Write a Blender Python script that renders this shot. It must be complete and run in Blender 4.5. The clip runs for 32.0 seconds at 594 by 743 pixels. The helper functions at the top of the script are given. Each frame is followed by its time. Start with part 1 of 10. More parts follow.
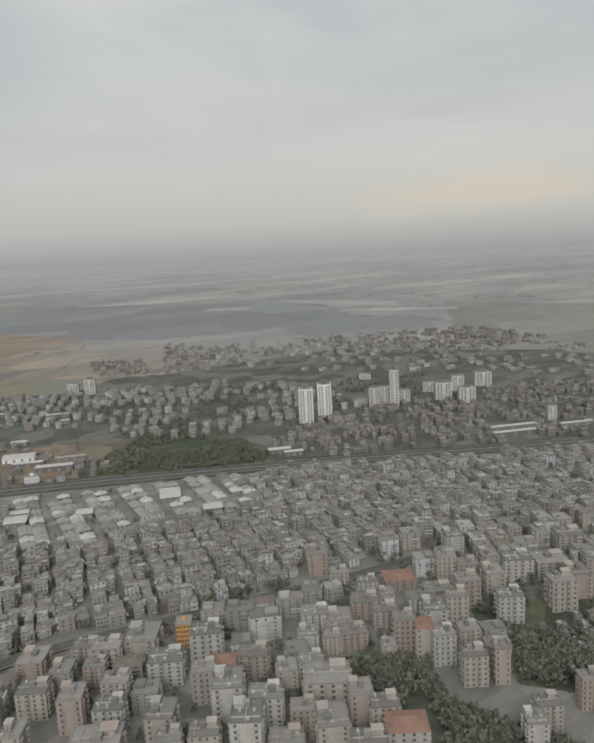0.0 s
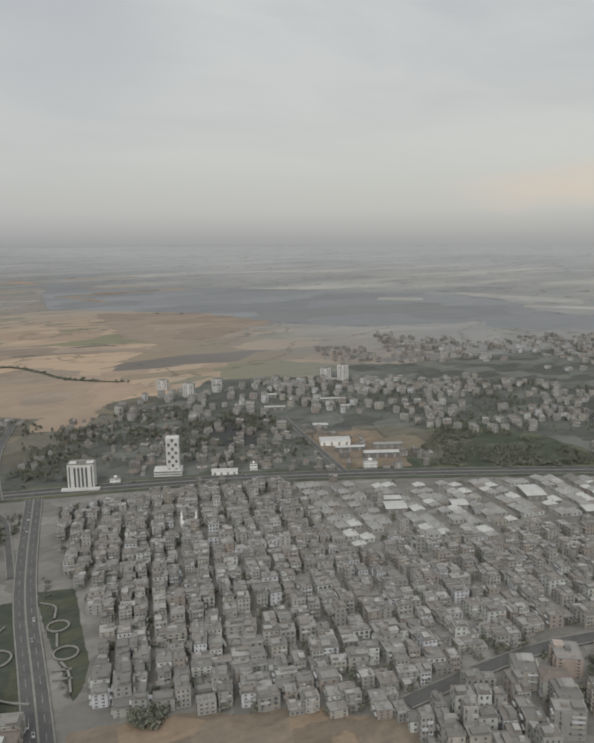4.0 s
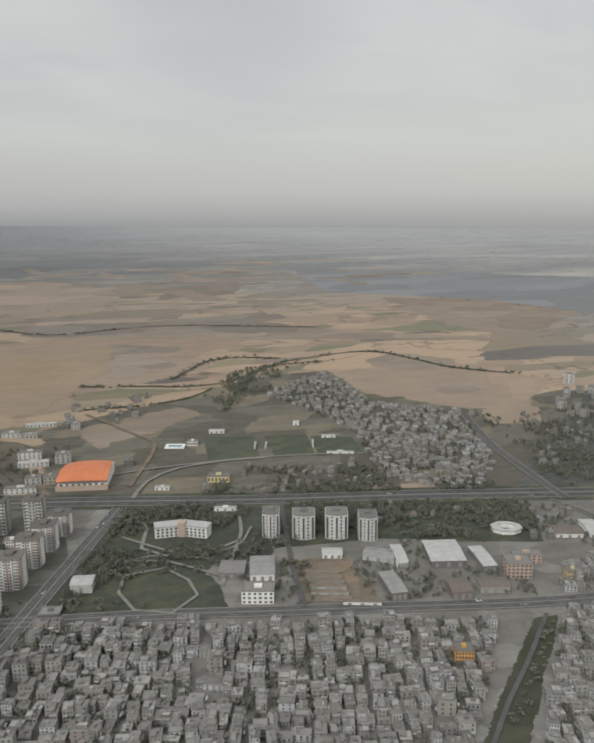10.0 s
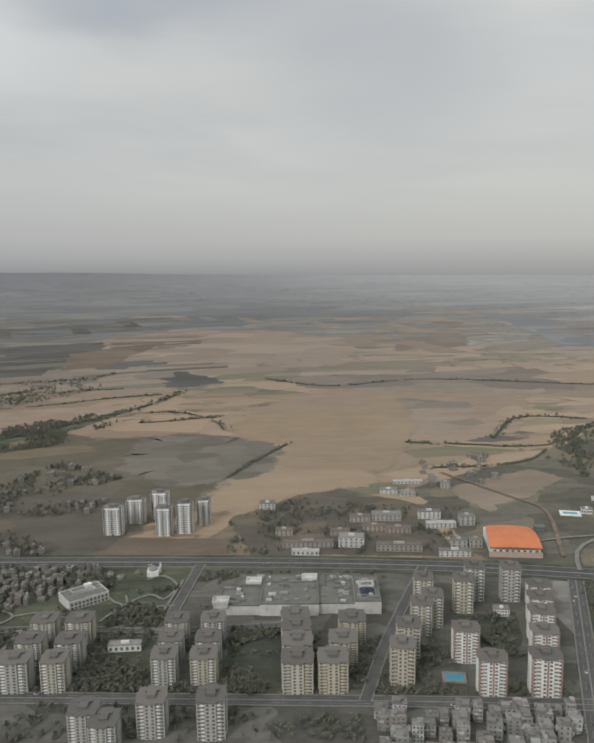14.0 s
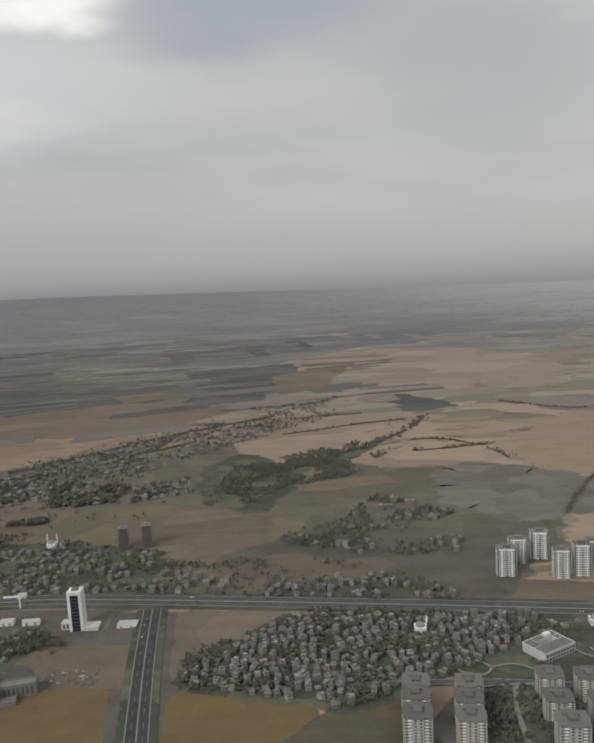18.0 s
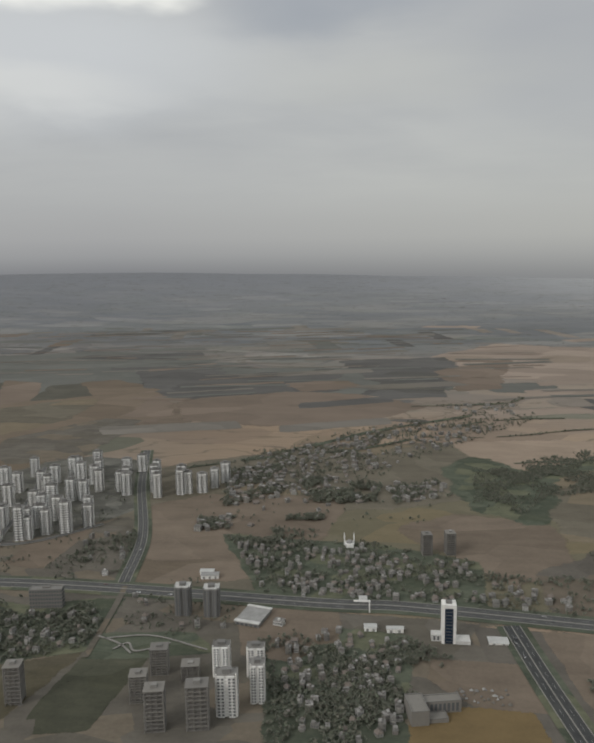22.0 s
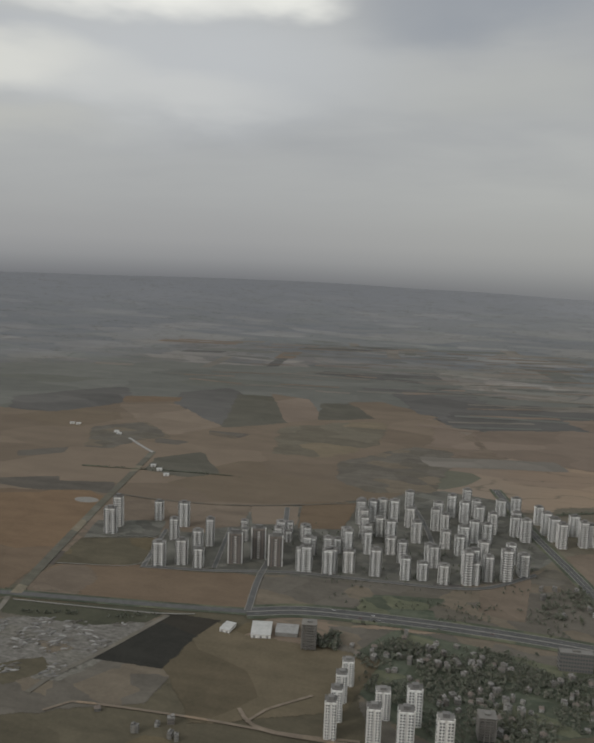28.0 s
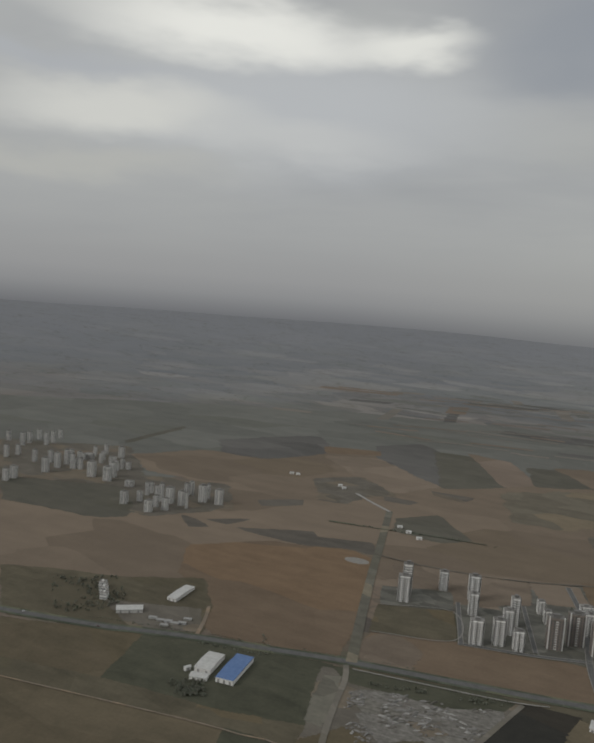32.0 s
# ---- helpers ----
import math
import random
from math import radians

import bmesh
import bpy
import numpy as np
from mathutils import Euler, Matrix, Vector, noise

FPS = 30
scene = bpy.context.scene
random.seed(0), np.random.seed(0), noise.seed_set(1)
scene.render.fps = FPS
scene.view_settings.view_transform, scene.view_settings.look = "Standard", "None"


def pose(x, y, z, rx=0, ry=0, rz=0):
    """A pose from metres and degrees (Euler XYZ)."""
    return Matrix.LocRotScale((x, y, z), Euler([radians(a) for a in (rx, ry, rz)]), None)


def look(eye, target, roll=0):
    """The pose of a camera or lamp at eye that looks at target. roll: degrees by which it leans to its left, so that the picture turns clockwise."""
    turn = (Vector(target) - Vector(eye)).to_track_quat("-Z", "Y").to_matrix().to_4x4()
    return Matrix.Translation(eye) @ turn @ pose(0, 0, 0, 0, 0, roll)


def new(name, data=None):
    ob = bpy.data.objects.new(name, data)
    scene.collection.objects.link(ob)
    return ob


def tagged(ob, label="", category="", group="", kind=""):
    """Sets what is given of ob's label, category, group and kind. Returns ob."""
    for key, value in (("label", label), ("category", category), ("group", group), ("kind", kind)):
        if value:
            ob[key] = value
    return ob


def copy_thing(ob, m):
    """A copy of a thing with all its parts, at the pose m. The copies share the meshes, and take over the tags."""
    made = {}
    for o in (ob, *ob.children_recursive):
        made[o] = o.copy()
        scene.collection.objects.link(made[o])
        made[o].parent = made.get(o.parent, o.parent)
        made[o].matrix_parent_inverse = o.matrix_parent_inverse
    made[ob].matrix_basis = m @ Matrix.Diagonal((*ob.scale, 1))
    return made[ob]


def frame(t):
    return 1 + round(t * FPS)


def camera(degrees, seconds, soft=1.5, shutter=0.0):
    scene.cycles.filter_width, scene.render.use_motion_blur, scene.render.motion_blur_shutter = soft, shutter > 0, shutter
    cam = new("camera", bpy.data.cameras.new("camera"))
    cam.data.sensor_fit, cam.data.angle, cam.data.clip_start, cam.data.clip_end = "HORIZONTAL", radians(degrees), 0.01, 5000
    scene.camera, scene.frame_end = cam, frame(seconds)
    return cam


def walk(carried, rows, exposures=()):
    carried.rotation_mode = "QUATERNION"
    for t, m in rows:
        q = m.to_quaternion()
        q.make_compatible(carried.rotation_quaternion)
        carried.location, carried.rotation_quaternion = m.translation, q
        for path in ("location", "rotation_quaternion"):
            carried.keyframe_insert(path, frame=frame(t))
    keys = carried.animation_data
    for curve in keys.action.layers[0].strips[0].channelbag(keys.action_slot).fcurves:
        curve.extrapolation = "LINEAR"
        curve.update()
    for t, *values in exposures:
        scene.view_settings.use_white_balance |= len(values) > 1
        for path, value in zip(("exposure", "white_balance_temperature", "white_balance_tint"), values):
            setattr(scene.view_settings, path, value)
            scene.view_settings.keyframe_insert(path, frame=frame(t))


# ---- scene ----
cam = camera(44.05, 32.0, 2.6)
# seconds, x, y, z, yaw to the left from +y, pitch, roll
ROWS = [
    (0.0, 0.0, -0.0, 114.1, -39.00, -10.16, -3.00),
    (0.5, -12.5, 9.0, 115.4, -38.11, -10.38, -3.17),
    (1.0, -25.0, 18.0, 116.7, -36.81, -10.33, -3.18),
    (1.5, -37.6, 27.0, 117.8, -36.08, -10.42, -3.04),
    (2.0, -50.2, 36.1, 118.8, -35.15, -10.36, -2.68),
    (2.5, -63.0, 45.3, 119.6, -34.66, -10.54, -2.33),
    (3.0, -75.8, 54.3, 120.3, -33.61, -10.21, -1.52),
    (3.5, -88.7, 63.0, 120.9, -32.31, -10.61, -1.15),
    (5.5, -141.3, 96.4, 123.0, -29.01, -12.04, 0.98),
    (6.0, -154.9, 104.5, 123.5, -28.20, -12.78, 1.26),
    (6.5, -168.8, 112.3, 124.1, -26.70, -12.49, 0.54),
    (7.0, -183.0, 119.7, 124.8, -24.91, -12.14, -0.30),
    (7.5, -197.5, 126.6, 125.6, -23.88, -11.98, -0.33),
    (8.0, -212.3, 133.1, 126.5, -22.68, -11.58, -0.05),
    (8.5, -227.5, 139.4, 127.4, -22.05, -11.77, 0.09),
    (9.0, -242.9, 145.5, 128.3, -21.35, -12.15, 0.49),
    (9.5, -258.6, 151.6, 129.4, -20.50, -12.20, 0.59),
    (10.0, -274.5, 157.4, 130.6, -18.95, -12.31, -0.52),
    (10.5, -290.5, 163.0, 131.8, -17.79, -11.51, -1.52),
    (11.0, -306.8, 168.1, 133.0, -16.93, -9.01, -1.17),
    (11.5, -323.3, 172.6, 134.2, -15.47, -6.85, -1.05),
    (12.0, -340.0, 176.7, 135.4, -14.06, -6.16, -0.60),
    (12.5, -357.0, 180.6, 136.6, -12.25, -6.12, -0.12),
    (13.0, -374.3, 184.3, 138.0, -10.38, -7.40, -0.58),
    (13.5, -391.9, 187.9, 139.7, -9.00, -8.21, -0.79),
    (14.0, -409.9, 191.3, 141.6, -7.52, -8.66, -0.91),
    (14.5, -428.1, 194.4, 143.7, -5.90, -8.06, -2.12),
    (15.0, -446.3, 197.1, 145.9, -4.93, -7.58, -2.62),
    (15.5, -464.6, 199.3, 148.2, -4.26, -7.47, -3.26),
    (17.5, -537.5, 207.0, 157.2, -0.06, -7.31, -3.38),
    (18.0, -555.8, 208.3, 159.4, 0.78, -7.45, -3.28),
    (18.5, -574.0, 209.3, 161.8, 1.54, -7.49, -3.01),
    (19.0, -592.2, 210.0, 164.1, 1.93, -7.64, -2.42),
    (19.5, -610.5, 210.3, 166.5, 2.72, -7.88, -2.53),
    (20.0, -629.0, 210.3, 169.0, 3.42, -8.10, -2.35),
    (20.5, -647.6, 209.9, 171.5, 4.00, -8.24, -1.78),
    (21.0, -666.3, 209.1, 174.1, 4.63, -8.34, -1.30),
    (21.5, -685.1, 208.1, 176.8, 5.47, -8.65, -1.03),
    (22.0, -703.9, 206.8, 179.4, 6.29, -8.71, -0.86),
    (22.5, -722.5, 205.3, 181.8, 7.12, -8.74, -0.29),
    (23.0, -740.8, 203.5, 184.2, 7.95, -8.72, -0.08),
    (23.5, -759.0, 201.5, 186.4, 8.70, -8.71, 0.16),
    (24.0, -777.0, 199.2, 188.6, 9.49, -9.00, 0.49),
    (24.5, -795.0, 196.6, 190.7, 10.57, -9.09, 0.38),
    (25.0, -813.1, 193.7, 192.7, 11.39, -8.97, 0.69),
    (25.5, -831.5, 190.2, 194.7, 12.45, -8.94, 0.97),
    (27.5, -905.8, 173.9, 202.0, 15.32, -8.24, 1.69),
    (28.0, -924.3, 169.3, 203.7, 15.74, -8.15, 2.01),
    (28.5, -942.8, 164.4, 205.3, 17.08, -7.78, 2.01),
    (29.0, -961.2, 159.2, 206.7, 18.07, -6.91, 2.52),
    (29.5, -979.6, 153.8, 208.0, 19.08, -6.57, 2.94),
    (30.0, -997.8, 148.2, 209.1, 20.25, -6.11, 3.21),
    (30.5, -1015.9, 142.4, 210.0, 21.07, -5.86, 3.40),
    (31.0, -1033.8, 136.5, 210.8, 21.66, -5.61, 3.74),
    (31.5, -1051.7, 130.7, 211.5, 22.51, -5.35, 4.28),
    (32.0, -1069.6, 124.8, 212.3, 23.91, -5.23, 4.33),
]
EXPOSURES = [(0.0, 0.0), (9.0, 0.01), (10.4, 0.08), (11.2, 0.08), (12.0, -0.03), (14.0, 0.0), (15.2, 0.02), (19.0, -0.2), (23.0, -0.23), (25.0, -0.33), (28.0, -0.4), (30.0, -0.42), (31.0, -0.51), (32.0, -0.54)]
walk(cam, [(t, pose(x, y, z, 0, 0, yaw) @ pose(0, 0, 0, 90 + pitch) @ pose(0, 0, 0, 0, 0, roll)) for t, x, y, z, yaw, pitch, roll in ROWS], EXPOSURES)
# ---- world ----
world = bpy.data.worlds.new("sky")
scene.world = world
world.use_nodes = True


class Graph:
    """Short hand for building node trees."""

    def __init__(self, tree):
        self.tree = tree
        tree.nodes.clear()

    def add(self, kind, **values):
        node = self.tree.nodes.new(kind)
        for key, value in values.items():
            if key == "at":
                continue
            setattr(node, key, value)
        return node

    def put(self, socket, value):
        if isinstance(value, bpy.types.NodeSocket):
            self.tree.links.new(value, socket)
        else:
            socket.default_value = value

    def math(self, op, a, b=0.0, c=0.0):
        node = self.add("ShaderNodeMath", operation=op)
        for socket, value in zip(node.inputs, (a, b, c)):
            self.put(socket, value)
        return node.outputs[0]

    def mix(self, fac, a, b, blend="MIX"):
        node = self.add("ShaderNodeMix", data_type="RGBA", blend_type=blend)
        self.put(node.inputs[0], fac)
        self.put(node.inputs[6], a if isinstance(a, bpy.types.NodeSocket) else (*a, 1))
        self.put(node.inputs[7], b if isinstance(b, bpy.types.NodeSocket) else (*b, 1))
        return node.outputs[2]

    def ramp(self, fac, stops, mode="LINEAR"):
        node = self.add("ShaderNodeValToRGB")
        node.color_ramp.interpolation = mode
        while len(node.color_ramp.elements) < len(stops):
            node.color_ramp.elements.new(0.5)
        for element, (place, colour) in zip(node.color_ramp.elements, stops):
            element.position = place
            element.color = (*colour, 1) if len(colour) == 3 else colour
        self.put(node.inputs[0], fac)
        return node.outputs[0]

    def noise(self, vector, scale, detail=3.0, rough=0.5, distort=0.0):
        node = self.add("ShaderNodeTexNoise")
        self.put(node.inputs["Vector"], vector)
        node.inputs["Scale"].default_value = scale
        node.inputs["Detail"].default_value = detail
        node.inputs["Roughness"].default_value = rough
        node.inputs["Distortion"].default_value = distort
        return node.outputs[0]

    def scaled(self, vector, scale, turn=0.0, shift=(0, 0, 0)):
        node = self.add("ShaderNodeMapping")
        self.put(node.inputs[0], vector)
        node.inputs[1].default_value = shift
        node.inputs[2].default_value = (0, 0, radians(turn))
        node.inputs[3].default_value = scale
        return node.outputs[0]


# Overcast sky: a clear-sky texture almost hidden behind a lit cloud sheet, hazy towards the horizon.
SUN_ELEVATION, SUN_AZIMUTH = 33.0, 222.0
g = Graph(world.node_tree)
sky = g.add("ShaderNodeTexSky", sky_type="NISHITA")
sky.sun_disc = False
sky.sun_elevation, sky.sun_rotation = radians(SUN_ELEVATION), radians(SUN_AZIMUTH)
sky.dust_density = 4.0
way = g.add("ShaderNodeTexCoord").outputs["Generated"]
split = g.add("ShaderNodeSeparateXYZ")
g.put(split.inputs[0], way)
up = split.outputs[2]
above = g.math("MAXIMUM", up, 0.02)
flat = g.add("ShaderNodeVectorMath", operation="SCALE")
g.put(flat.inputs[0], way)
g.put(flat.inputs[3], g.math("DIVIDE", 1.0, g.math("ADD", above, 0.12)))
sheet = g.noise(g.scaled(flat.outputs[0], (1.0, 1.0, 0.3), 20), 0.55, 4, 0.5, 0.6)
fine = g.noise(g.scaled(flat.outputs[0], (0.8, 1.6, 0.3), -10), 1.6, 4, 0.55, 0.3)
clouds = g.math("ADD", g.math("MULTIPLY", sheet, 0.75), g.math("MULTIPLY", fine, 0.25))
thick = g.ramp(clouds, [(0.34, (0.455, 0.475, 0.50)), (0.5, (0.585, 0.60, 0.60)), (0.6, (0.645, 0.66, 0.645)), (0.7, (0.74, 0.75, 0.72))])
lift = g.math("ADD", up, 0.1)
veil_east = g.ramp(lift, [(0.0, (0.285, 0.292, 0.297)), (0.05, (0.295, 0.302, 0.305)), (0.075, (0.355, 0.36, 0.357)), (0.1, (0.46, 0.464, 0.445)), (0.125, (0.545, 0.55, 0.515)), (0.19, (0.605, 0.613, 0.575)), (0.32, (0.63, 0.64, 0.61))])
veil_west = g.ramp(lift, [(0.0, (0.175, 0.184, 0.20)), (0.045, (0.185, 0.194, 0.21)), (0.06, (0.212, 0.22, 0.234)), (0.077, (0.235, 0.242, 0.255)), (0.09, (0.3, 0.307, 0.319)), (0.107, (0.39, 0.396, 0.404)), (0.13, (0.455, 0.46, 0.464)), (0.19, (0.52, 0.53, 0.53)), (0.32, (0.57, 0.585, 0.59))])


def facing(yaw, elevation=0.0):
    return Vector((-math.sin(radians(yaw)) * math.cos(radians(elevation)), math.cos(radians(yaw)) * math.cos(radians(elevation)), math.sin(radians(elevation))))


def along(vector, axis):
    node = g.add("ShaderNodeVectorMath", operation="DOT_PRODUCT")
    g.put(node.inputs[0], vector)
    node.inputs[1].default_value = axis
    return node.outputs["Value"]


eastness = g.ramp(along(way, facing(-65)), [(0.08, (0, 0, 0)), (0.94, (1, 1, 1))])
share = g.ramp(up, [(0.05, (0, 0, 0)), (0.30, (1, 1, 1))])
cloud_sky = g.mix(share, g.mix(eastness, veil_west, veil_east), thick)
ragged = g.add("ShaderNodeTexNoise")
g.put(ragged.inputs["Vector"], g.scaled(way, (1, 1, 3)))
ragged.inputs["Scale"].default_value = 5.0
ragged.inputs["Detail"].default_value = 4.0
# The cloud sheet's own thick and thin places: yaw, elevation, half width and height in degrees, colour, strength
CLOUDS = [(-14, 13, 13, 12, (0.5, 0.515, 0.52), 0.4), (1, 20.5, 15, 5.0, (0.40, 0.435, 0.485), 0.8), (6, 27, 16, 7, (0.40, 0.43, 0.475), 0.7), (-22, 19, 14, 4.5, (0.67, 0.68, 0.655), 0.5), (-13, 15, 13, 8, (0.46, 0.48, 0.51), 0.62), (0, 13, 22, 3.2, (0.60, 0.61, 0.585), 0.5), (26, 14.5, 24, 7.5, (0.71, 0.735, 0.755), 0.85), (7, 17.5, 7, 3.2, (0.40, 0.435, 0.485), 0.6), (39, 13.4, 13, 2.8, (0.96, 0.96, 0.90), 0.85), (26, 11.6, 13, 2.2, (0.82, 0.83, 0.81), 0.6), (30, 19.3, 17, 2.6, (1.18, 1.18, 1.11), 1.0), (17, 18.9, 6, 1.6, (1.2, 1.2, 1.12), 0.8), (44, 16.0, 13, 1.4, (0.62, 0.65, 0.69), 0.6), (42, 9.3, 17, 1.6, (0.70, 0.70, 0.65), 0.6), (-54, 2.8, 14, 2.6, (0.72, 0.61, 0.50), 0.6)]
for yaw, high, wide, tall, colour, strength in CLOUDS:
    u = g.math("DIVIDE", along(way, Vector((math.cos(radians(yaw)), math.sin(radians(yaw)), 0))), math.sin(radians(wide)))
    v = g.math("DIVIDE", g.math("SUBTRACT", g.math("ADD", up, g.math("MULTIPLY", g.math("SUBTRACT", ragged.outputs[0], 0.5), 0.09)), math.sin(radians(high))), math.sin(radians(tall)))
    away = g.math("SQRT", g.math("ADD", g.math("MULTIPLY", u, u), g.math("MULTIPLY", v, v)))
    ahead = g.math("GREATER_THAN", along(way, facing(yaw)), 0.0)
    mask = g.math("MULTIPLY", g.math("MULTIPLY", g.ramp(away, [(0.15, (1, 1, 1)), (1.25, (0, 0, 0))], "EASE"), strength), ahead)
    cloud_sky = g.mix(mask, cloud_sky, colour)
# An overcast sky is brightest overhead
cloud_sky = g.mix(1.0, cloud_sky, g.ramp(up, [(0.40, (1, 1, 1)), (1.0, (1.75, 1.75, 1.75))]), "MULTIPLY")
both = g.add("ShaderNodeMixShader")
b1, b2 = g.add("ShaderNodeBackground"), g.add("ShaderNodeBackground")
g.put(b1.inputs[0], sky.outputs[0])
b1.inputs[1].default_value = 0.08
g.put(b2.inputs[0], cloud_sky)
b2.inputs[1].default_value = 1.0
both.inputs[0].default_value = 0.94
g.put(both.inputs[1], b1.outputs[0])
g.put(both.inputs[2], b2.outputs[0])
g.put(g.add("ShaderNodeOutputWorld").inputs[0], both.outputs[0])

sun = new("sun", bpy.data.lights.new("sun", "SUN"))
sun.data.energy, sun.data.angle, sun.data.color = 1.5, radians(22), (1.0, 0.97, 0.93)
sun.matrix_world = look((0, 0, 0), (-math.sin(radians(SUN_AZIMUTH)) * math.cos(radians(SUN_ELEVATION)), -math.cos(radians(SUN_AZIMUTH)) * math.cos(radians(SUN_ELEVATION)), -math.sin(radians(SUN_ELEVATION))))


# ---- materials ----
def material(name, rough=0.85, metal=0.0):
    mat = bpy.data.materials.new(name)
    mat.use_nodes = True
    gr = Graph(mat.node_tree)
    bsdf = gr.add("ShaderNodeBsdfPrincipled")
    bsdf.inputs["Roughness"].default_value = rough
    bsdf.inputs["Metallic"].default_value = metal
    bsdf.inputs["Specular IOR Level"].default_value = 0.25
    gr.put(gr.add("ShaderNodeOutputMaterial").inputs[0], bsdf.outputs[0])
    return mat, gr, bsdf


def parcels(gr, place, size, turn, long=1.0):
    """Random colours per field: roughly rectangular parcels, bent a little by the lie of the land."""
    wave = gr.add("ShaderNodeTexNoise")
    gr.put(wave.inputs["Vector"], place)
    wave.inputs["Scale"].default_value = 0.005
    shift, bend = gr.add("ShaderNodeVectorMath", operation="SCALE"), gr.add("ShaderNodeVectorMath", operation="ADD")
    gr.put(shift.inputs[0], wave.outputs[1])
    shift.inputs[3].default_value = 70.0
    gr.put(bend.inputs[0], place)
    gr.put(bend.inputs[1], shift.outputs[0])
    cell = gr.add("ShaderNodeTexVoronoi", voronoi_dimensions="2D", distance="CHEBYCHEV")
    gr.put(cell.inputs["Vector"], gr.scaled(bend.outputs[0], (1.0 / size, long / size, 0.0), turn))
    cell.inputs["Scale"].default_value = 1.0
    cell.inputs["Randomness"].default_value = 0.8
    tone = gr.add("ShaderNodeSeparateColor")
    gr.put(tone.inputs[0], cell.outputs["Color"])
    return tone.outputs


def feather(gr, bsdf, place):
    """Frayed borders: where a sheet of land carries a fade value, it thins out in clumps."""
    fade = gr.add("ShaderNodeAttribute", attribute_name="fade").outputs["Fac"]
    clump = gr.math("ADD", gr.math("MULTIPLY", gr.noise(place, 0.09, 4, 0.65), 0.6), gr.math("MULTIPLY", gr.noise(place, 0.9, 2, 0.6), 0.4))
    keep = gr.ramp(gr.math("SUBTRACT", gr.math("MULTIPLY", clump, 2.0), gr.math("MULTIPLY", fade, 1.25)), [(0.24, (0, 0, 0)), (0.26, (1, 1, 1))])
    gr.put(bsdf.inputs["Alpha"], keep)


def land(name, low, high, scale, parcel=42.0, turn=20, contrast=0.22, tint=(1.05, 0.98, 0.9)):
    """Open land: furrows, stains, tracks and parcels in slightly different states."""
    mat, gr, bsdf = material(name, 0.95)
    bsdf.inputs["Specular IOR Level"].default_value = 0.04
    place = gr.add("ShaderNodeTexCoord").outputs["Object"]
    wide = gr.noise(gr.scaled(place, (1, 4, 1), turn), scale, 5, 0.62)
    blot = gr.noise(place, scale * 2.2, 5, 0.65, 0.5)
    small = gr.noise(place, 0.5, 4, 0.7)
    fac = gr.math("ADD", gr.math("ADD", gr.math("MULTIPLY", wide, 0.4), gr.math("MULTIPLY", blot, 0.35)), gr.math("MULTIPLY", small, 0.25))
    colour = gr.ramp(fac, [(0.36, low), (0.62, high)])
    tone = parcels(gr, place, parcel, turn, 1.5)
    lo, hi = 1 - contrast, 1 + contrast
    colour = gr.mix(1.0, colour, gr.ramp(tone[0], [(0.0, (lo, lo, lo)), (0.35, (1.0, 1.0, 1.0)), (0.7, (hi * tint[0], hi * tint[1], hi * tint[2])), (0.9, (lo, lo, lo * 0.97))], "CONSTANT"), "MULTIPLY")
    gr.put(bsdf.inputs["Base Color"], colour)
    feather(gr, bsdf, place)
    return mat


def spotted(name, low, high, scale, rough=0.9, turn=0.0, stretch=(1, 1, 1), bump=0.0, fine=8.0):
    """A surface that varies between two colours at two scales."""
    mat, gr, bsdf = material(name, rough)
    place = gr.add("ShaderNodeTexCoord").outputs["Object"]
    wide = gr.noise(gr.scaled(place, stretch, turn), scale, 4, 0.6)
    small = gr.noise(place, scale * fine, 3, 0.6)
    fac = gr.math("ADD", gr.math("MULTIPLY", wide, 0.7), gr.math("MULTIPLY", small, 0.3))
    gr.put(bsdf.inputs["Base Color"], gr.ramp(fac, [(0.36, low), (0.64, high)]))
    if bump:
        node = gr.add("ShaderNodeBump")
        node.inputs["Strength"].default_value = bump
        gr.put(node.inputs["Height"], small)
        gr.put(bsdf.inputs["Normal"], node.outputs[0])
    return mat


def coat(name, stops, island=False, dirt=0.25, rough=0.85):
    """Painted render: each house, or each island of a joined mesh, takes one of the colours, with streaks and stains."""
    mat, gr, bsdf = material(name, rough)
    if island:
        pick = gr.add("ShaderNodeNewGeometry").outputs["Random Per Island"]
    else:
        pick = gr.add("ShaderNodeObjectInfo").outputs["Random"]
    place = gr.add("ShaderNodeTexCoord").outputs["Object"]
    base = gr.ramp(pick, [(n / len(stops), c) for n, c in enumerate(stops)], "CONSTANT")
    streak = gr.noise(gr.scaled(place, (1, 1, 0.25)), 1.1, 4, 0.65)
    stain = gr.noise(place, 0.35, 3, 0.6)
    amount = gr.math("MULTIPLY", gr.ramp(gr.math("ADD", gr.math("MULTIPLY", streak, 0.5), gr.math("MULTIPLY", stain, 0.5)), [(0.4, (0, 0, 0)), (0.68, (1, 1, 1))]), dirt * 2)
    gr.put(bsdf.inputs["Base Color"], gr.mix(amount, base, (0.16, 0.15, 0.14)))
    return mat


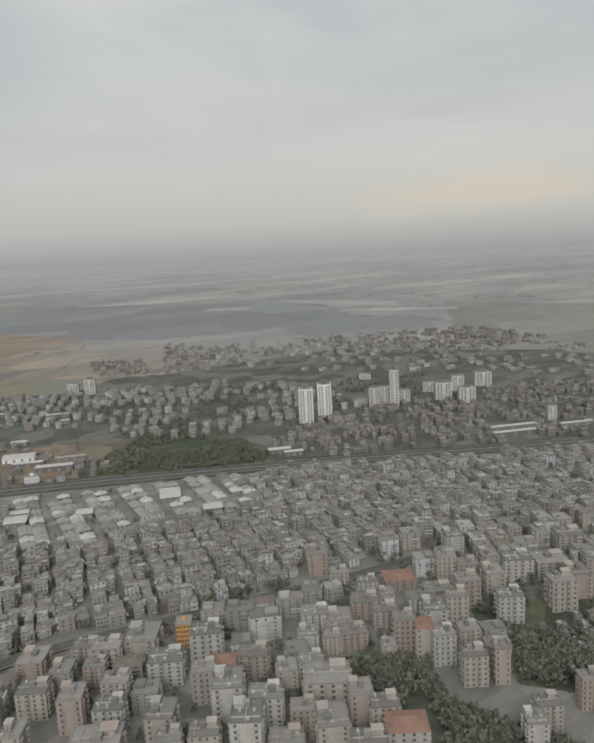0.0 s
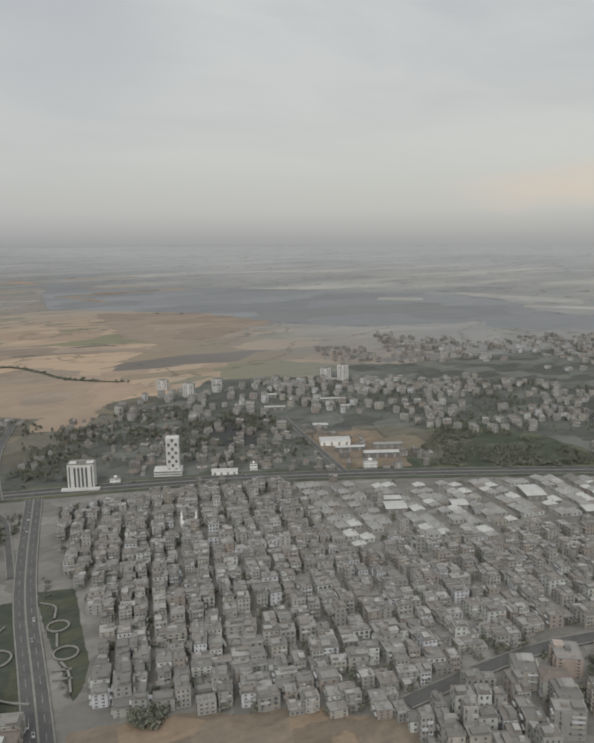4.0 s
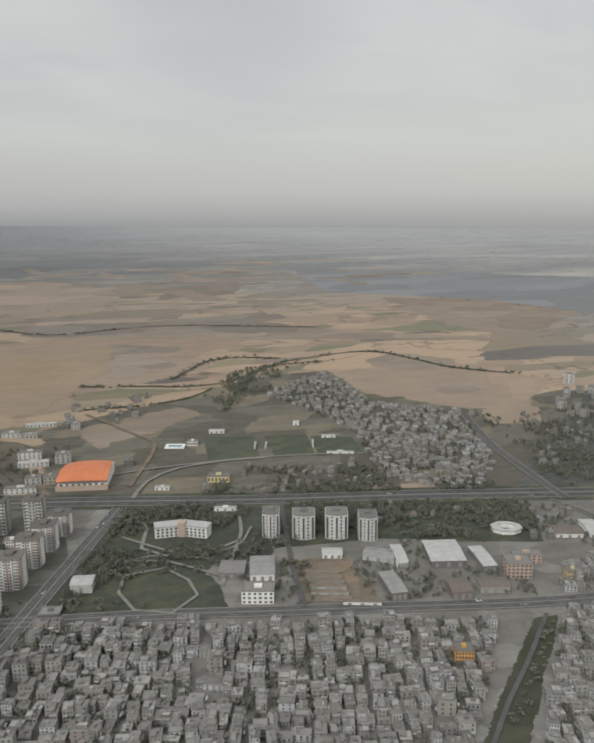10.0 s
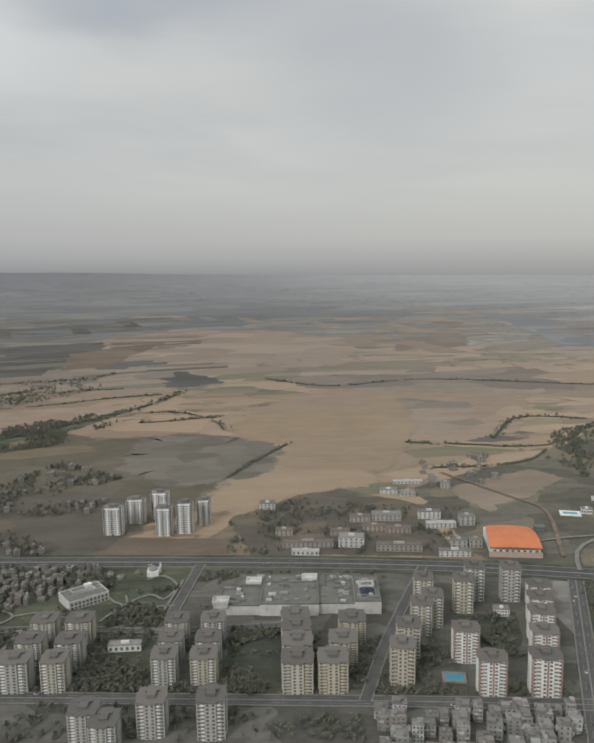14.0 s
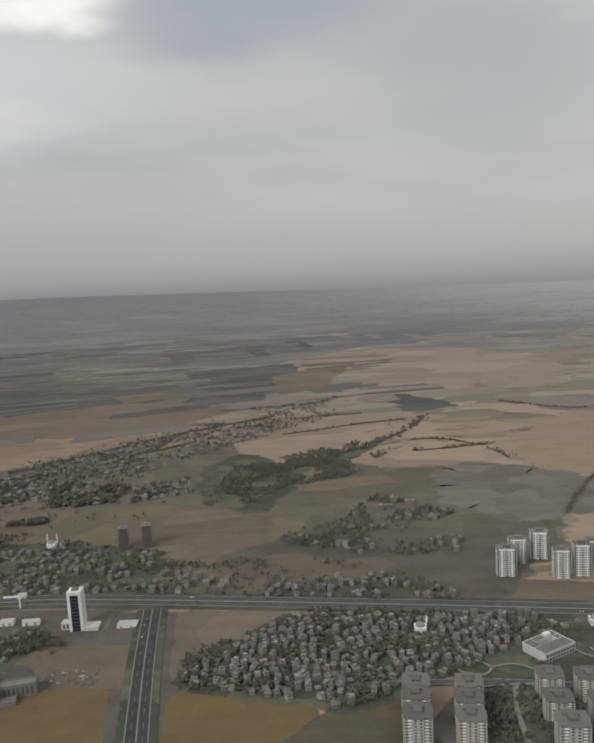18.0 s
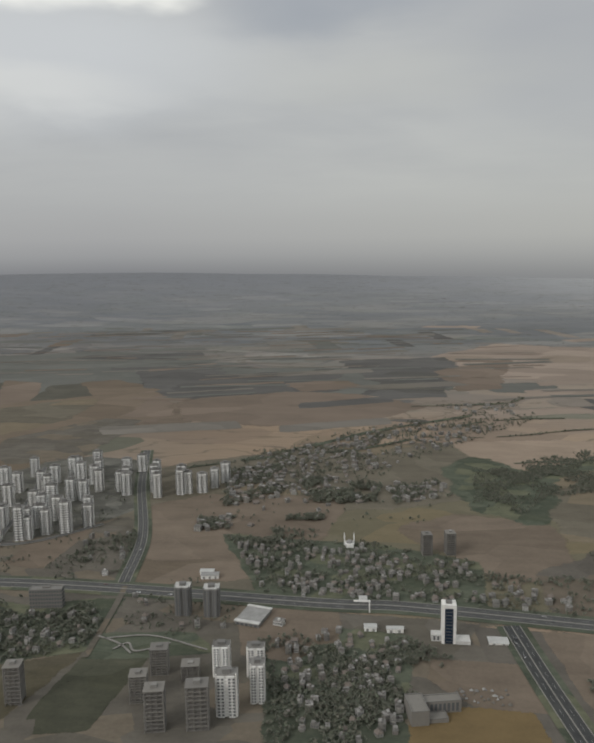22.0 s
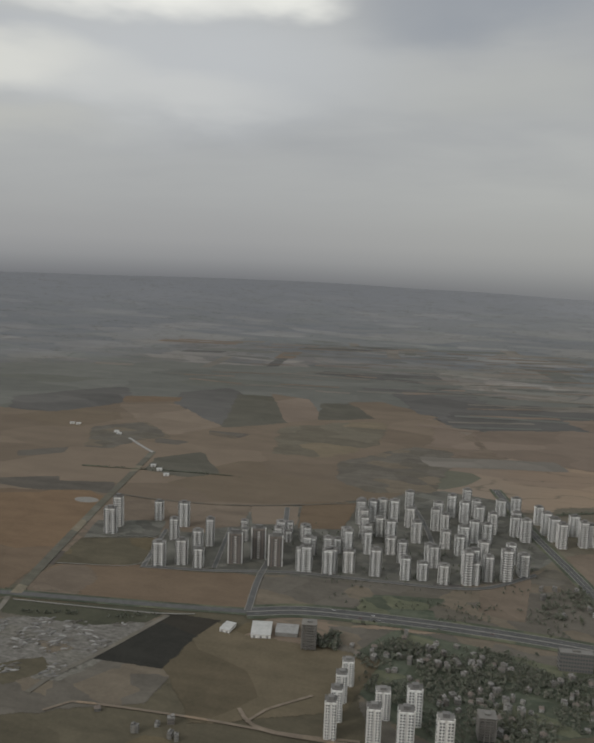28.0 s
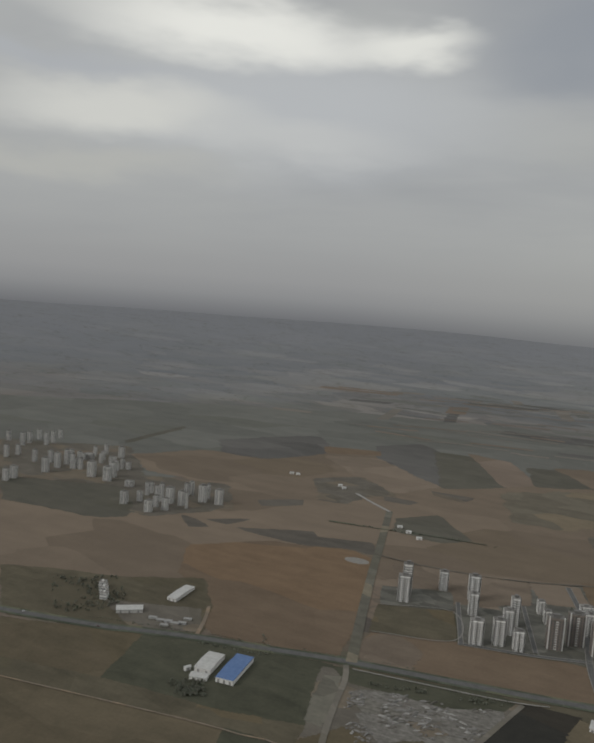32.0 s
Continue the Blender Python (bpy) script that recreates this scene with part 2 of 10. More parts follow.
def farmland():
    """Ploughed and stubble fields: cells of many tones, grain within the cell, and haze painted into the colour further
    out on the plain.
    """
    mat, gr, bsdf = material("farmland", 0.95)
    place = gr.add("ShaderNodeTexCoord").outputs["Object"]
    bsdf.inputs["Specular IOR Level"].default_value = 0.04
    block, strip = parcels(gr, place, 120.0, 24, 1.9), parcels(gr, place, 46.0, 12, 2.6)
    mixed = gr.ramp(block[2], [(0.0, (0, 0, 0)), (0.4, (0.6, 0.6, 0.6)), (0.7, (1, 1, 1))], "CONSTANT")
    NEAR = [(0.0, (0.28, 0.21, 0.152)), (0.22, (0.31, 0.236, 0.17)), (0.42, (0.25, 0.19, 0.14)), (0.58, (0.325, 0.243, 0.17)), (0.74, (0.205, 0.165, 0.118)), (0.84, (0.165, 0.155, 0.105)), (0.93, (0.125, 0.11, 0.098))]
    # FAR is a greyed field palette: distance haze put into the base colour
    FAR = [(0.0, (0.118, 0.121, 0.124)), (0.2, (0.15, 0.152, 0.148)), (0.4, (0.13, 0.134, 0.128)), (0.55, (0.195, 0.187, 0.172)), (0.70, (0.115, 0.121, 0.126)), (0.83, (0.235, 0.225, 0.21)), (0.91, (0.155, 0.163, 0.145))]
    near = gr.mix(mixed, gr.ramp(block[0], NEAR, "CONSTANT"), gr.ramp(strip[0], NEAR, "CONSTANT"))
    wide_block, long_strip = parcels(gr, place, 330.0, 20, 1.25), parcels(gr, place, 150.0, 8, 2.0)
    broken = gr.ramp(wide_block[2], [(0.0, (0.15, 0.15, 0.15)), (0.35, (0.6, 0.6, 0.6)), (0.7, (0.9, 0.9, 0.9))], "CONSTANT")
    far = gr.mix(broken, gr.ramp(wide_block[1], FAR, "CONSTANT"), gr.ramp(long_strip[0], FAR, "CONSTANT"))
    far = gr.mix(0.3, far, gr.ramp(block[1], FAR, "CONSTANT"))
    split2 = gr.add("ShaderNodeSeparateXYZ")
    gr.put(split2.inputs[0], place)
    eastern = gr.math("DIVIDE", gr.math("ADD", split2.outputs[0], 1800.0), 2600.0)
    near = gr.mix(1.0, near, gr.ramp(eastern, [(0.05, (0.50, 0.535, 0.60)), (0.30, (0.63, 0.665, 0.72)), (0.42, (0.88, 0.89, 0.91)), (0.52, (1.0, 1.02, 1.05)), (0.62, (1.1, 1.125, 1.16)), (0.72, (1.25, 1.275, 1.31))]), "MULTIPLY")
    # Eastward, contrast is cut and tones are lifted to imitate haze
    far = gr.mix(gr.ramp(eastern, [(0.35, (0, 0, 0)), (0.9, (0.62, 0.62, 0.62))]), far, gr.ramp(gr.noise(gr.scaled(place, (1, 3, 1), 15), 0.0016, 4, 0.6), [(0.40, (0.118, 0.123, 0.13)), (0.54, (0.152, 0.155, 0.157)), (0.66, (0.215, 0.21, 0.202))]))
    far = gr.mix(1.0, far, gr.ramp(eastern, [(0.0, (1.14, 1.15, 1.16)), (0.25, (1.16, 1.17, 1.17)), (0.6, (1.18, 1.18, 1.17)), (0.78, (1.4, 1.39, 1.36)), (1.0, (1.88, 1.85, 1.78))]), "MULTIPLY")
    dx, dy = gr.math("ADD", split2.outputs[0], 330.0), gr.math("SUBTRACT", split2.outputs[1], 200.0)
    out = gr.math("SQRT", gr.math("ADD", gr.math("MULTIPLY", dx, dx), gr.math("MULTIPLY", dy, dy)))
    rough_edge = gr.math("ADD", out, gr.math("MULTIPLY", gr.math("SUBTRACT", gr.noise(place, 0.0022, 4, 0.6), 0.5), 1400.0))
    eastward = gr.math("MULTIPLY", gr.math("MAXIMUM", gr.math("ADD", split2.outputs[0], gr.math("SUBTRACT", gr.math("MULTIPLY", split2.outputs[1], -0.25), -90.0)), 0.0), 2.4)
    haze_mask = gr.ramp(gr.math("DIVIDE", gr.math("SUBTRACT", gr.math("ADD", rough_edge, eastward), gr.math("MULTIPLY", gr.math("MAXIMUM", gr.math("SUBTRACT", -650.0, split2.outputs[0]), 0.0), 0.55)), 4000.0), [(0.17, (0, 0, 0)), (0.42, (1, 1, 1))])
    land = gr.mix(haze_mask, near, far)
    # dusty is the haze colour, painted over the land further out
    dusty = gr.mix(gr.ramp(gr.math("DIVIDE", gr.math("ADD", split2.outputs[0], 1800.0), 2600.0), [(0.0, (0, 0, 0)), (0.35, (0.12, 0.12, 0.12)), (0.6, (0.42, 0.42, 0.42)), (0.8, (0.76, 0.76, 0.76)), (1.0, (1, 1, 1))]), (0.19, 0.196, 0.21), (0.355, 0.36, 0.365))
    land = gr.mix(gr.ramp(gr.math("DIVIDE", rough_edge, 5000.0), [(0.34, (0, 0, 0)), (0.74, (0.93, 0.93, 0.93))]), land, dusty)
    gully = gr.math("ABSOLUTE", gr.math("SUBTRACT", gr.noise(gr.scaled(place, (1, 1.6, 1), 20), 0.006, 4, 0.55, 0.4), 0.5))
    land = gr.mix(gr.ramp(gully, [(0.0, (0.6, 0.6, 0.6)), (0.011, (0, 0, 0))]), land, (0.095, 0.09, 0.072))
    grain = gr.noise(gr.scaled(place, (1, 6, 1), 25), 0.03, 5, 0.65)
    fine2 = gr.noise(place, 0.35, 4, 0.7)
    land = gr.mix(0.42, land, gr.ramp(gr.math("ADD", gr.math("MULTIPLY", grain, 0.6), gr.math("MULTIPLY", fine2, 0.4)), [(0.3, (0.68, 0.68, 0.68)), (0.7, (1.22, 1.22, 1.22))]), "MULTIPLY")
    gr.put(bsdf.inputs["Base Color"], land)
    return mat


FARM = farmland()
TOWN = land("town_ground", (0.155, 0.149, 0.138), (0.23, 0.221, 0.202), 0.05, 14, 22, 0.15, (1, 1, 1))
ESTATE = land("estate_ground", (0.085, 0.085, 0.076), (0.145, 0.14, 0.122), 0.05, 16, 22, 0.18, (1, 1, 1))
ASPHALT = spotted("asphalt", (0.08, 0.08, 0.078), (0.112, 0.111, 0.108), 0.2)
HIGHWAYTAR = spotted("highway_asphalt", (0.062, 0.063, 0.062), (0.088, 0.088, 0.086), 0.2)
DARKASPHALT = spotted("dark_asphalt", (0.04, 0.042, 0.042), (0.06, 0.061, 0.06), 0.2)
DIRT = land("dirt_road", (0.15, 0.125, 0.10), (0.23, 0.19, 0.15), 0.1, 9, 15, 0.12)
KERB = spotted("pale_kerb", (0.17, 0.163, 0.148), (0.24, 0.23, 0.21), 0.5)
PAINT = spotted("road_paint", (0.2, 0.2, 0.193), (0.28, 0.28, 0.27), 1.0)
GRASS = land("park_grass", (0.055, 0.063, 0.05), (0.088, 0.096, 0.076), 0.08, 12, 10, 0.1)
SCRUB = land("scrub", (0.059, 0.071, 0.054), (0.116, 0.125, 0.093), 0.045, 18, 15, 0.2)
PITCH = land("worn_turf", (0.075, 0.088, 0.065), (0.105, 0.117, 0.088), 0.08, 12, 10, 0.1)
SOIL = land("red_soil", (0.125, 0.102, 0.081), (0.182, 0.148, 0.116), 0.02, 60, contrast=0.1, tint=(1, 1, 1))
ORANGESOIL = land("orange_soil", (0.122, 0.093, 0.068), (0.165, 0.125, 0.09), 0.02, 120, contrast=0.06)
YELLOWFIELD = land("yellow_stubble", (0.13, 0.096, 0.052), (0.174, 0.127, 0.067), 0.03, 120, contrast=0.05)
STUBBLE = land("stubble_field", (0.25, 0.2, 0.156), (0.318, 0.253, 0.197), 0.02, 130, contrast=0.08, tint=(1.03, 1, 0.98))
FALLOW = land("fallow_field", (0.216, 0.179, 0.147), (0.283, 0.233, 0.188), 0.02, 70, contrast=0.1, tint=(1, 1, 1))
DARKSOIL = land("dark_field", (0.09, 0.083, 0.073), (0.135, 0.122, 0.104), 0.02, 60, contrast=0.12)
GREENFIELD = land("green_field", (0.12, 0.11, 0.078), (0.165, 0.148, 0.105), 0.02, 50, contrast=0.07)
GREYLAND = land("grey_waste", (0.098, 0.09, 0.077), (0.15, 0.136, 0.115), 0.03, 26, contrast=0.11)
TIP = land("tip_ground", (0.08, 0.075, 0.065), (0.215, 0.205, 0.188), 0.13, 45, contrast=0.04, tint=(1, 1, 1))
COMMON = land("common_land", (0.108, 0.105, 0.088), (0.172, 0.162, 0.134), 0.04, 30, 15, 0.2)
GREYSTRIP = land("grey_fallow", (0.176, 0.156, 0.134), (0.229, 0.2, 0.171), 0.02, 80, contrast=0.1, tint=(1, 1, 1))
# HEATH's blue-grey puts distance haze into the base colour
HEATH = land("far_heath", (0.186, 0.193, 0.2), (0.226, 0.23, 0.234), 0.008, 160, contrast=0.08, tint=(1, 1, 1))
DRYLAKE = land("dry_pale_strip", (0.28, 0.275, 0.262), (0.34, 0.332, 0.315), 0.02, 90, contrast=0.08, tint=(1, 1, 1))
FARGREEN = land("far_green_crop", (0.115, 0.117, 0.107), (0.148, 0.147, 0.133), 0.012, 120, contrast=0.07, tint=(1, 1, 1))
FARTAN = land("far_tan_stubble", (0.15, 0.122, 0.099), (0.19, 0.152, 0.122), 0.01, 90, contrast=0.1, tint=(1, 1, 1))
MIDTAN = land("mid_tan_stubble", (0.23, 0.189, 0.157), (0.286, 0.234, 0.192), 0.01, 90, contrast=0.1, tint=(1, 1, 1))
GOLD = land("golden_stubble", (0.252, 0.198, 0.146), (0.315, 0.247, 0.18), 0.02, 130, contrast=0.06, tint=(1, 1, 1))
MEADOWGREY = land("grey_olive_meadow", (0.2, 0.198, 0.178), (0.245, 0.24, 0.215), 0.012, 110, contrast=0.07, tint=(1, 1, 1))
DUSTLAND = land("dusty_common", (0.135, 0.125, 0.107), (0.178, 0.164, 0.14), 0.03, 30, contrast=0.12, tint=(1, 1, 1))
QUARRY = land("quarry_floor", (0.2, 0.188, 0.168), (0.32, 0.305, 0.28), 0.03, 30, contrast=0.15, tint=(1, 1, 1))
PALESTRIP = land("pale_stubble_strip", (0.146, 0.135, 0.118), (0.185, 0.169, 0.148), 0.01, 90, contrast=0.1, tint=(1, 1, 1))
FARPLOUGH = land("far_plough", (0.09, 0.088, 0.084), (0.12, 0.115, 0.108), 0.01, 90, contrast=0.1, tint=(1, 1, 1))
SUBURB = land("suburb_ground", (0.085, 0.09, 0.083), (0.145, 0.148, 0.136), 0.04, 24, 15, 0.2, (1, 1, 1))
VILLAGE_TONES = [(0.227, 0.218, 0.197), (0.193, 0.186, 0.168), (0.26, 0.252, 0.227), (0.168, 0.161, 0.147), (0.218, 0.206, 0.181), (0.302, 0.294, 0.269), (0.202, 0.181, 0.16), (0.353, 0.349, 0.328)]
HOUSE_TONES = [(0.323, 0.323, 0.295), (0.28, 0.278, 0.259), (0.388, 0.391, 0.365), (0.253, 0.25, 0.236), (0.345, 0.334, 0.295), (0.313, 0.306, 0.289), (0.474, 0.488, 0.471), (0.302, 0.267, 0.236), (0.291, 0.295, 0.284), (0.485, 0.497, 0.514)]
WALL_VILLAGE = coat("village_render", VILLAGE_TONES)
WALL_VILLAGE_MANY = coat("village_render_many", VILLAGE_TONES, island=True)
ROOF_VILLAGE_MANY = coat("village_roof_many", [(0.19, 0.184, 0.17), (0.23, 0.222, 0.206), (0.165, 0.16, 0.148), (0.28, 0.27, 0.255), (0.2, 0.178, 0.158), (0.36, 0.35, 0.335)], island=True, dirt=0.3)
SALMONBLOCK = coat("salmon_block_render", [(0.345, 0.29, 0.252), (0.32, 0.275, 0.245), (0.375, 0.32, 0.28)], dirt=0.2)
TANBLOCK = coat("tan_block_render", [(0.36, 0.342, 0.305), (0.325, 0.312, 0.283), (0.4, 0.374, 0.325)], dirt=0.2)
PALEBLOCK = coat("pale_block_render", [(0.42, 0.412, 0.385), (0.39, 0.383, 0.362), (0.47, 0.46, 0.432)], dirt=0.2)
WALL = coat("house_render", HOUSE_TONES)
WALL_MANY = coat("house_render_many", HOUSE_TONES, island=True)
ROOF = coat("flat_roof", [(0.19, 0.185, 0.172), (0.225, 0.219, 0.205), (0.165, 0.161, 0.15), (0.27, 0.263, 0.248)], dirt=0.3)
ROOF_MANY = coat("flat_roof_many", [(0.20, 0.196, 0.183), (0.24, 0.234, 0.22), (0.175, 0.171, 0.16), (0.28, 0.275, 0.26), (0.22, 0.2, 0.18), (0.36, 0.355, 0.34)], island=True, dirt=0.3)
GLASS, _gr, _b = material("window_glass", 0.2)
_b.inputs["Base Color"].default_value = (0.105, 0.11, 0.115, 1)

WHITE = coat("white_render", [(0.76, 0.755, 0.73), (0.80, 0.795, 0.77), (0.70, 0.69, 0.665), (0.77, 0.755, 0.72)], dirt=0.12)
OFFWHITE = coat("off_white_render", [(0.58, 0.575, 0.55), (0.54, 0.535, 0.515)], dirt=0.2)
CREAM = coat("cream_render", [(0.58, 0.525, 0.38), (0.50, 0.465, 0.37), (0.60, 0.535, 0.395), (0.52, 0.49, 0.42)], dirt=0.18)
PALEBLUE = coat("pale_render", [(0.46, 0.445, 0.37), (0.48, 0.45, 0.355), (0.42, 0.42, 0.385)], dirt=0.2)
GREYWALL = coat("grey_panel", [(0.16, 0.157, 0.15), (0.20, 0.196, 0.186)], dirt=0.2)
TOWERROOF = coat("dark_roof_felt", [(0.135, 0.125, 0.112), (0.16, 0.15, 0.136), (0.115, 0.108, 0.1)], dirt=0.3)
MALLROOF = spotted("weathered_roof_felt", (0.125, 0.125, 0.113), (0.18, 0.178, 0.163), 0.25)
BARE = coat("bare_concrete", [(0.20, 0.19, 0.17), (0.165, 0.158, 0.145)], dirt=0.35)
BROWNWALL = coat("brown_render", [(0.24, 0.2, 0.17), (0.21, 0.178, 0.152)], dirt=0.2)
TERRACOTTA = spotted("terracotta_paint", (0.27, 0.185, 0.15), (0.33, 0.23, 0.19), 0.6)
ORANGE = spotted("orange_roof", (0.50, 0.165, 0.075), (0.60, 0.205, 0.095), 0.12, 0.6)
OCHRE = spotted("ochre_paint", (0.50, 0.27, 0.09), (0.58, 0.33, 0.12), 0.5)
YELLOW = spotted("yellow_paint", (0.50, 0.43, 0.23), (0.58, 0.50, 0.28), 0.5)
PINK = spotted("salmon_paint", (0.4, 0.315, 0.255), (0.46, 0.365, 0.3), 0.4)
REDTILE = spotted("orange_tile", (0.2, 0.125, 0.1), (0.27, 0.165, 0.125), 0.5)
TILE = spotted("red_tile", (0.14, 0.12, 0.105), (0.185, 0.158, 0.138), 0.7)
BLUEROOF = spotted("blue_sheet", (0.07, 0.13, 0.27), (0.10, 0.17, 0.33), 0.4, 0.5)
METAL = spotted("pale_sheet", (0.35, 0.35, 0.337), (0.47, 0.47, 0.452), 0.35, 0.55)
GREYMETAL = spotted("grey_sheet", (0.21, 0.208, 0.20), (0.30, 0.296, 0.285), 0.35, 0.6)
POOL = spotted("pool_blue", (0.05, 0.22, 0.30), (0.08, 0.28, 0.36), 0.4, 0.15)
BLUEGLASS, _gr, _b = material("blue_glass", 0.12)
_b.inputs["Base Color"].default_value = (0.02, 0.03, 0.048, 1)
LEAF = coat("leaves", [(0.097, 0.11, 0.077), (0.117, 0.126, 0.087), (0.122, 0.123, 0.093), (0.092, 0.102, 0.074)], dirt=0.05)
LEAF_MANY = coat("leaves_many", [(0.124, 0.14, 0.102), (0.142, 0.15, 0.114), (0.158, 0.156, 0.128), (0.113, 0.125, 0.1), (0.165, 0.162, 0.128)], island=True, dirt=0.05)
BARK = spotted("bark", (0.06, 0.05, 0.04), (0.11, 0.09, 0.07), 2.0)
RUBBLE = coat("rubble", [(0.20, 0.195, 0.185), (0.16, 0.155, 0.145), (0.30, 0.295, 0.28), (0.13, 0.12, 0.105)], island=True, dirt=0.2)
CARS = coat("car_paint", [(0.6, 0.6, 0.6), (0.05, 0.05, 0.055), (0.3, 0.3, 0.31), (0.16, 0.07, 0.06), (0.5, 0.5, 0.48)], dirt=0.02, rough=0.4)
DARKFIELD = land("fresh_plough", (0.03, 0.03, 0.028), (0.045, 0.044, 0.04), 0.03, 90, contrast=0.05)
OLIVE = land("olive_field", (0.075, 0.068, 0.05), (0.12, 0.106, 0.076), 0.03, 55, contrast=0.09)
FALLOWTAN = land("dull_stubble", (0.155, 0.127, 0.1), (0.195, 0.158, 0.124), 0.015, 90, contrast=0.08, tint=(1, 1, 1))
WESTGREEN = land("dull_green_crop", (0.083, 0.081, 0.067), (0.116, 0.109, 0.09), 0.015, 90, contrast=0.06, tint=(1, 1, 1))
WESTTAN = land("dull_brown_stubble", (0.138, 0.112, 0.087), (0.178, 0.143, 0.11), 0.01, 130, contrast=0.1, tint=(1, 1, 1))
DARKGRASS = land("dark_rough_grass", (0.054, 0.056, 0.042), (0.086, 0.086, 0.063), 0.03, 60, contrast=0.08, tint=(1, 1, 1))
SOUTHBROWN = land("olive_brown_stubble", (0.085, 0.074, 0.052), (0.135, 0.112, 0.078), 0.02, 80, contrast=0.1, tint=(1, 1, 1))
PASTURE = land("dry_pasture", (0.115, 0.104, 0.082), (0.165, 0.147, 0.115), 0.025, 50, contrast=0.12)


# ---- mesh helpers ----
class Shape:
    """Collects boxes and slabs for one mesh."""

    def __init__(self):
        self.verts, self.faces, self.marks = [], [], []

    def add(self, verts, faces, mark=0):
        n = len(self.verts)
        self.verts += verts
        self.faces += [tuple(n + i for i in f) for f in faces]
        self.marks += [mark] * len(faces)

    def box(self, x0, y0, z0, x1, y1, z1, mark=0, floor=False, m=None):
        v = [(x0, y0, z0), (x1, y0, z0), (x1, y1, z0), (x0, y1, z0), (x0, y0, z1), (x1, y0, z1), (x1, y1, z1), (x0, y1, z1)]
        if m:
            v = [tuple(m @ Vector(p)) for p in v]
        f = [(0, 1, 5, 4), (1, 2, 6, 5), (2, 3, 7, 6), (3, 0, 4, 7), (4, 5, 6, 7)]
        if floor:
            f.append((3, 2, 1, 0))
        self.add(v, f, mark)

    def prism(self, outline, z0, z1, mark=0):
        n = len(outline)
        self.add([(x, y, z0) for x, y in outline] + [(x, y, z1) for x, y in outline], [(i, (i + 1) % n, n + (i + 1) % n, n + i) for i in range(n)] + [tuple(range(n, 2 * n))], mark)

    def mesh(self, name, *mats):
        me = bpy.data.meshes.new(name)
        me.from_pydata(self.verts, [], self.faces)
        for mat in mats:
            me.materials.append(mat)
        me.polygons.foreach_set("material_index", self.marks)
        me.update()
        return me


def thing(name, label, category, group="", m=None):
    ob = tagged(new(name), label, category, group)
    ob.empty_display_size = 0.5
    if m:
        ob.matrix_basis = m
    return ob


def part(name, shape, mats, parent, label="", m=None):
    ob = new(name, shape if isinstance(shape, bpy.types.Mesh) else shape.mesh(name, *(mats if isinstance(mats, (list, tuple)) else [mats])))
    ob.parent = parent
    if m:
        ob.matrix_basis = m
    if label:
        tagged(ob, label)
    if name in ("glazing", "glazing_strip", "balcony_front"):
        tagged(ob, kind="stuff")
    return ob


def sheet_mesh(name, points, z, mat):
    """A flat patch of land with an outline through the points."""
    s = Shape()
    pts = list(points)
    area = sum(a[0] * b[1] - b[0] * a[1] for a, b in zip(pts, pts[1:] + pts[:1]))
    if area < 0:
        pts.reverse()
    s.add([(x, y, z) for x, y in pts], [tuple(range(len(pts)))])
    return s.mesh(name, mat)


LIFT = [0.05]


LEVELS = []


def patch(name, points, mat, label, category="ground", wobble=0.0):
    """Land of one use: laid a little above the ground, each patch above the ones before it, with an uneven, frayed border."""
    pts = [Vector(p) for p in points]
    grow = 3.0 + wobble * 4.0
    span = (min(p.x for p in pts) - grow, min(p.y for p in pts) - grow, max(p.x for p in pts) + grow, max(p.y for p in pts) + grow)
    level = 1 + max([k for a, b, c, d, k in LEVELS if a < span[2] and span[0] < c and b < span[3] and span[1] < d], default=0)
    LEVELS.append((*span, level))
    lift = 0.005 * level
    LIFT[0] = max(LIFT[0], lift)
    if sum(a.x * b.y - b.x * a.y for a, b in zip(pts, pts[1:] + pts[:1])) < 0:
        pts.reverse()
    out = []
    rnd = random.Random(len(pts) * 7 + int(abs(pts[0].x)))
    for a, b in zip(pts, pts[1:] + pts[:1]):
        steps = max(1, min(24, int((b - a).length / 7))) if wobble else 1
        drift = 0.0
        for k in range(steps):
            p = a.lerp(b, k / steps)
            if k:
                drift = drift * 0.75 + rnd.uniform(-wobble, wobble) * 0.7
                p += Vector((-(b - a).y, (b - a).x)).normalized() * drift
            out.append(p)
    z, n = lift, len(out)
    if not wobble:
        return tagged(new(name, sheet_mesh(name, [(p.x, p.y) for p in out], z, mat)), label, category, kind="structure")
    border = []
    wide = 1.4 + wobble * 2.3
    for i, p in enumerate(out):
        d = (out[(i + 1) % n] - out[i - 1]).normalized()
        border.append(p + Vector((d.y, -d.x)) * wide)
    s = Shape()
    s.add([(p.x, p.y, z) for p in out] + [(p.x, p.y, z) for p in border], [tuple(range(n))] + [(n + i, n + (i + 1) % n, (i + 1) % n, i) for i in range(n)])
    me = s.mesh(name, mat)
    me.attributes.new("fade", "FLOAT", "POINT").data.foreach_set("value", [0.0] * n + [1.0] * n)
    return tagged(new(name, me), label, category, kind="structure")


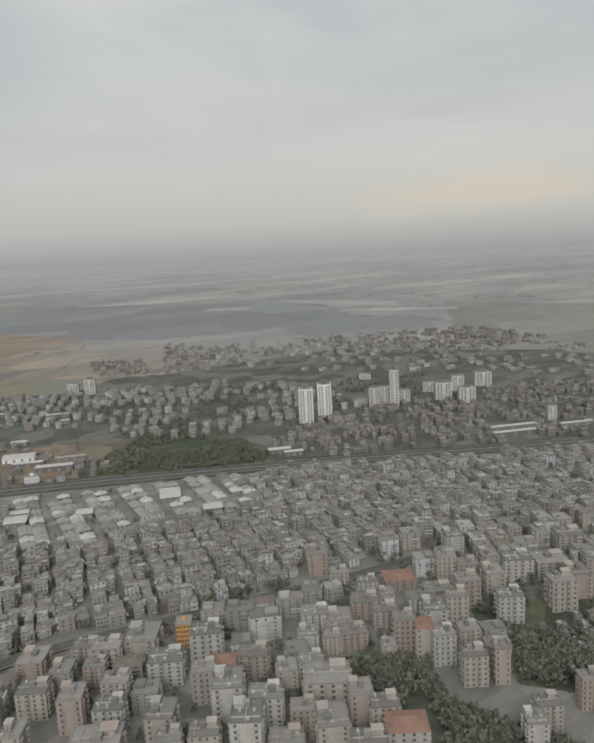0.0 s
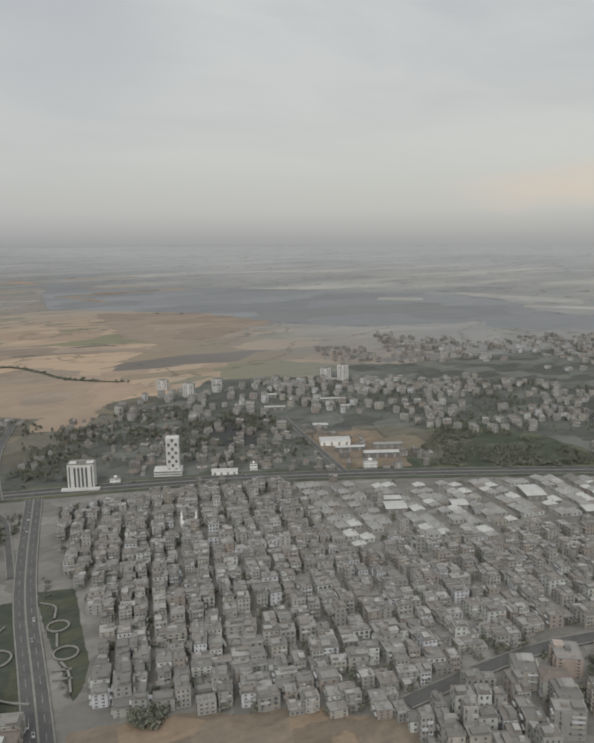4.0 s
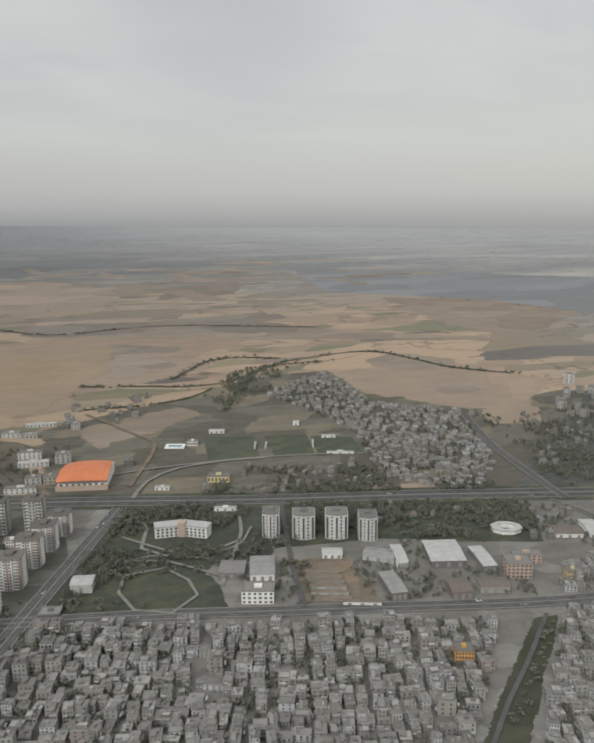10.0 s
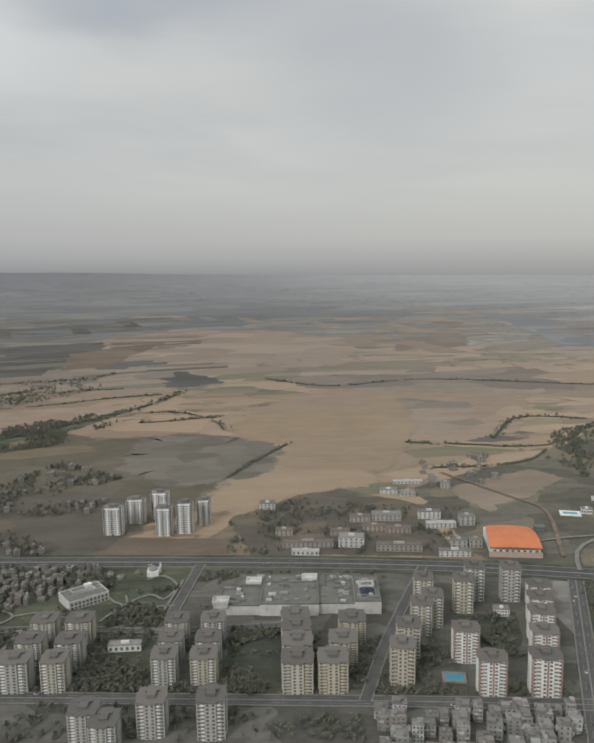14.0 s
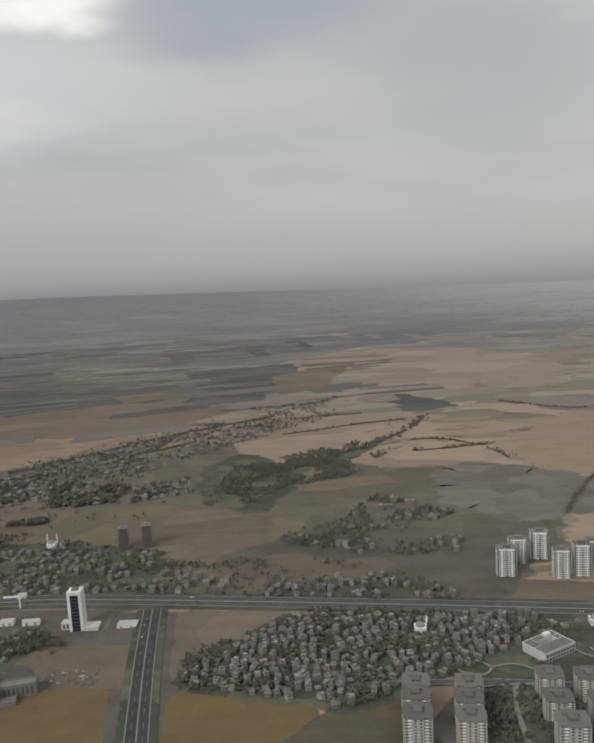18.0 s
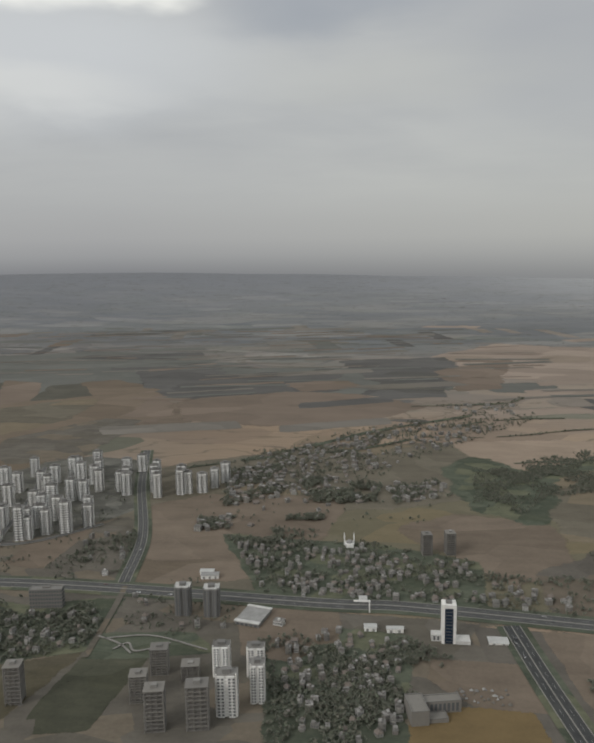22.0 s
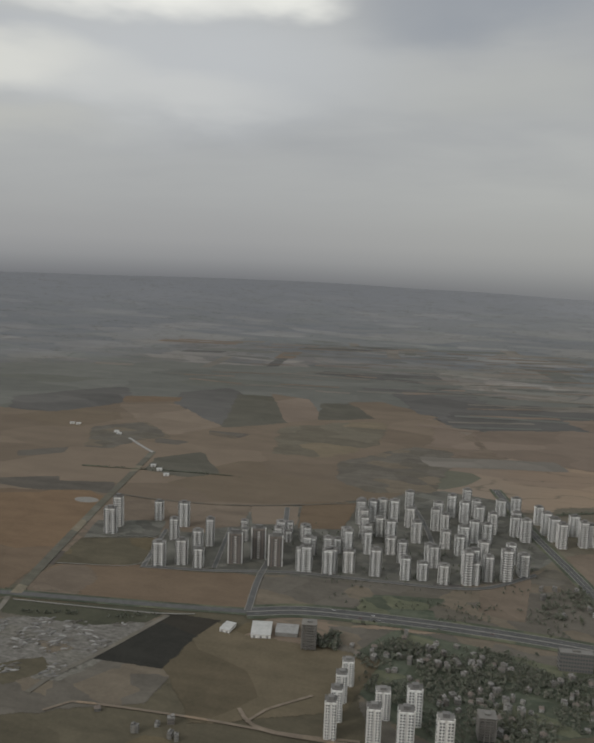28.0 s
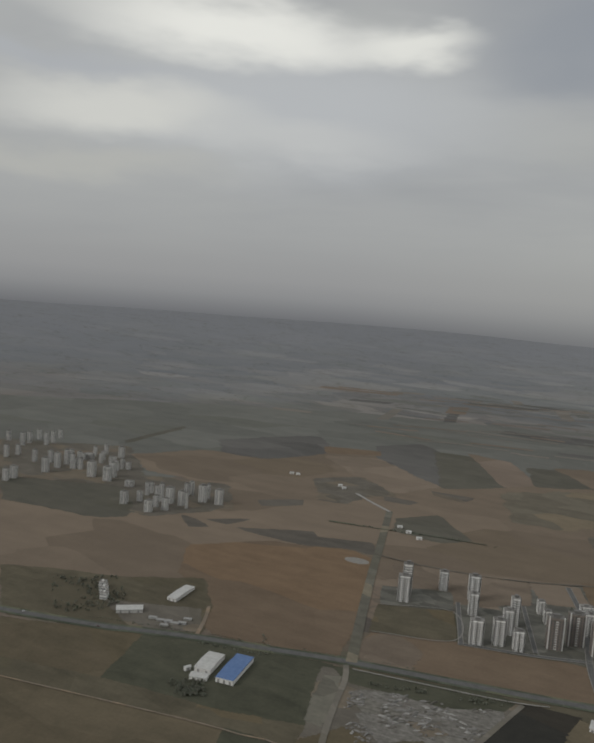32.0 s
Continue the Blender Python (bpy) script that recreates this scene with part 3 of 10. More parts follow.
def smooth_line(points, step=8.0):
    pts = [Vector(p) for p in points]
    pts = [pts[0] * 2 - pts[1]] + pts + [pts[-1] * 2 - pts[-2]]
    out = []
    for i in range(1, len(pts) - 2):
        p0, p1, p2, p3 = pts[i - 1 : i + 3]
        n = max(1, int((p2 - p1).length / step))
        for k in range(n):
            t = k / n
            out.append(0.5 * ((2 * p1) + (p2 - p0) * t + (2 * p0 - 5 * p1 + 4 * p2 - p3) * t * t + (3 * p1 - p0 - 3 * p2 + p3) * t ** 3))
    out.append(pts[-2])
    return out


def ribbon(line, offset, width, z, shape, mark=0, thick=0.0):
    """A strip along a line, offset to its left."""
    left, right = [], []
    for i, p in enumerate(line):
        d = (line[min(i + 1, len(line) - 1)] - line[max(i - 1, 0)]).normalized()
        n = Vector((-d.y, d.x))
        left.append(p + n * (offset + width / 2))
        right.append(p + n * (offset - width / 2))
    k = len(line)
    verts = [(p.x, p.y, z) for p in left] + [(p.x, p.y, z) for p in right]
    faces = [(i, k + i, k + i + 1, i + 1) for i in range(k - 1)]
    if thick:
        verts += [(p.x, p.y, z - thick) for p in left] + [(p.x, p.y, z - thick) for p in right]
        faces += [(2 * k + i, i, i + 1, 2 * k + i + 1) for i in range(k - 1)] + [(k + i, 3 * k + i, 3 * k + i + 1, k + i + 1) for i in range(k - 1)]
    shape.add(verts, faces, mark)


def road(name, points, width, mat, label, median=0.0, lines=True, kerb=True, verge=0.0):
    LIFT[0] += 0.006
    if verge:
        s = Shape()
        ribbon(smooth_line(points), 0, width + 2 * verge, LIFT[0] + 0.03, s)
        tagged(new("verge", s.mesh("verge", SCRUB)), "dull green-brown verge along the road", "verge", kind="structure")
    z = LIFT[0] + 0.1
    line = smooth_line(points)
    s = Shape()
    ribbon(line, 0, width, z, s)
    ob = tagged(new(name, s.mesh(name, mat)), label, "road", kind="structure")
    if kerb:
        for side in (-1, 1):
            k = Shape()
            ribbon(line, side * (width / 2 + 0.22), 0.45, z + 0.08, k, thick=0.2)
            part("kerb", k, KERB, ob)
    if median:
        k = Shape()
        ribbon(line, 0, median, z + 0.08, k, thick=0.1)
        part("median", k, KERB, ob)
    if lines:
        k = Shape()
        for side in (-1, 1):
            off = side * (median / 2 + (width / 2 - median / 2) / 2)
            for i in range(0, len(line) - 1):
                ribbon([line[i], line[i].lerp(line[i + 1], 0.45)], off, 0.14, z + 0.02, k)
        part("lane_marking", k, PAINT, ob)
    return ob


# ---- ground ----
# The plain lies flat round the town; its rim is raised all round to fit the camera's horizon, higher in the west
g_shape = Shape()
rings, spokes = [0, 60, 150, 300, 600, 1000, 1600, 2300, 2600, 2900, 3200, 3500, 3800, 4100, 4300, 4500, 4800], 144
CENTRE = Vector((-480.0, 220.0))


def horizon_rim(yaw):
    """Height of the raised rim, fitted to the camera's eye height towards a yaw in degrees, left of +y."""
    return float(np.interp(yaw, (-60, -39, -25, -15, -5, 2, 8, 14, 22, 40), (14, 17, 27, 37, 50, 66, 84, 98, 110, 114)))


for r in rings:
    for k in range(spokes):
        a = 2 * math.pi * k / spokes
        yaw = (math.degrees(a) - 90 + 180) % 360 - 180
        f = min(1.0, max(0.0, (r - 2300) / 2000.0))
        rise = horizon_rim(yaw) * f * f * (3 - 2 * f)
        rise += f * 9.0 * noise.noise((math.cos(a) * 7, math.sin(a) * 7, r * 0.002))
        g_shape.verts.append((CENTRE.x + r * math.cos(a), CENTRE.y + r * math.sin(a), rise))
for i in range(len(rings) - 1):
    for k in range(spokes):
        k2 = (k + 1) % spokes
        g_shape.faces.append((i * spokes + k, (i + 1) * spokes + k, (i + 1) * spokes + k2, i * spokes + k2) if i else (k, spokes + k, spokes + k2))
        g_shape.marks.append(0)
ground = tagged(new("ground", g_shape.mesh("ground", FARM)), "dry tan and brown farmland plain, paled by painted haze towards the horizon", "ground", kind="structure")

ground.data.polygons.foreach_set("use_smooth", [True] * len(ground.data.polygons))

# Fields and open land, far ones first
patch("south_base", [(-1296.3, 448.8), (-975.2, 527.2), (-937.8, 407.9), (-1154.0, 336.4)], OLIVE, "olive-brown open land south of the highway", wobble=3)
patch("west_base", [(-1438.6, 450.1), (-1053.3, 567.2), (-1051.5, 440.2), (-1277.2, 311.4)], OLIVE, "olive-brown farmland south of the highway", wobble=3)
patch("village_common", [(-274.9, 499.8), (-277.2, 613.2), (-240.6, 634.7), (-174.0, 666.0), (-122.2, 705.8), (-60.4, 711.9), (-12.7, 563.1), (71.8, 585.8), (115.1, 549.9), (-9.1, 411.8)], COMMON, "grey-green common land round the village", wobble=4)
patch("suburb_common", [(-63.4, 428.1), (13.0, 506.8), (144.8, 612.1), (341.6, 511.8), (139.2, 338.9), (-12.6, 399.2)], SUBURB, "grey-green suburban land behind the highway", wobble=4)
patch("dull_land", [(-820.2, 578.6), (-934.9, 780.8), (-764.5, 882.6), (-621.9, 909.8), (-578.7, 816.3), (-474.4, 781.5), (-383.9, 770.5), (-465.2, 549.7)], PASTURE, "dull olive-brown open land between villages", wobble=6)
patch("outskirts", [(-653.4, 550.8), (-837.3, 573.2), (-920.4, 569.8), (-1006.1, 555.4), (-949.7, 439.1), (-714.1, 411.0), (-652.6, 412.7)], GREYLAND, "dusty grey outskirts south of the highway", wobble=2)
patch("outskirts_north", [(-846.8, 580.2), (-845.1, 654.3), (-813.5, 756.3), (-691.6, 963.5), (-748.0, 788.4), (-713.7, 574.3)], PASTURE, "dull olive-brown land north of the highway", wobble=4)
patch("suburb_ground", [(107.8, 380.4), (162.7, 552.2), (295.9, 583.4), (499.1, 558.0), (630.3, 344.2), (361.0, 196.1), (250.5, 265.5), (164.9, 319.7)], SUBURB, "grey suburban land with scattered buildings", wobble=4)
patch("dark_heath", [(227.4, 576.1), (282.4, 602.5), (410.1, 497.6), (480.0, 414.9), (439.6, 380.3), (332.7, 489.8), (241.8, 527.5)], SUBURB, "dark strip of heath beyond the suburb", wobble=6)
patch("scrub_hollow", [(133.6, 357.1), (166.1, 376.0), (215.9, 412.3), (233.0, 356.8), (230.0, 315.4), (214.4, 294.7)], SCRUB, "dark green scrub in a hollow", wobble=3)
patch("dry_slope", [(134.7, 385.7), (157.7, 430.4), (184.5, 414.9), (193.8, 372.2), (161.6, 355.0)], COMMON, "dry olive-brown slope", wobble=2)
patch("stubble_field", [(-406.4, 603.3), (-357.3, 722.6), (-410.6, 765.8), (-397.4, 830.2), (-276.7, 969.6), (-68.0, 933.9), (-157.3, 759.4), (-272.6, 716.6), (-273.2, 675.1), (-330.8, 634.9), (-349.7, 607.2), (-380.4, 593.6)], STUBBLE, "large bright tan stubble field", wobble=6)
patch("stubble_field_east", [(-44.5, 631.3), (-48.0, 700.3), (13.0, 721.1), (81.9, 678.4), (81.2, 622.7), (25.9, 565.7), (-8.2, 583.6)], STUBBLE, "tan stubble field behind the village", wobble=6)
patch("terraced_field", [(-13.0, 536.1), (-2.4, 562.1), (31.6, 557.3), (12.6, 529.8)], STUBBLE, "small terraced tan field", wobble=2)
patch("dark_strip", [(-275.4, 1081.0), (-13.9, 1039.6), (-59.9, 949.7), (-261.0, 991.6)], FALLOW, "long dark ploughed strip", wobble=6)
patch("dark_strip_far", [(-286.8, 1075.6), (-30.6, 960.9), (176.0, 791.5), (41.2, 851.0), (-285.1, 995.0)], FALLOW, "long dark strip between tan fields", wobble=6)
patch("grey_common", [(-528.2, 681.9), (-478.3, 772.0), (-410.9, 762.8), (-362.0, 726.5), (-406.4, 615.8), (-434.4, 590.1), (-500.8, 579.4)], PASTURE, "grey-green common beside the stubble", wobble=3)
patch("reddish_yard", [(-386.6, 533.0), (-393.2, 581.2), (-332.0, 630.4), (-289.5, 585.3), (-293.4, 518.2)], GREYLAND, "bare brownish ground round low buildings", wobble=2)
patch("bare_strip", [(-476.4, 547.6), (-472.1, 566.9), (-402.4, 552.5), (-400.2, 535.2)], SOIL, "bare brown strip beside the highway", wobble=0.8)
patch("meadow", [(-576.3, 585.1), (-598.4, 659.2), (-527.6, 656.9), (-497.5, 572.1)], GREENFIELD, "dull green meadow", wobble=3)
patch("hill_pasture", [(-787.7, 622.8), (-786.5, 679.2), (-735.1, 703.3), (-637.4, 736.8), (-588.9, 699.4), (-593.8, 568.3), (-640.1, 567.3), (-706.1, 584.3)], GREENFIELD, "dull green and brown pasture", wobble=4)
patch("brown_pasture", [(-684.1, 679.3), (-648.5, 705.2), (-592.3, 689.8), (-593.2, 615.4), (-628.0, 604.2)], SOIL, "brown pasture on a low rise", wobble=4)
patch("wooded_gully", [(-643.7, 824.6), (-611.7, 861.6), (-578.4, 827.2), (-494.5, 900.6), (-519.8, 840.5), (-571.9, 789.2), (-592.2, 699.7), (-629.7, 724.7)], SCRUB, "dark wooded gully", wobble=5)
patch("tan_field", [(-624.3, 910.2), (-505.3, 922.8), (-505.9, 882.9), (-578.2, 831.9)], STUBBLE, "tan field above the gully", wobble=6)
patch("grey_heath", [(-534.9, 689.2), (-511.2, 786.0), (-383.9, 770.5), (-422.9, 664.7), (-500.1, 658.5)], PASTURE, "grey heath with farm buildings", wobble=5)
patch("brown_heath", [(-606.8, 612.9), (-554.5, 650.5), (-449.3, 633.6), (-463.4, 554.7), (-605.9, 565.2)], DARKSOIL, "dark brown open ground", wobble=4)
patch("tan_slope", [(-865.4, 715.7), (-827.8, 741.5), (-728.2, 737.9), (-749.1, 608.3), (-836.6, 585.7)], SOIL, "bare reddish-brown slope", wobble=3)
patch("dark_field_three", [(-1037.9, 1199.7), (-834.2, 1334.4), (-807.4, 1207.4), (-880.8, 1145.1), (-978.4, 1127.6)], DARKSOIL, "long dark field on the plain", wobble=6)
patch("estate_ground", [(-1094.1, 605.9), (-1147.7, 693.4), (-1053.2, 793.3), (-969.4, 848.7), (-904.8, 835.2), (-872.7, 718.9), (-907.7, 652.2), (-997.0, 622.0)], ESTATE, "paved ground of the white tower estate")
patch("waste_ground", [(-1067.3, 607.4), (-936.0, 634.2), (-879.8, 687.7), (-847.1, 585.9), (-922.8, 579.5), (-1060.0, 560.4)], GREYLAND, "grey waste ground before the towers", wobble=2)
patch("waste_meadow", [(-1001.0, 577.1), (-990.4, 604.5), (-949.9, 615.2), (-968.8, 579.0)], SCRUB, "dark green rough plot", wobble=1)
patch("brown_plot", [(-924.8, 641.2), (-896.8, 665.3), (-902.0, 603.0), (-926.4, 606.9)], SOIL, "brown bare plot", wobble=1)
patch("village_scrub", [(-992.7, 521.1), (-969.0, 563.2), (-884.9, 551.3), (-840.9, 565.2), (-838.6, 517.0), (-892.3, 489.7), (-919.1, 461.8), (-968.9, 486.1)], SCRUB, "dark green ground between village gardens", wobble=2)
patch("olive_meadow", [(-931.0, 465.6), (-911.1, 477.7), (-842.6, 510.0), (-855.0, 462.6), (-899.7, 451.5)], OLIVE, "olive meadow round a bare tower", wobble=2)
patch("dark_meadow", [(-837.0, 506.7), (-809.5, 509.8), (-815.6, 468.8), (-841.6, 462.3)], DARKGRASS, "dark olive meadow plot", wobble=0.8)
patch("bottom_meadow", [(-982.4, 396.1), (-1016.5, 446.0), (-955.0, 455.5), (-884.8, 455.2), (-851.1, 428.2)], OLIVE, "olive-brown meadow", wobble=1)
patch("triangle_park", [(-834.6, 507.6), (-838.1, 527.7), (-793.2, 532.5), (-779.7, 517.2)], SCRUB, "small park with angular paths", wobble=0.8)
patch("roadside_land", [(-655.4, 548.3), (-605.5, 545.4), (-603.0, 418.2), (-639.5, 419.1)], DARKSOIL, "dull bare roadside land", wobble=1)
patch("yellow_field_west", [(-720.2, 444.3), (-676.0, 480.3), (-643.9, 484.0), (-632.5, 418.9), (-709.1, 420.9)], YELLOWFIELD, "yellow-brown stubble field", wobble=1)
patch("yellow_field_east", [(-614.2, 474.6), (-564.5, 469.6), (-558.7, 454.9), (-577.7, 439.9), (-610.4, 418.4)], YELLOWFIELD, "yellow-brown stubble field", wobble=1)
patch("olive_slope", [(-558.7, 454.9), (-524.9, 468.1), (-538.4, 416.6), (-578.5, 430.5)], OLIVE, "olive ground beside the towers", wobble=0.8)
patch("brown_corner", [(-623.9, 546.5), (-571.4, 543.5), (-571.4, 516.4), (-608.7, 502.2), (-616.9, 488.0)], SOIL, "brown bare corner plot", wobble=1)
patch("brown_corner_west", [(-680.1, 503.6), (-677.1, 516.6), (-640.9, 516.5), (-637.6, 483.8), (-664.1, 486.6)], SOIL, "brown bare plot behind the glass tower", wobble=1)
patch("village_green", [(-762.1, 574.8), (-801.9, 660.3), (-703.3, 648.8), (-646.4, 626.8), (-648.7, 574.5), (-687.4, 569.6)], SCRUB, "dark green ground between village houses", wobble=2)
patch("village_ground", [(-615.9, 482.8), (-572.5, 537.3), (-467.8, 523.7), (-478.1, 496.8), (-545.8, 459.4)], SCRUB, "dark ground between crowded houses", wobble=2)
patch("garden_ground", [(-689.3, 536.3), (-727.9, 545.5), (-755.4, 526.8), (-742.1, 448.6), (-695.4, 449.7), (-693.5, 499.3)], SCRUB, "dark green gardens", wobble=2)
patch("red_yard", [(-771.9, 551.9), (-753.2, 564.6), (-724.4, 553.6), (-740.5, 512.6), (-764.3, 517.2)], SOIL, "reddish bare yard", wobble=1)

for n, (quad, mat) in enumerate((([(-250.4, 814.9), (-222.6, 836.1), (-184.6, 815.5), (-174.1, 785.5), (-218.7, 753.6), (-244.1, 776.0)], FALLOW), ([(-221.0, 858.0), (-161.3, 854.5), (-163.3, 836.7), (-217.2, 839.3)], FALLOW), ([(-353.6, 798.3), (-305.7, 816.5), (-330.7, 759.6), (-355.2, 681.2), (-400.0, 612.8), (-405.3, 622.7), (-373.7, 697.0)], FALLOW), ([(-222.7, 872.4), (-162.6, 862.7), (-158.7, 840.4), (-219.4, 850.9)], FALLOW), ([(-3.2, 744.0), (32.0, 760.7), (61.4, 722.0), (28.8, 694.0), (-4.7, 718.1)], FALLOW), ([(2.4, 639.8), (31.3, 640.1), (27.3, 617.9), (1.5, 614.2)], FALLOW), ([(-254.7, 611.6), (-226.6, 624.2), (-195.8, 638.1), (-188.4, 622.8), (-222.7, 594.8), (-249.5, 574.6)], FALLOW), ([(-1355.5, 1131.0), (-1344.4, 1215.1), (-1197.1, 1094.1), (-1265.3, 1047.5)], DARKSOIL), ([(-1072.3, 1275.1), (-970.6, 1421.3), (-809.2, 1380.0), (-829.8, 1207.4), (-943.6, 1252.1)], DARKSOIL), ([(-915.1, 1154.2), (-858.7, 1238.6), (-797.2, 1207.2), (-838.0, 1138.0)], SOIL), ([(-764.0, 1366.1), (-684.6, 1458.8), (-629.8, 1395.8), (-695.6, 1293.9)], DARKSOIL), ([(-1018.2, 1013.9), (-946.4, 1115.0), (-887.1, 1041.2), (-940.4, 969.1)], SOIL), ([(-1443.0, 1210.3), (-1356.4, 1235.2), (-1279.7, 1071.6), (-1346.7, 1072.2)], DARKSOIL), ([(-1227.4, 1346.5), (-1139.1, 1371.2), (-1101.9, 1192.2), (-1173.4, 1191.3)], DARKSOIL))):
    patch("field_plot", quad, mat, "odd plot of worked or bare land", wobble=4.0)

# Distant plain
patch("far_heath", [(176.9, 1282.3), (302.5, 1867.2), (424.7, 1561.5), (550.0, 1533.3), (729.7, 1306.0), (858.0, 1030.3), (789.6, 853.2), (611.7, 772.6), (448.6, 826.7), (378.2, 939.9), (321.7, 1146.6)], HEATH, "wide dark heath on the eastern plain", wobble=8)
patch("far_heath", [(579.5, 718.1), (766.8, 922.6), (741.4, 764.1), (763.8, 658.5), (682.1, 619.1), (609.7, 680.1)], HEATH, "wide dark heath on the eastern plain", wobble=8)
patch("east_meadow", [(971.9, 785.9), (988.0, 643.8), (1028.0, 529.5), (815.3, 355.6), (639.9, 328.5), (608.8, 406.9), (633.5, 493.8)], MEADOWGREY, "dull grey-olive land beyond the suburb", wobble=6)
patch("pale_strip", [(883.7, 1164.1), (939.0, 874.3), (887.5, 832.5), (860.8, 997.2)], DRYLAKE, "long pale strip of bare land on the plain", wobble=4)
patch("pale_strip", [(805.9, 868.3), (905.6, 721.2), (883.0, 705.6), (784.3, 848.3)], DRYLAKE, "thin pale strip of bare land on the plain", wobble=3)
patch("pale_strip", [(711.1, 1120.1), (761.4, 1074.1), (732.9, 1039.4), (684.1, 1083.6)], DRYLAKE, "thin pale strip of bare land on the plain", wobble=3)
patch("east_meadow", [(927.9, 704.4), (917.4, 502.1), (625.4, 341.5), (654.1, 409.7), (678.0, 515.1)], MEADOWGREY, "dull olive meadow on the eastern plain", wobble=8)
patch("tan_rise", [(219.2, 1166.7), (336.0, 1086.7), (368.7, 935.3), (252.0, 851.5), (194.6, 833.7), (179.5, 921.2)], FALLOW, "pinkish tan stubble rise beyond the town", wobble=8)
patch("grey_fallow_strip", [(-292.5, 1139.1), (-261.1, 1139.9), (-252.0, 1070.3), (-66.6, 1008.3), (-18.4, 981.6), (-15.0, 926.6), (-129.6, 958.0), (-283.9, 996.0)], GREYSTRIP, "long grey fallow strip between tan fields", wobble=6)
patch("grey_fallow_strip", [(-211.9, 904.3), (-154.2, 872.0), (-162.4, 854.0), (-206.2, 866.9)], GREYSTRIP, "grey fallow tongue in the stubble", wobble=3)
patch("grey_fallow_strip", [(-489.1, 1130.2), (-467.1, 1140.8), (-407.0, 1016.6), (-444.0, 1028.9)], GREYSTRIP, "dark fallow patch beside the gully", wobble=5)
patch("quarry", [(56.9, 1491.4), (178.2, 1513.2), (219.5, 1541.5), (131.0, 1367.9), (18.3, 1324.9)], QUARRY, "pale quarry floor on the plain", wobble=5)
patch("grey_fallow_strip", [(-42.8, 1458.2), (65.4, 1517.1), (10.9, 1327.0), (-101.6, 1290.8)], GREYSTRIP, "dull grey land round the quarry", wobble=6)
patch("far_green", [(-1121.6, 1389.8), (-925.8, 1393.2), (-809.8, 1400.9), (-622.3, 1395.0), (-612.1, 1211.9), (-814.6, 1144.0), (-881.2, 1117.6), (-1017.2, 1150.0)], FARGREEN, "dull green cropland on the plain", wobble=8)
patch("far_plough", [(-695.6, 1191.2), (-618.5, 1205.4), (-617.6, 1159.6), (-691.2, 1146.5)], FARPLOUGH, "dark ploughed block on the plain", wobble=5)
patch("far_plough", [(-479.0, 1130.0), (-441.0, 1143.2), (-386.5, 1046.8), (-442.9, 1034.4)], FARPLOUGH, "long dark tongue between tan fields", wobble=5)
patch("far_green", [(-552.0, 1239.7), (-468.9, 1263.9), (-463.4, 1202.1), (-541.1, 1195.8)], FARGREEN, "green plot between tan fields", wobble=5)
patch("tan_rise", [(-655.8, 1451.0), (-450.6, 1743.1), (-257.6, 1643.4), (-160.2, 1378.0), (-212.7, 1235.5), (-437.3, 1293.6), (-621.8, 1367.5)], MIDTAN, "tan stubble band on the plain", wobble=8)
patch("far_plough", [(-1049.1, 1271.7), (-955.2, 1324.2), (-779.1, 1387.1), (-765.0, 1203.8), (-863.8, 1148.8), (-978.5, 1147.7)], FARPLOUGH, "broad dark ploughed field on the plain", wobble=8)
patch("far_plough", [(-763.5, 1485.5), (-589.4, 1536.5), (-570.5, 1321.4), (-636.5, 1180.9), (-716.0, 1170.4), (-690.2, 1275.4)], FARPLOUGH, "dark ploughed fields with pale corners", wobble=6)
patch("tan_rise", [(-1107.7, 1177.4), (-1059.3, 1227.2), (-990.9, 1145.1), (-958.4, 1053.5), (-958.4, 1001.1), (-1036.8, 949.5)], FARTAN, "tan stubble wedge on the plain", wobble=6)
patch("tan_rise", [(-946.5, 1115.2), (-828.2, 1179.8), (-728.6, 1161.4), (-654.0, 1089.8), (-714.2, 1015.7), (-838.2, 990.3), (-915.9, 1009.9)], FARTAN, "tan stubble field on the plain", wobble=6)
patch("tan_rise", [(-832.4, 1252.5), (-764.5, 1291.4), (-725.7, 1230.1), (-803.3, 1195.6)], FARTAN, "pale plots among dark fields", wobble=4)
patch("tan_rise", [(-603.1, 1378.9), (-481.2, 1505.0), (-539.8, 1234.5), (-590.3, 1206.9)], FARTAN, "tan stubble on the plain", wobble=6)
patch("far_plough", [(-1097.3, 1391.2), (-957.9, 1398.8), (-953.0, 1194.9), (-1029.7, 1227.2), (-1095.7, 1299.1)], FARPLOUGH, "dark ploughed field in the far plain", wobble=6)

patch("golden_field", [(-383.3, 852.7), (-222.5, 886.8), (-237.9, 783.5), (-294.3, 669.5), (-312.0, 634.3), (-349.1, 631.2), (-386.7, 601.8), (-405.8, 605.3), (-373.0, 684.5), (-358.1, 734.4)], GOLD, "golden stubble field beyond the highway", wobble=6)
patch("grey_common", [(-455.7, 770.2), (-406.4, 772.2), (-366.6, 731.7), (-389.3, 669.6), (-431.0, 658.6), (-458.9, 698.0)], DUSTLAND, "grey dusty common", wobble=9)
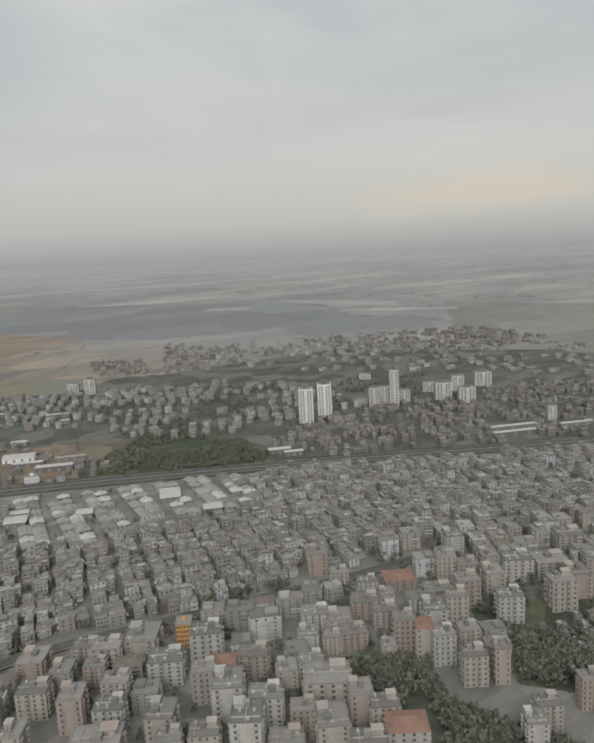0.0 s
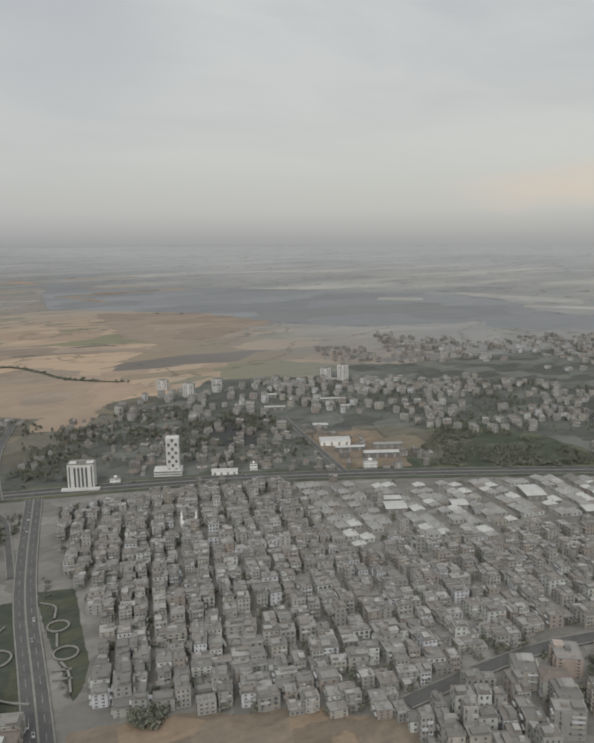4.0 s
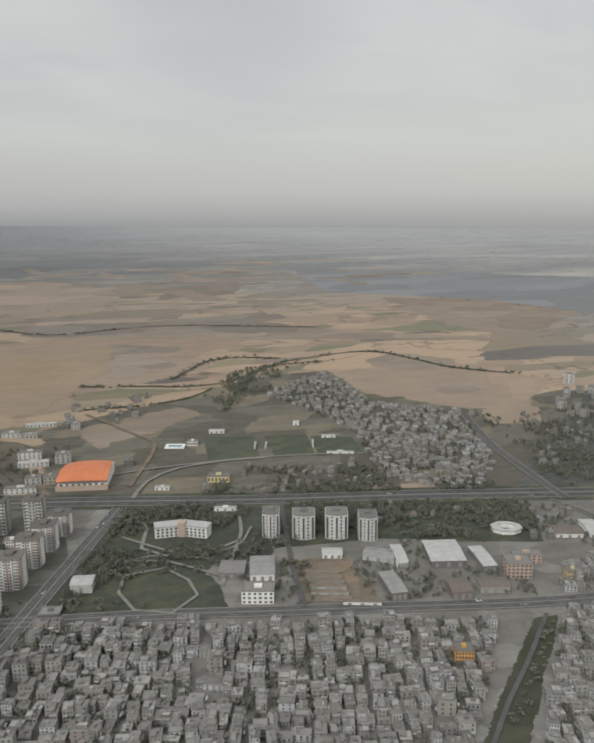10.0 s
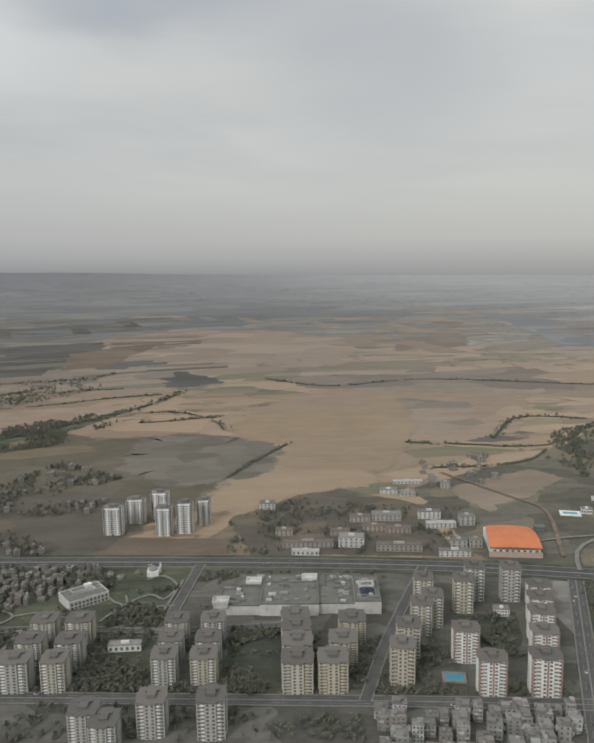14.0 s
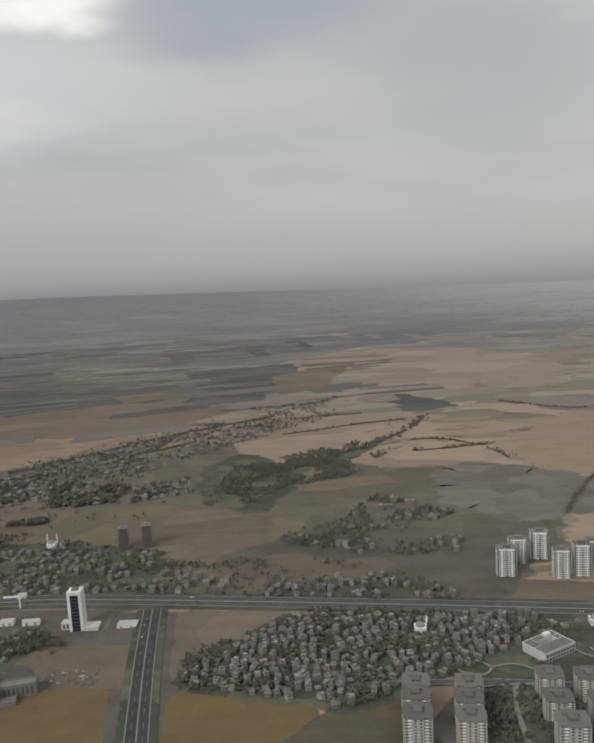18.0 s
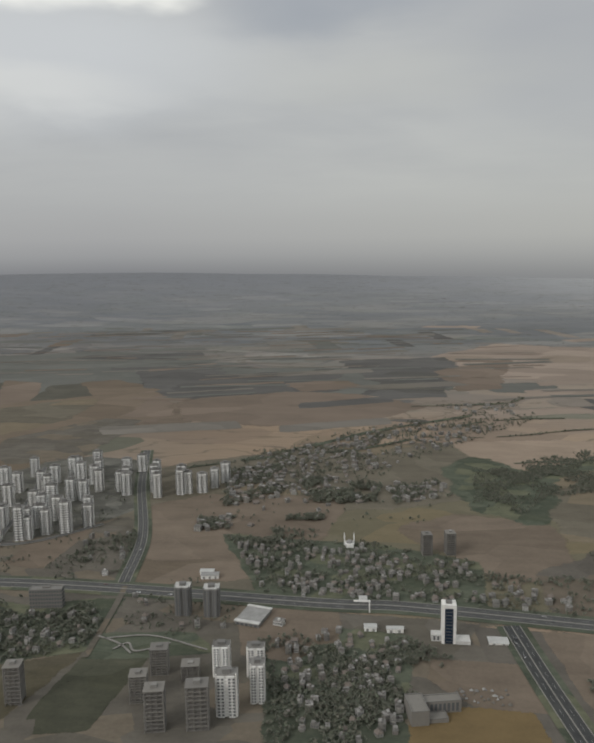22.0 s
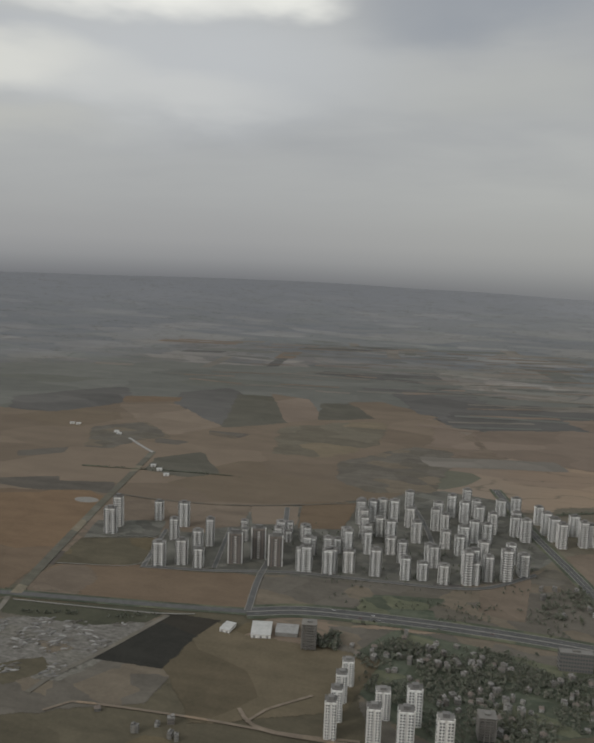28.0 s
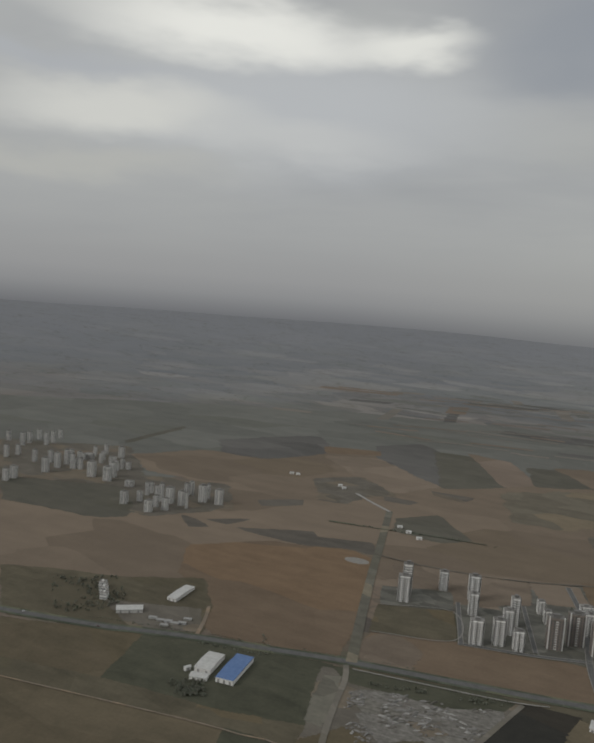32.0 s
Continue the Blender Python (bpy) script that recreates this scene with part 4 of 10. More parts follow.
patch("estate_verge", [(-478.7, 422.7), (-420.5, 411.9), (-364.5, 398.0), (-363.1, 384.9), (-473.5, 402.2)], OLIVE, "olive-brown rough ground before the avenue", wobble=1)
patch("red_yard", [(-748.3, 555.7), (-725.8, 559.3), (-723.5, 532.2), (-749.9, 527.4)], SOIL, "reddish bare works yard", wobble=1.5)
patch("green_plot", [(-998.0, 598.7), (-981.0, 605.6), (-980.3, 591.4), (-992.6, 585.7)], SCRUB, "dull green plot before the towers", wobble=0.8)
patch("green_plot", [(-978.7, 588.3), (-955.0, 596.2), (-952.4, 580.0), (-976.3, 577.4)], SCRUB, "dull green plot before the towers", wobble=0.8)
patch("green_plot", [(-840.0, 477.4), (-824.2, 505.7), (-813.3, 505.8), (-816.5, 457.5), (-834.7, 454.2)], DARKGRASS, "dark green field plot beside the lane", wobble=0.8)

patch("dark_lot", [(84.3, 495.9), (108.0, 488.1), (90.9, 433.1), (69.5, 445.1)], DARKASPHALT, "dark paved lot behind the highway", wobble=0.6)
patch("pale_yard", [(126.6, 438.8), (162.4, 417.8), (132.4, 344.5), (102.5, 364.6)], DIRT, "pale dusty factory yard", wobble=0.8)

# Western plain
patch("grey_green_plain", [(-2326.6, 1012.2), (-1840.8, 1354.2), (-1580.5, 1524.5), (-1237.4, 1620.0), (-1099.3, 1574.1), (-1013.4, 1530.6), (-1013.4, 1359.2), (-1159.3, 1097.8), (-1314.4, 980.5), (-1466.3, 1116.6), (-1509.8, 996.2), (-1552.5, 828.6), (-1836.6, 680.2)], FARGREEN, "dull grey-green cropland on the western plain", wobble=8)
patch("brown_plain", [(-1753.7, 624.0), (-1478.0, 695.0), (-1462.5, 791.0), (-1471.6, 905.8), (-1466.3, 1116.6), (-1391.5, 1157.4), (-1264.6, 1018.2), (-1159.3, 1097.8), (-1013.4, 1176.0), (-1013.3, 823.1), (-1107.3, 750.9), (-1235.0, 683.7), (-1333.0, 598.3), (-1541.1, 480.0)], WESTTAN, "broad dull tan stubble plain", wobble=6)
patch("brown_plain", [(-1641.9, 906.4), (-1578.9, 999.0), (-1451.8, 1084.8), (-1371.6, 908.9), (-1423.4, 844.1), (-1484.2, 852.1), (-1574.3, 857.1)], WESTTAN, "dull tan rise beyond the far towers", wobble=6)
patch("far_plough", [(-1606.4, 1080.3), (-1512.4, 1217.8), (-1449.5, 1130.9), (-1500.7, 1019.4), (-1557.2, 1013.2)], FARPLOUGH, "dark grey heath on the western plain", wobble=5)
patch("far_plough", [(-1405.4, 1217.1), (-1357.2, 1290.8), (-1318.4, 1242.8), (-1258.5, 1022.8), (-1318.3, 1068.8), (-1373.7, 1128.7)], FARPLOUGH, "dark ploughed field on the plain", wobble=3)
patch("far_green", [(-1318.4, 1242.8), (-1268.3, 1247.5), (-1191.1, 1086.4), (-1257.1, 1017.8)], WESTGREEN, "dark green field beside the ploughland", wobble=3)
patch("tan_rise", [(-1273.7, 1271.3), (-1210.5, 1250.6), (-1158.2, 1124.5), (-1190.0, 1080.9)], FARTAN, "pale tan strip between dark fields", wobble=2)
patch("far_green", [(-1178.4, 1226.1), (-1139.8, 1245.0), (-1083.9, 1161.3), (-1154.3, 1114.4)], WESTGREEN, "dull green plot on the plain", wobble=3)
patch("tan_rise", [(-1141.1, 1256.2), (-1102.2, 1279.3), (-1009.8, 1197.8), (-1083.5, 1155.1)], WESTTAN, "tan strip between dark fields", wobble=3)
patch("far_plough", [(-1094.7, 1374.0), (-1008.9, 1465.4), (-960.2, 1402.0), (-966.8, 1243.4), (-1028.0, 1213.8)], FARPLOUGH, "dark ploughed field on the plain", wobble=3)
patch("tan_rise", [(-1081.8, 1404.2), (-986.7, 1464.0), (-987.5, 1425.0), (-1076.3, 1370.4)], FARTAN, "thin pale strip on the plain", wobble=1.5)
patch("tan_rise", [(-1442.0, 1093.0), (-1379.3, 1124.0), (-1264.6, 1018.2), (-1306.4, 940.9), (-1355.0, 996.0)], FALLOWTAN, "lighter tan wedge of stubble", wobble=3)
patch("tan_rise", [(-1467.1, 1153.4), (-1392.0, 1179.9), (-1382.0, 1152.0), (-1448.2, 1113.9)], ORANGESOIL, "orange-brown strip on the plain", wobble=1.5)
patch("olive_plain", [(-1175.3, 1049.4), (-1078.3, 1121.5), (-1065.5, 1003.5), (-1104.6, 932.5), (-1153.5, 924.2)], PASTURE, "faintly green stretch of stubble", wobble=6)
patch("grey_scrub", [(-1078.5, 910.4), (-1013.3, 1005.9), (-976.9, 998.9), (-983.4, 841.9), (-1034.6, 823.7), (-1064.9, 849.6)], GREYLAND, "grey-green scrub behind the white estate", wobble=4)
patch("gully_ground", [(-1397.3, 953.9), (-1355.0, 996.0), (-1296.4, 937.5), (-1324.8, 911.3), (-1331.5, 871.4), (-1357.3, 867.3)], GREYLAND, "dull grey farm ground in a shallow gully", wobble=3)
patch("dark_plot", [(-1262.7, 990.1), (-1216.0, 991.2), (-1221.3, 966.1), (-1255.0, 973.4)], DARKSOIL, "small dark ploughed plot", wobble=1.5)
patch("dark_plot", [(-1301.9, 928.2), (-1265.6, 926.3), (-1270.8, 912.7), (-1296.0, 911.8)], DARKSOIL, "small dark ploughed plot", wobble=1.5)
patch("dark_plot", [(-1409.6, 819.8), (-1373.7, 850.6), (-1366.7, 832.0), (-1397.4, 803.3)], DARKSOIL, "small dark ploughed plot", wobble=1)
patch("dark_plot", [(-1381.3, 720.8), (-1319.8, 751.8), (-1311.6, 740.0), (-1263.2, 755.4), (-1252.4, 728.0), (-1293.3, 716.6), (-1341.2, 716.9)], DARKSOIL, "long dark ploughed strip beside the road", wobble=1.5)
patch("dark_plot", [(-1444.4, 722.1), (-1428.4, 717.9), (-1407.4, 706.7), (-1420.6, 697.7)], DARKSOIL, "small dark ploughed wedge", wobble=1)
patch("dark_plot", [(-1418.1, 725.0), (-1386.2, 750.8), (-1396.7, 724.8)], DARKSOIL, "small dark ploughed wedge", wobble=1)
patch("dark_wood_field", [(-1263.6, 847.7), (-1232.8, 886.3), (-1187.0, 823.1), (-1208.5, 801.8), (-1252.8, 807.8)], WESTGREEN, "dark scrub round a farm in the brown plain", wobble=2)
patch("far_town_ground", [(-1864.7, 837.7), (-1675.3, 938.2), (-1565.1, 818.9), (-1471.8, 847.7), (-1422.6, 774.4), (-1469.2, 705.0), (-1513.3, 710.1), (-1595.3, 768.1), (-1718.5, 714.9)], GREYLAND, "grey ground round the far towers", wobble=4)
patch("dark_green_field", [(-1675.8, 720.4), (-1586.0, 754.2), (-1551.3, 762.3), (-1504.2, 716.6), (-1488.6, 687.7), (-1507.6, 670.8), (-1610.7, 661.7)], WESTGREEN, "dark green field beside the far towers", wobble=3)
patch("dark_lane_strip", [(-1704.6, 974.3), (-1712.9, 1136.8), (-1704.3, 1126.9), (-1695.0, 964.5)], WESTGREEN, "dark hedge line over the plain", wobble=1)
patch("orange_field", [(-1288.7, 521.7), (-1313.7, 539.2), (-1333.3, 581.5), (-1362.7, 597.4), (-1389.4, 653.7), (-1334.7, 705.0), (-1269.2, 724.6), (-1245.6, 710.6), (-1217.2, 569.9), (-1210.7, 533.2), (-1248.0, 523.6)], ORANGESOIL, "large orange-brown ploughed field", wobble=2)
patch("farm_ground", [(-1479.2, 530.1), (-1393.1, 561.1), (-1342.6, 592.4), (-1312.9, 553.4), (-1297.3, 513.5), (-1334.4, 499.8), (-1413.8, 472.9)], OLIVE, "dark olive ground round the farm", wobble=1.5)
patch("farm_yard", [(-1373.4, 521.9), (-1316.3, 544.9), (-1300.2, 517.4), (-1336.3, 502.0)], GREYLAND, "grey beaten farmyard", wobble=1.5)
patch("west_brown_field", [(-1484.8, 441.8), (-1324.8, 492.9), (-1311.2, 437.6), (-1444.8, 414.7)], SOUTHBROWN, "brown field beside the highway", wobble=1)
patch("dark_green_field", [(-1322.8, 494.0), (-1264.3, 511.3), (-1209.7, 522.5), (-1205.2, 504.0), (-1193.5, 455.0), (-1243.8, 443.8), (-1311.2, 437.6)], DARKGRASS, "dark green field round the works", wobble=1)
patch("olive_field", [(-1442.0, 412.8), (-1311.2, 437.6), (-1243.8, 443.8), (-1193.5, 455.0), (-1188.1, 439.2), (-1198.2, 433.9), (-1258.8, 428.6), (-1420.9, 398.5)], OLIVE, "olive field south of the works", wobble=1)
patch("orange_corner", [(-1419.9, 397.9), (-1258.2, 427.9), (-1201.2, 434.5), (-1192.6, 411.9), (-1332.4, 338.6)], SOUTHBROWN, "brown field beyond a pale track", wobble=1)
patch("dark_plot", [(-1230.0, 432.5), (-1200.0, 434.2), (-1197.3, 413.4), (-1219.9, 401.5)], DARKGRASS, "dark green plot beside a track", wobble=1)
patch("tip_ground", [(-1209.6, 515.8), (-1194.3, 519.8), (-1167.4, 512.7), (-1139.4, 513.5), (-1110.3, 526.6), (-1100.6, 537.7), (-1105.6, 518.1), (-1114.5, 483.1), (-1076.9, 485.9), (-1076.1, 457.4), (-1148.8, 419.7), (-1177.4, 419.9), (-1192.0, 441.6), (-1193.9, 459.7)], GREYLAND, "grey ground of a rubble tip", wobble=2)
patch("dirt_bank", [(-1206.0, 508.7), (-1201.2, 511.4), (-1195.8, 485.3), (-1191.7, 460.9), (-1197.7, 462.7), (-1202.7, 487.3)], COMMON, "pale banks of dumped earth beside a track", wobble=1.5)
patch("tip_brown", [(-1192.0, 441.6), (-1179.0, 462.8), (-1152.3, 449.5), (-1148.8, 419.7), (-1178.3, 404.4), (-1192.3, 428.3)], SOUTHBROWN, "reddish earth beside the tip", wobble=2)
patch("tip_mound", [(-1186.6, 499.7), (-1165.9, 508.8), (-1158.5, 493.6), (-1175.1, 486.7)], TIP, "pale spread of tipped rubble and sand", wobble=2.0)
patch("tip_mound", [(-1167.8, 513.7), (-1152.3, 518.7), (-1130.1, 514.6), (-1144.0, 495.0), (-1162.4, 486.1)], TIP, "pale spread of tipped rubble and sand", wobble=2.0)
patch("tip_mound", [(-1133.5, 510.5), (-1111.5, 526.0), (-1114.1, 501.9), (-1123.5, 489.8), (-1133.5, 491.4)], TIP, "pale spread of tipped rubble and sand", wobble=2.0)
patch("tip_mound", [(-1176.1, 479.7), (-1156.8, 485.9), (-1139.4, 474.5), (-1158.9, 465.0)], TIP, "pale spread of tipped rubble and sand", wobble=2.0)
patch("tip_mound", [(-1139.4, 474.5), (-1125.6, 486.7), (-1113.9, 481.1), (-1122.7, 461.7), (-1133.9, 459.2)], TIP, "pale spread of tipped rubble and sand", wobble=2.0)
patch("tip_hollow", [(-1156.6, 459.6), (-1140.9, 471.7), (-1132.8, 466.4), (-1145.1, 449.9)], OLIVE, "dark overgrown hollow in the tip", wobble=1.5)
patch("verge_green", [(-1207.4, 521.1), (-1173.1, 527.1), (-1129.7, 537.3), (-1105.2, 539.9), (-1110.4, 527.1), (-1139.4, 513.5), (-1167.4, 512.7), (-1190.4, 511.0)], DARKGRASS, "dark green roadside verge", wobble=1)
patch("black_field", [(-1100.6, 537.7), (-1070.8, 541.5), (-1073.1, 506.1), (-1077.4, 486.5), (-1114.5, 483.1), (-1105.6, 518.1)], DARKFIELD, "almost black freshly ploughed field", wobble=0.6)
patch("south_brown_field", [(-1070.2, 537.3), (-1051.8, 528.9), (-1013.3, 530.0), (-977.1, 529.0), (-985.0, 483.0), (-1046.4, 451.6), (-1075.8, 486.5)], SOUTHBROWN, "olive-brown field south of the highway", wobble=1.5)
patch("soil_block", [(-1201.5, 577.4), (-1149.2, 595.4), (-1120.6, 596.0), (-1085.5, 604.6), (-1070.1, 605.9), (-1062.0, 559.0), (-1104.8, 551.1), (-1191.0, 533.1), (-1202.2, 554.5)], ORANGESOIL, "orange-brown strip beside the highway", wobble=0.8)
patch("soil_edge", [(-1200.3, 559.4), (-1191.0, 581.0), (-1168.9, 565.9), (-1168.6, 538.9), (-1190.9, 534.5)], SOIL, "duller corner of the orange field", wobble=3)
patch("olive_block", [(-1212.4, 626.7), (-1163.2, 644.1), (-1151.7, 598.1), (-1203.7, 580.4)], OLIVE, "olive field beside the towers", wobble=0.6)
patch("brown_plain", [(-1225.9, 716.1), (-1125.2, 739.8), (-1116.5, 692.1), (-1163.6, 658.2), (-1202.6, 661.7)], SOIL, "brown field behind the towers", wobble=2)
patch("plot_ground", [(-1220.5, 662.2), (-1173.4, 679.6), (-1164.2, 647.5), (-1211.5, 629.2)], ESTATE, "grey paved plot of two towers", wobble=0.6)
patch("plot_ground", [(-1163.6, 658.2), (-1118.8, 669.7), (-1103.2, 609.9), (-1146.7, 594.4)], ESTATE, "grey paved plot between towers", wobble=0.6)
patch("plot_ground", [(-1113.9, 677.8), (-1063.8, 692.5), (-1052.4, 623.5), (-1098.8, 607.7)], ESTATE, "grey paved plot of the brown towers", wobble=0.6)
patch("plot_ground", [(-1119.4, 740.8), (-1084.3, 752.5), (-1074.4, 712.1), (-1105.5, 702.0)], FALLOWTAN, "bare building plot with pale edges", wobble=0.8)
patch("orange_plot", [(-1079.9, 765.4), (-1039.0, 780.7), (-1038.8, 714.6), (-1068.4, 705.1)], ORANGESOIL, "orange-brown plot beside the estate", wobble=1)

# Narrow field strips in different states, scattered over the plain
strips = random.Random(91)
for _ in range(110):
    x, y = strips.uniform(-1750, 500), strips.uniform(900, 2150)
    if (x < -1000 and y < 1350) or math.hypot(x + 480, y - 220) > 2150 or (x > 0 and y < 0.9 * x + 1100):
        continue
    long, wide, turn = strips.uniform(70, 190), strips.uniform(14, 42), radians(strips.choice((8, 14, 20, -6, 100)) + strips.uniform(-4, 4))
    ca, sa, lean = math.cos(turn), math.sin(turn), strips.uniform(-14, 14)
    quad = [(x + u * ca - v * sa, y + u * sa + v * ca) for u, v in ((-long / 2, -wide / 2), (long / 2, -wide / 2), (long / 2 + lean, wide / 2), (-long / 2 + lean, wide / 2))]
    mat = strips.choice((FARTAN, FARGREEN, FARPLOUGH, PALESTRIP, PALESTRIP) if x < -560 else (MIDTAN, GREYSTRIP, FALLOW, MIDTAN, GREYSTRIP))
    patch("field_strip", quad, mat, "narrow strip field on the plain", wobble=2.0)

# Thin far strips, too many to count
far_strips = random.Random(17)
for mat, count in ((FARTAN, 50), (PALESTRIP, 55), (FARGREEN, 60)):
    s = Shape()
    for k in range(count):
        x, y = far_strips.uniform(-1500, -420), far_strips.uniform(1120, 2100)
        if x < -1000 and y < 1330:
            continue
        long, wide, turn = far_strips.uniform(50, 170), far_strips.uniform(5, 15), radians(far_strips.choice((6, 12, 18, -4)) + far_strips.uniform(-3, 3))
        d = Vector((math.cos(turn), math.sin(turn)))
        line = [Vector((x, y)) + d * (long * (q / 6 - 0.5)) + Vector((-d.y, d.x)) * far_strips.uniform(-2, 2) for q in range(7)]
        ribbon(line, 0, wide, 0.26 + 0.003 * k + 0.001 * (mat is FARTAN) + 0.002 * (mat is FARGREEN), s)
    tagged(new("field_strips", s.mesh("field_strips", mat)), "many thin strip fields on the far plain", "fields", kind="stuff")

# Town land
patch("town_ground", [(-272.6, 388.3), (-274.7, 493.1), (-87.6, 433.9), (-38.1, 414.8), (61.2, 380.4), (242.1, 266.2), (356.9, 193.8), (426.2, 163.3), (139.9, 50.1), (26.3, 156.0), (-70.8, 222.1), (-93.7, 220.0), (-270.8, 304.5)], TOWN, "grey dusty town ground between the houses")
patch("town_ground_estate", [(-272.6, 388.3), (-274.7, 493.1), (-396.5, 519.6), (-462.2, 528.7), (-530.0, 434.6), (-466.7, 375.4), (-270.8, 304.5)], ESTATE, "grey ground of the tower estate")
patch("bare_lot", [(-62.2, 215.9), (-42.3, 230.6), (4.4, 197.8), (6.9, 184.5), (-2.9, 173.5)], DIRT, "bare brown lot at the end of the streets", wobble=1)
patch("bare_lot_east", [(-66.2, 237.6), (-8.3, 212.9), (-28.0, 196.0), (-75.1, 219.5)], DIRT, "bare brown lot at the end of the streets", wobble=1)
patch("oval_green", [(-247.6, 545.1), (-243.5, 578.9), (-185.9, 596.9), (-139.1, 600.0), (-106.2, 581.9), (-95.9, 535.3), (-111.7, 504.1), (-140.0, 517.1), (-234.5, 527.2)], COMMON, "dark green oval sports park", wobble=1)
patch("red_clay_field", [(-143.0, 450.9), (-133.1, 464.1), (-102.7, 455.7), (-108.5, 440.2)], STUBBLE, "orange-tan field beside the highway", wobble=0.8)
for name, quad in (("pitch", [(-191.6, 571.3), (-163.3, 561.9), (-169.8, 525.4), (-197.9, 529.9)]), ("pitch", [(-157.2, 559.8), (-132.4, 553.5), (-140.3, 519.7), (-162.3, 523.7)]), ("pitch", [(-131.4, 551.2), (-109.2, 539.8), (-114.8, 510.3), (-139.0, 518.4)])):
    patch("sports_pitch", quad, PITCH, "green turf sports pitch")
patch("wood_park", [(-271.7, 424.5), (-249.6, 479.7), (-188.0, 459.7), (-201.1, 408.1), (-222.3, 416.7), (-243.4, 416.6)], GRASS, "dark green park round the campus", wobble=1)
patch("wood_park_east", [(-186.0, 459.0), (-74.7, 422.0), (-93.4, 386.1), (-132.6, 402.1), (-153.7, 411.8), (-194.4, 416.6)], GRASS, "dark green tree park beside the highway", wobble=1)
patch("dark_ground", [(-257.1, 410.6), (-242.0, 413.7), (-226.5, 400.6), (-224.4, 377.6), (-244.7, 382.5), (-255.4, 394.4)], GRASS, "dark green sports ground", wobble=1)
patch("sand_yard", [(-190.7, 401.5), (-174.3, 398.3), (-174.4, 366.0), (-198.6, 373.1)], DIRT, "sandy yard with long sheds", wobble=0.8)
patch("park_lawn", [(-75.7, 316.1), (-66.5, 314.6), (-74.3, 256.3), (-89.7, 259.8), (-100.8, 268.9)], GRASS, "dark green park lawn", wobble=0.6)
patch("park_lawn_east", [(-57.3, 317.1), (-47.4, 313.9), (-55.7, 267.5), (-62.2, 252.4), (-60.7, 272.6)], GRASS, "green park strip with paths", wobble=0.4)
for quad in ([(-398.9, 459.1), (-379.1, 457.0), (-388.1, 416.7), (-408.6, 418.5)], [(-453.4, 459.9), (-432.0, 457.2), (-433.6, 422.0), (-452.0, 424.5)], [(-499.2, 461.0), (-487.9, 466.9), (-487.5, 430.8), (-499.6, 432.3)], [(-313.8, 454.7), (-289.5, 453.9), (-297.7, 430.6), (-311.4, 429.9)]):
    patch("estate_lawn", quad, GRASS, "dark green lawn between tower blocks", wobble=0.5)
patch("estate_park", [(-451.6, 463.0), (-447.1, 500.0), (-422.3, 499.9), (-428.1, 460.7)], SCRUB, "small dark park with paths", wobble=0.8)
patch("town_park", [(-505.2, 471.0), (-500.0, 487.2), (-478.4, 496.9), (-458.7, 522.4), (-418.9, 518.9), (-416.7, 506.1), (-429.2, 464.2), (-458.1, 471.1)], SCRUB, "dark green park with winding pale paths", wobble=0.6)
patch("estate_lawn", [(-499.2, 466.5), (-486.3, 466.0), (-490.0, 429.2), (-498.6, 431.3)], GRASS, "dark green garden between tower blocks", wobble=0.4)
patch("estate_lawn", [(-452.3, 461.8), (-432.0, 445.9), (-435.0, 421.0), (-453.9, 424.0)], GRASS, "dark green garden between tower blocks", wobble=0.4)
patch("estate_lawn", [(-400.5, 455.0), (-382.5, 451.9), (-389.9, 414.0), (-407.0, 416.8)], GRASS, "dark green garden between tower blocks", wobble=0.4)
patch("green_wedge", [(-284.3, 389.8), (-249.0, 468.0), (-192.9, 461.2), (-242.5, 382.7)], GRASS, "dark green grounds beside the boulevard", wobble=1)
patch("apartment_garden", [(172.7, 132.1), (201.7, 108.5), (157.7, 84.3), (149.2, 98.1), (161.8, 114.1)], SCRUB, "dark green gardens between apartment blocks", wobble=1)
patch("apartment_garden", [(117.5, 133.2), (132.8, 132.4), (134.3, 118.3), (127.2, 103.3), (135.9, 72.4), (109.7, 97.1)], SCRUB, "dark green gardens between apartment blocks", wobble=1)

patch("railway_cutting", [(-130.8, 335.7), (-124.9, 336.6), (-158.3, 302.3), (-175.8, 284.2), (-182.3, 286.6), (-164.9, 304.8)], DARKGRASS, "dark green railway cutting between the houses", wobble=0.8)

# Roads
HIGHWAY = [(361.0, 196.1), (216.0, 294.1), (62.0, 382.4), (-86.9, 436.4), (-192.9, 467.4), (-309.5, 504.1), (-463.4, 534.4), (-672.0, 566.7), (-732.9, 569.3), (-895.1, 580.6), (-1013.4, 573.0), (-1059.5, 557.6)]
ROADS = []


def way_of(name, points, width, mat, label, median=0.0, lines=True, kerb=True, verge=0.0):
    ROADS.append((smooth_line(points, 4.0), width, LIFT[0] + 0.106))
    return road(name, points, width, mat, label, median, lines, kerb, verge)


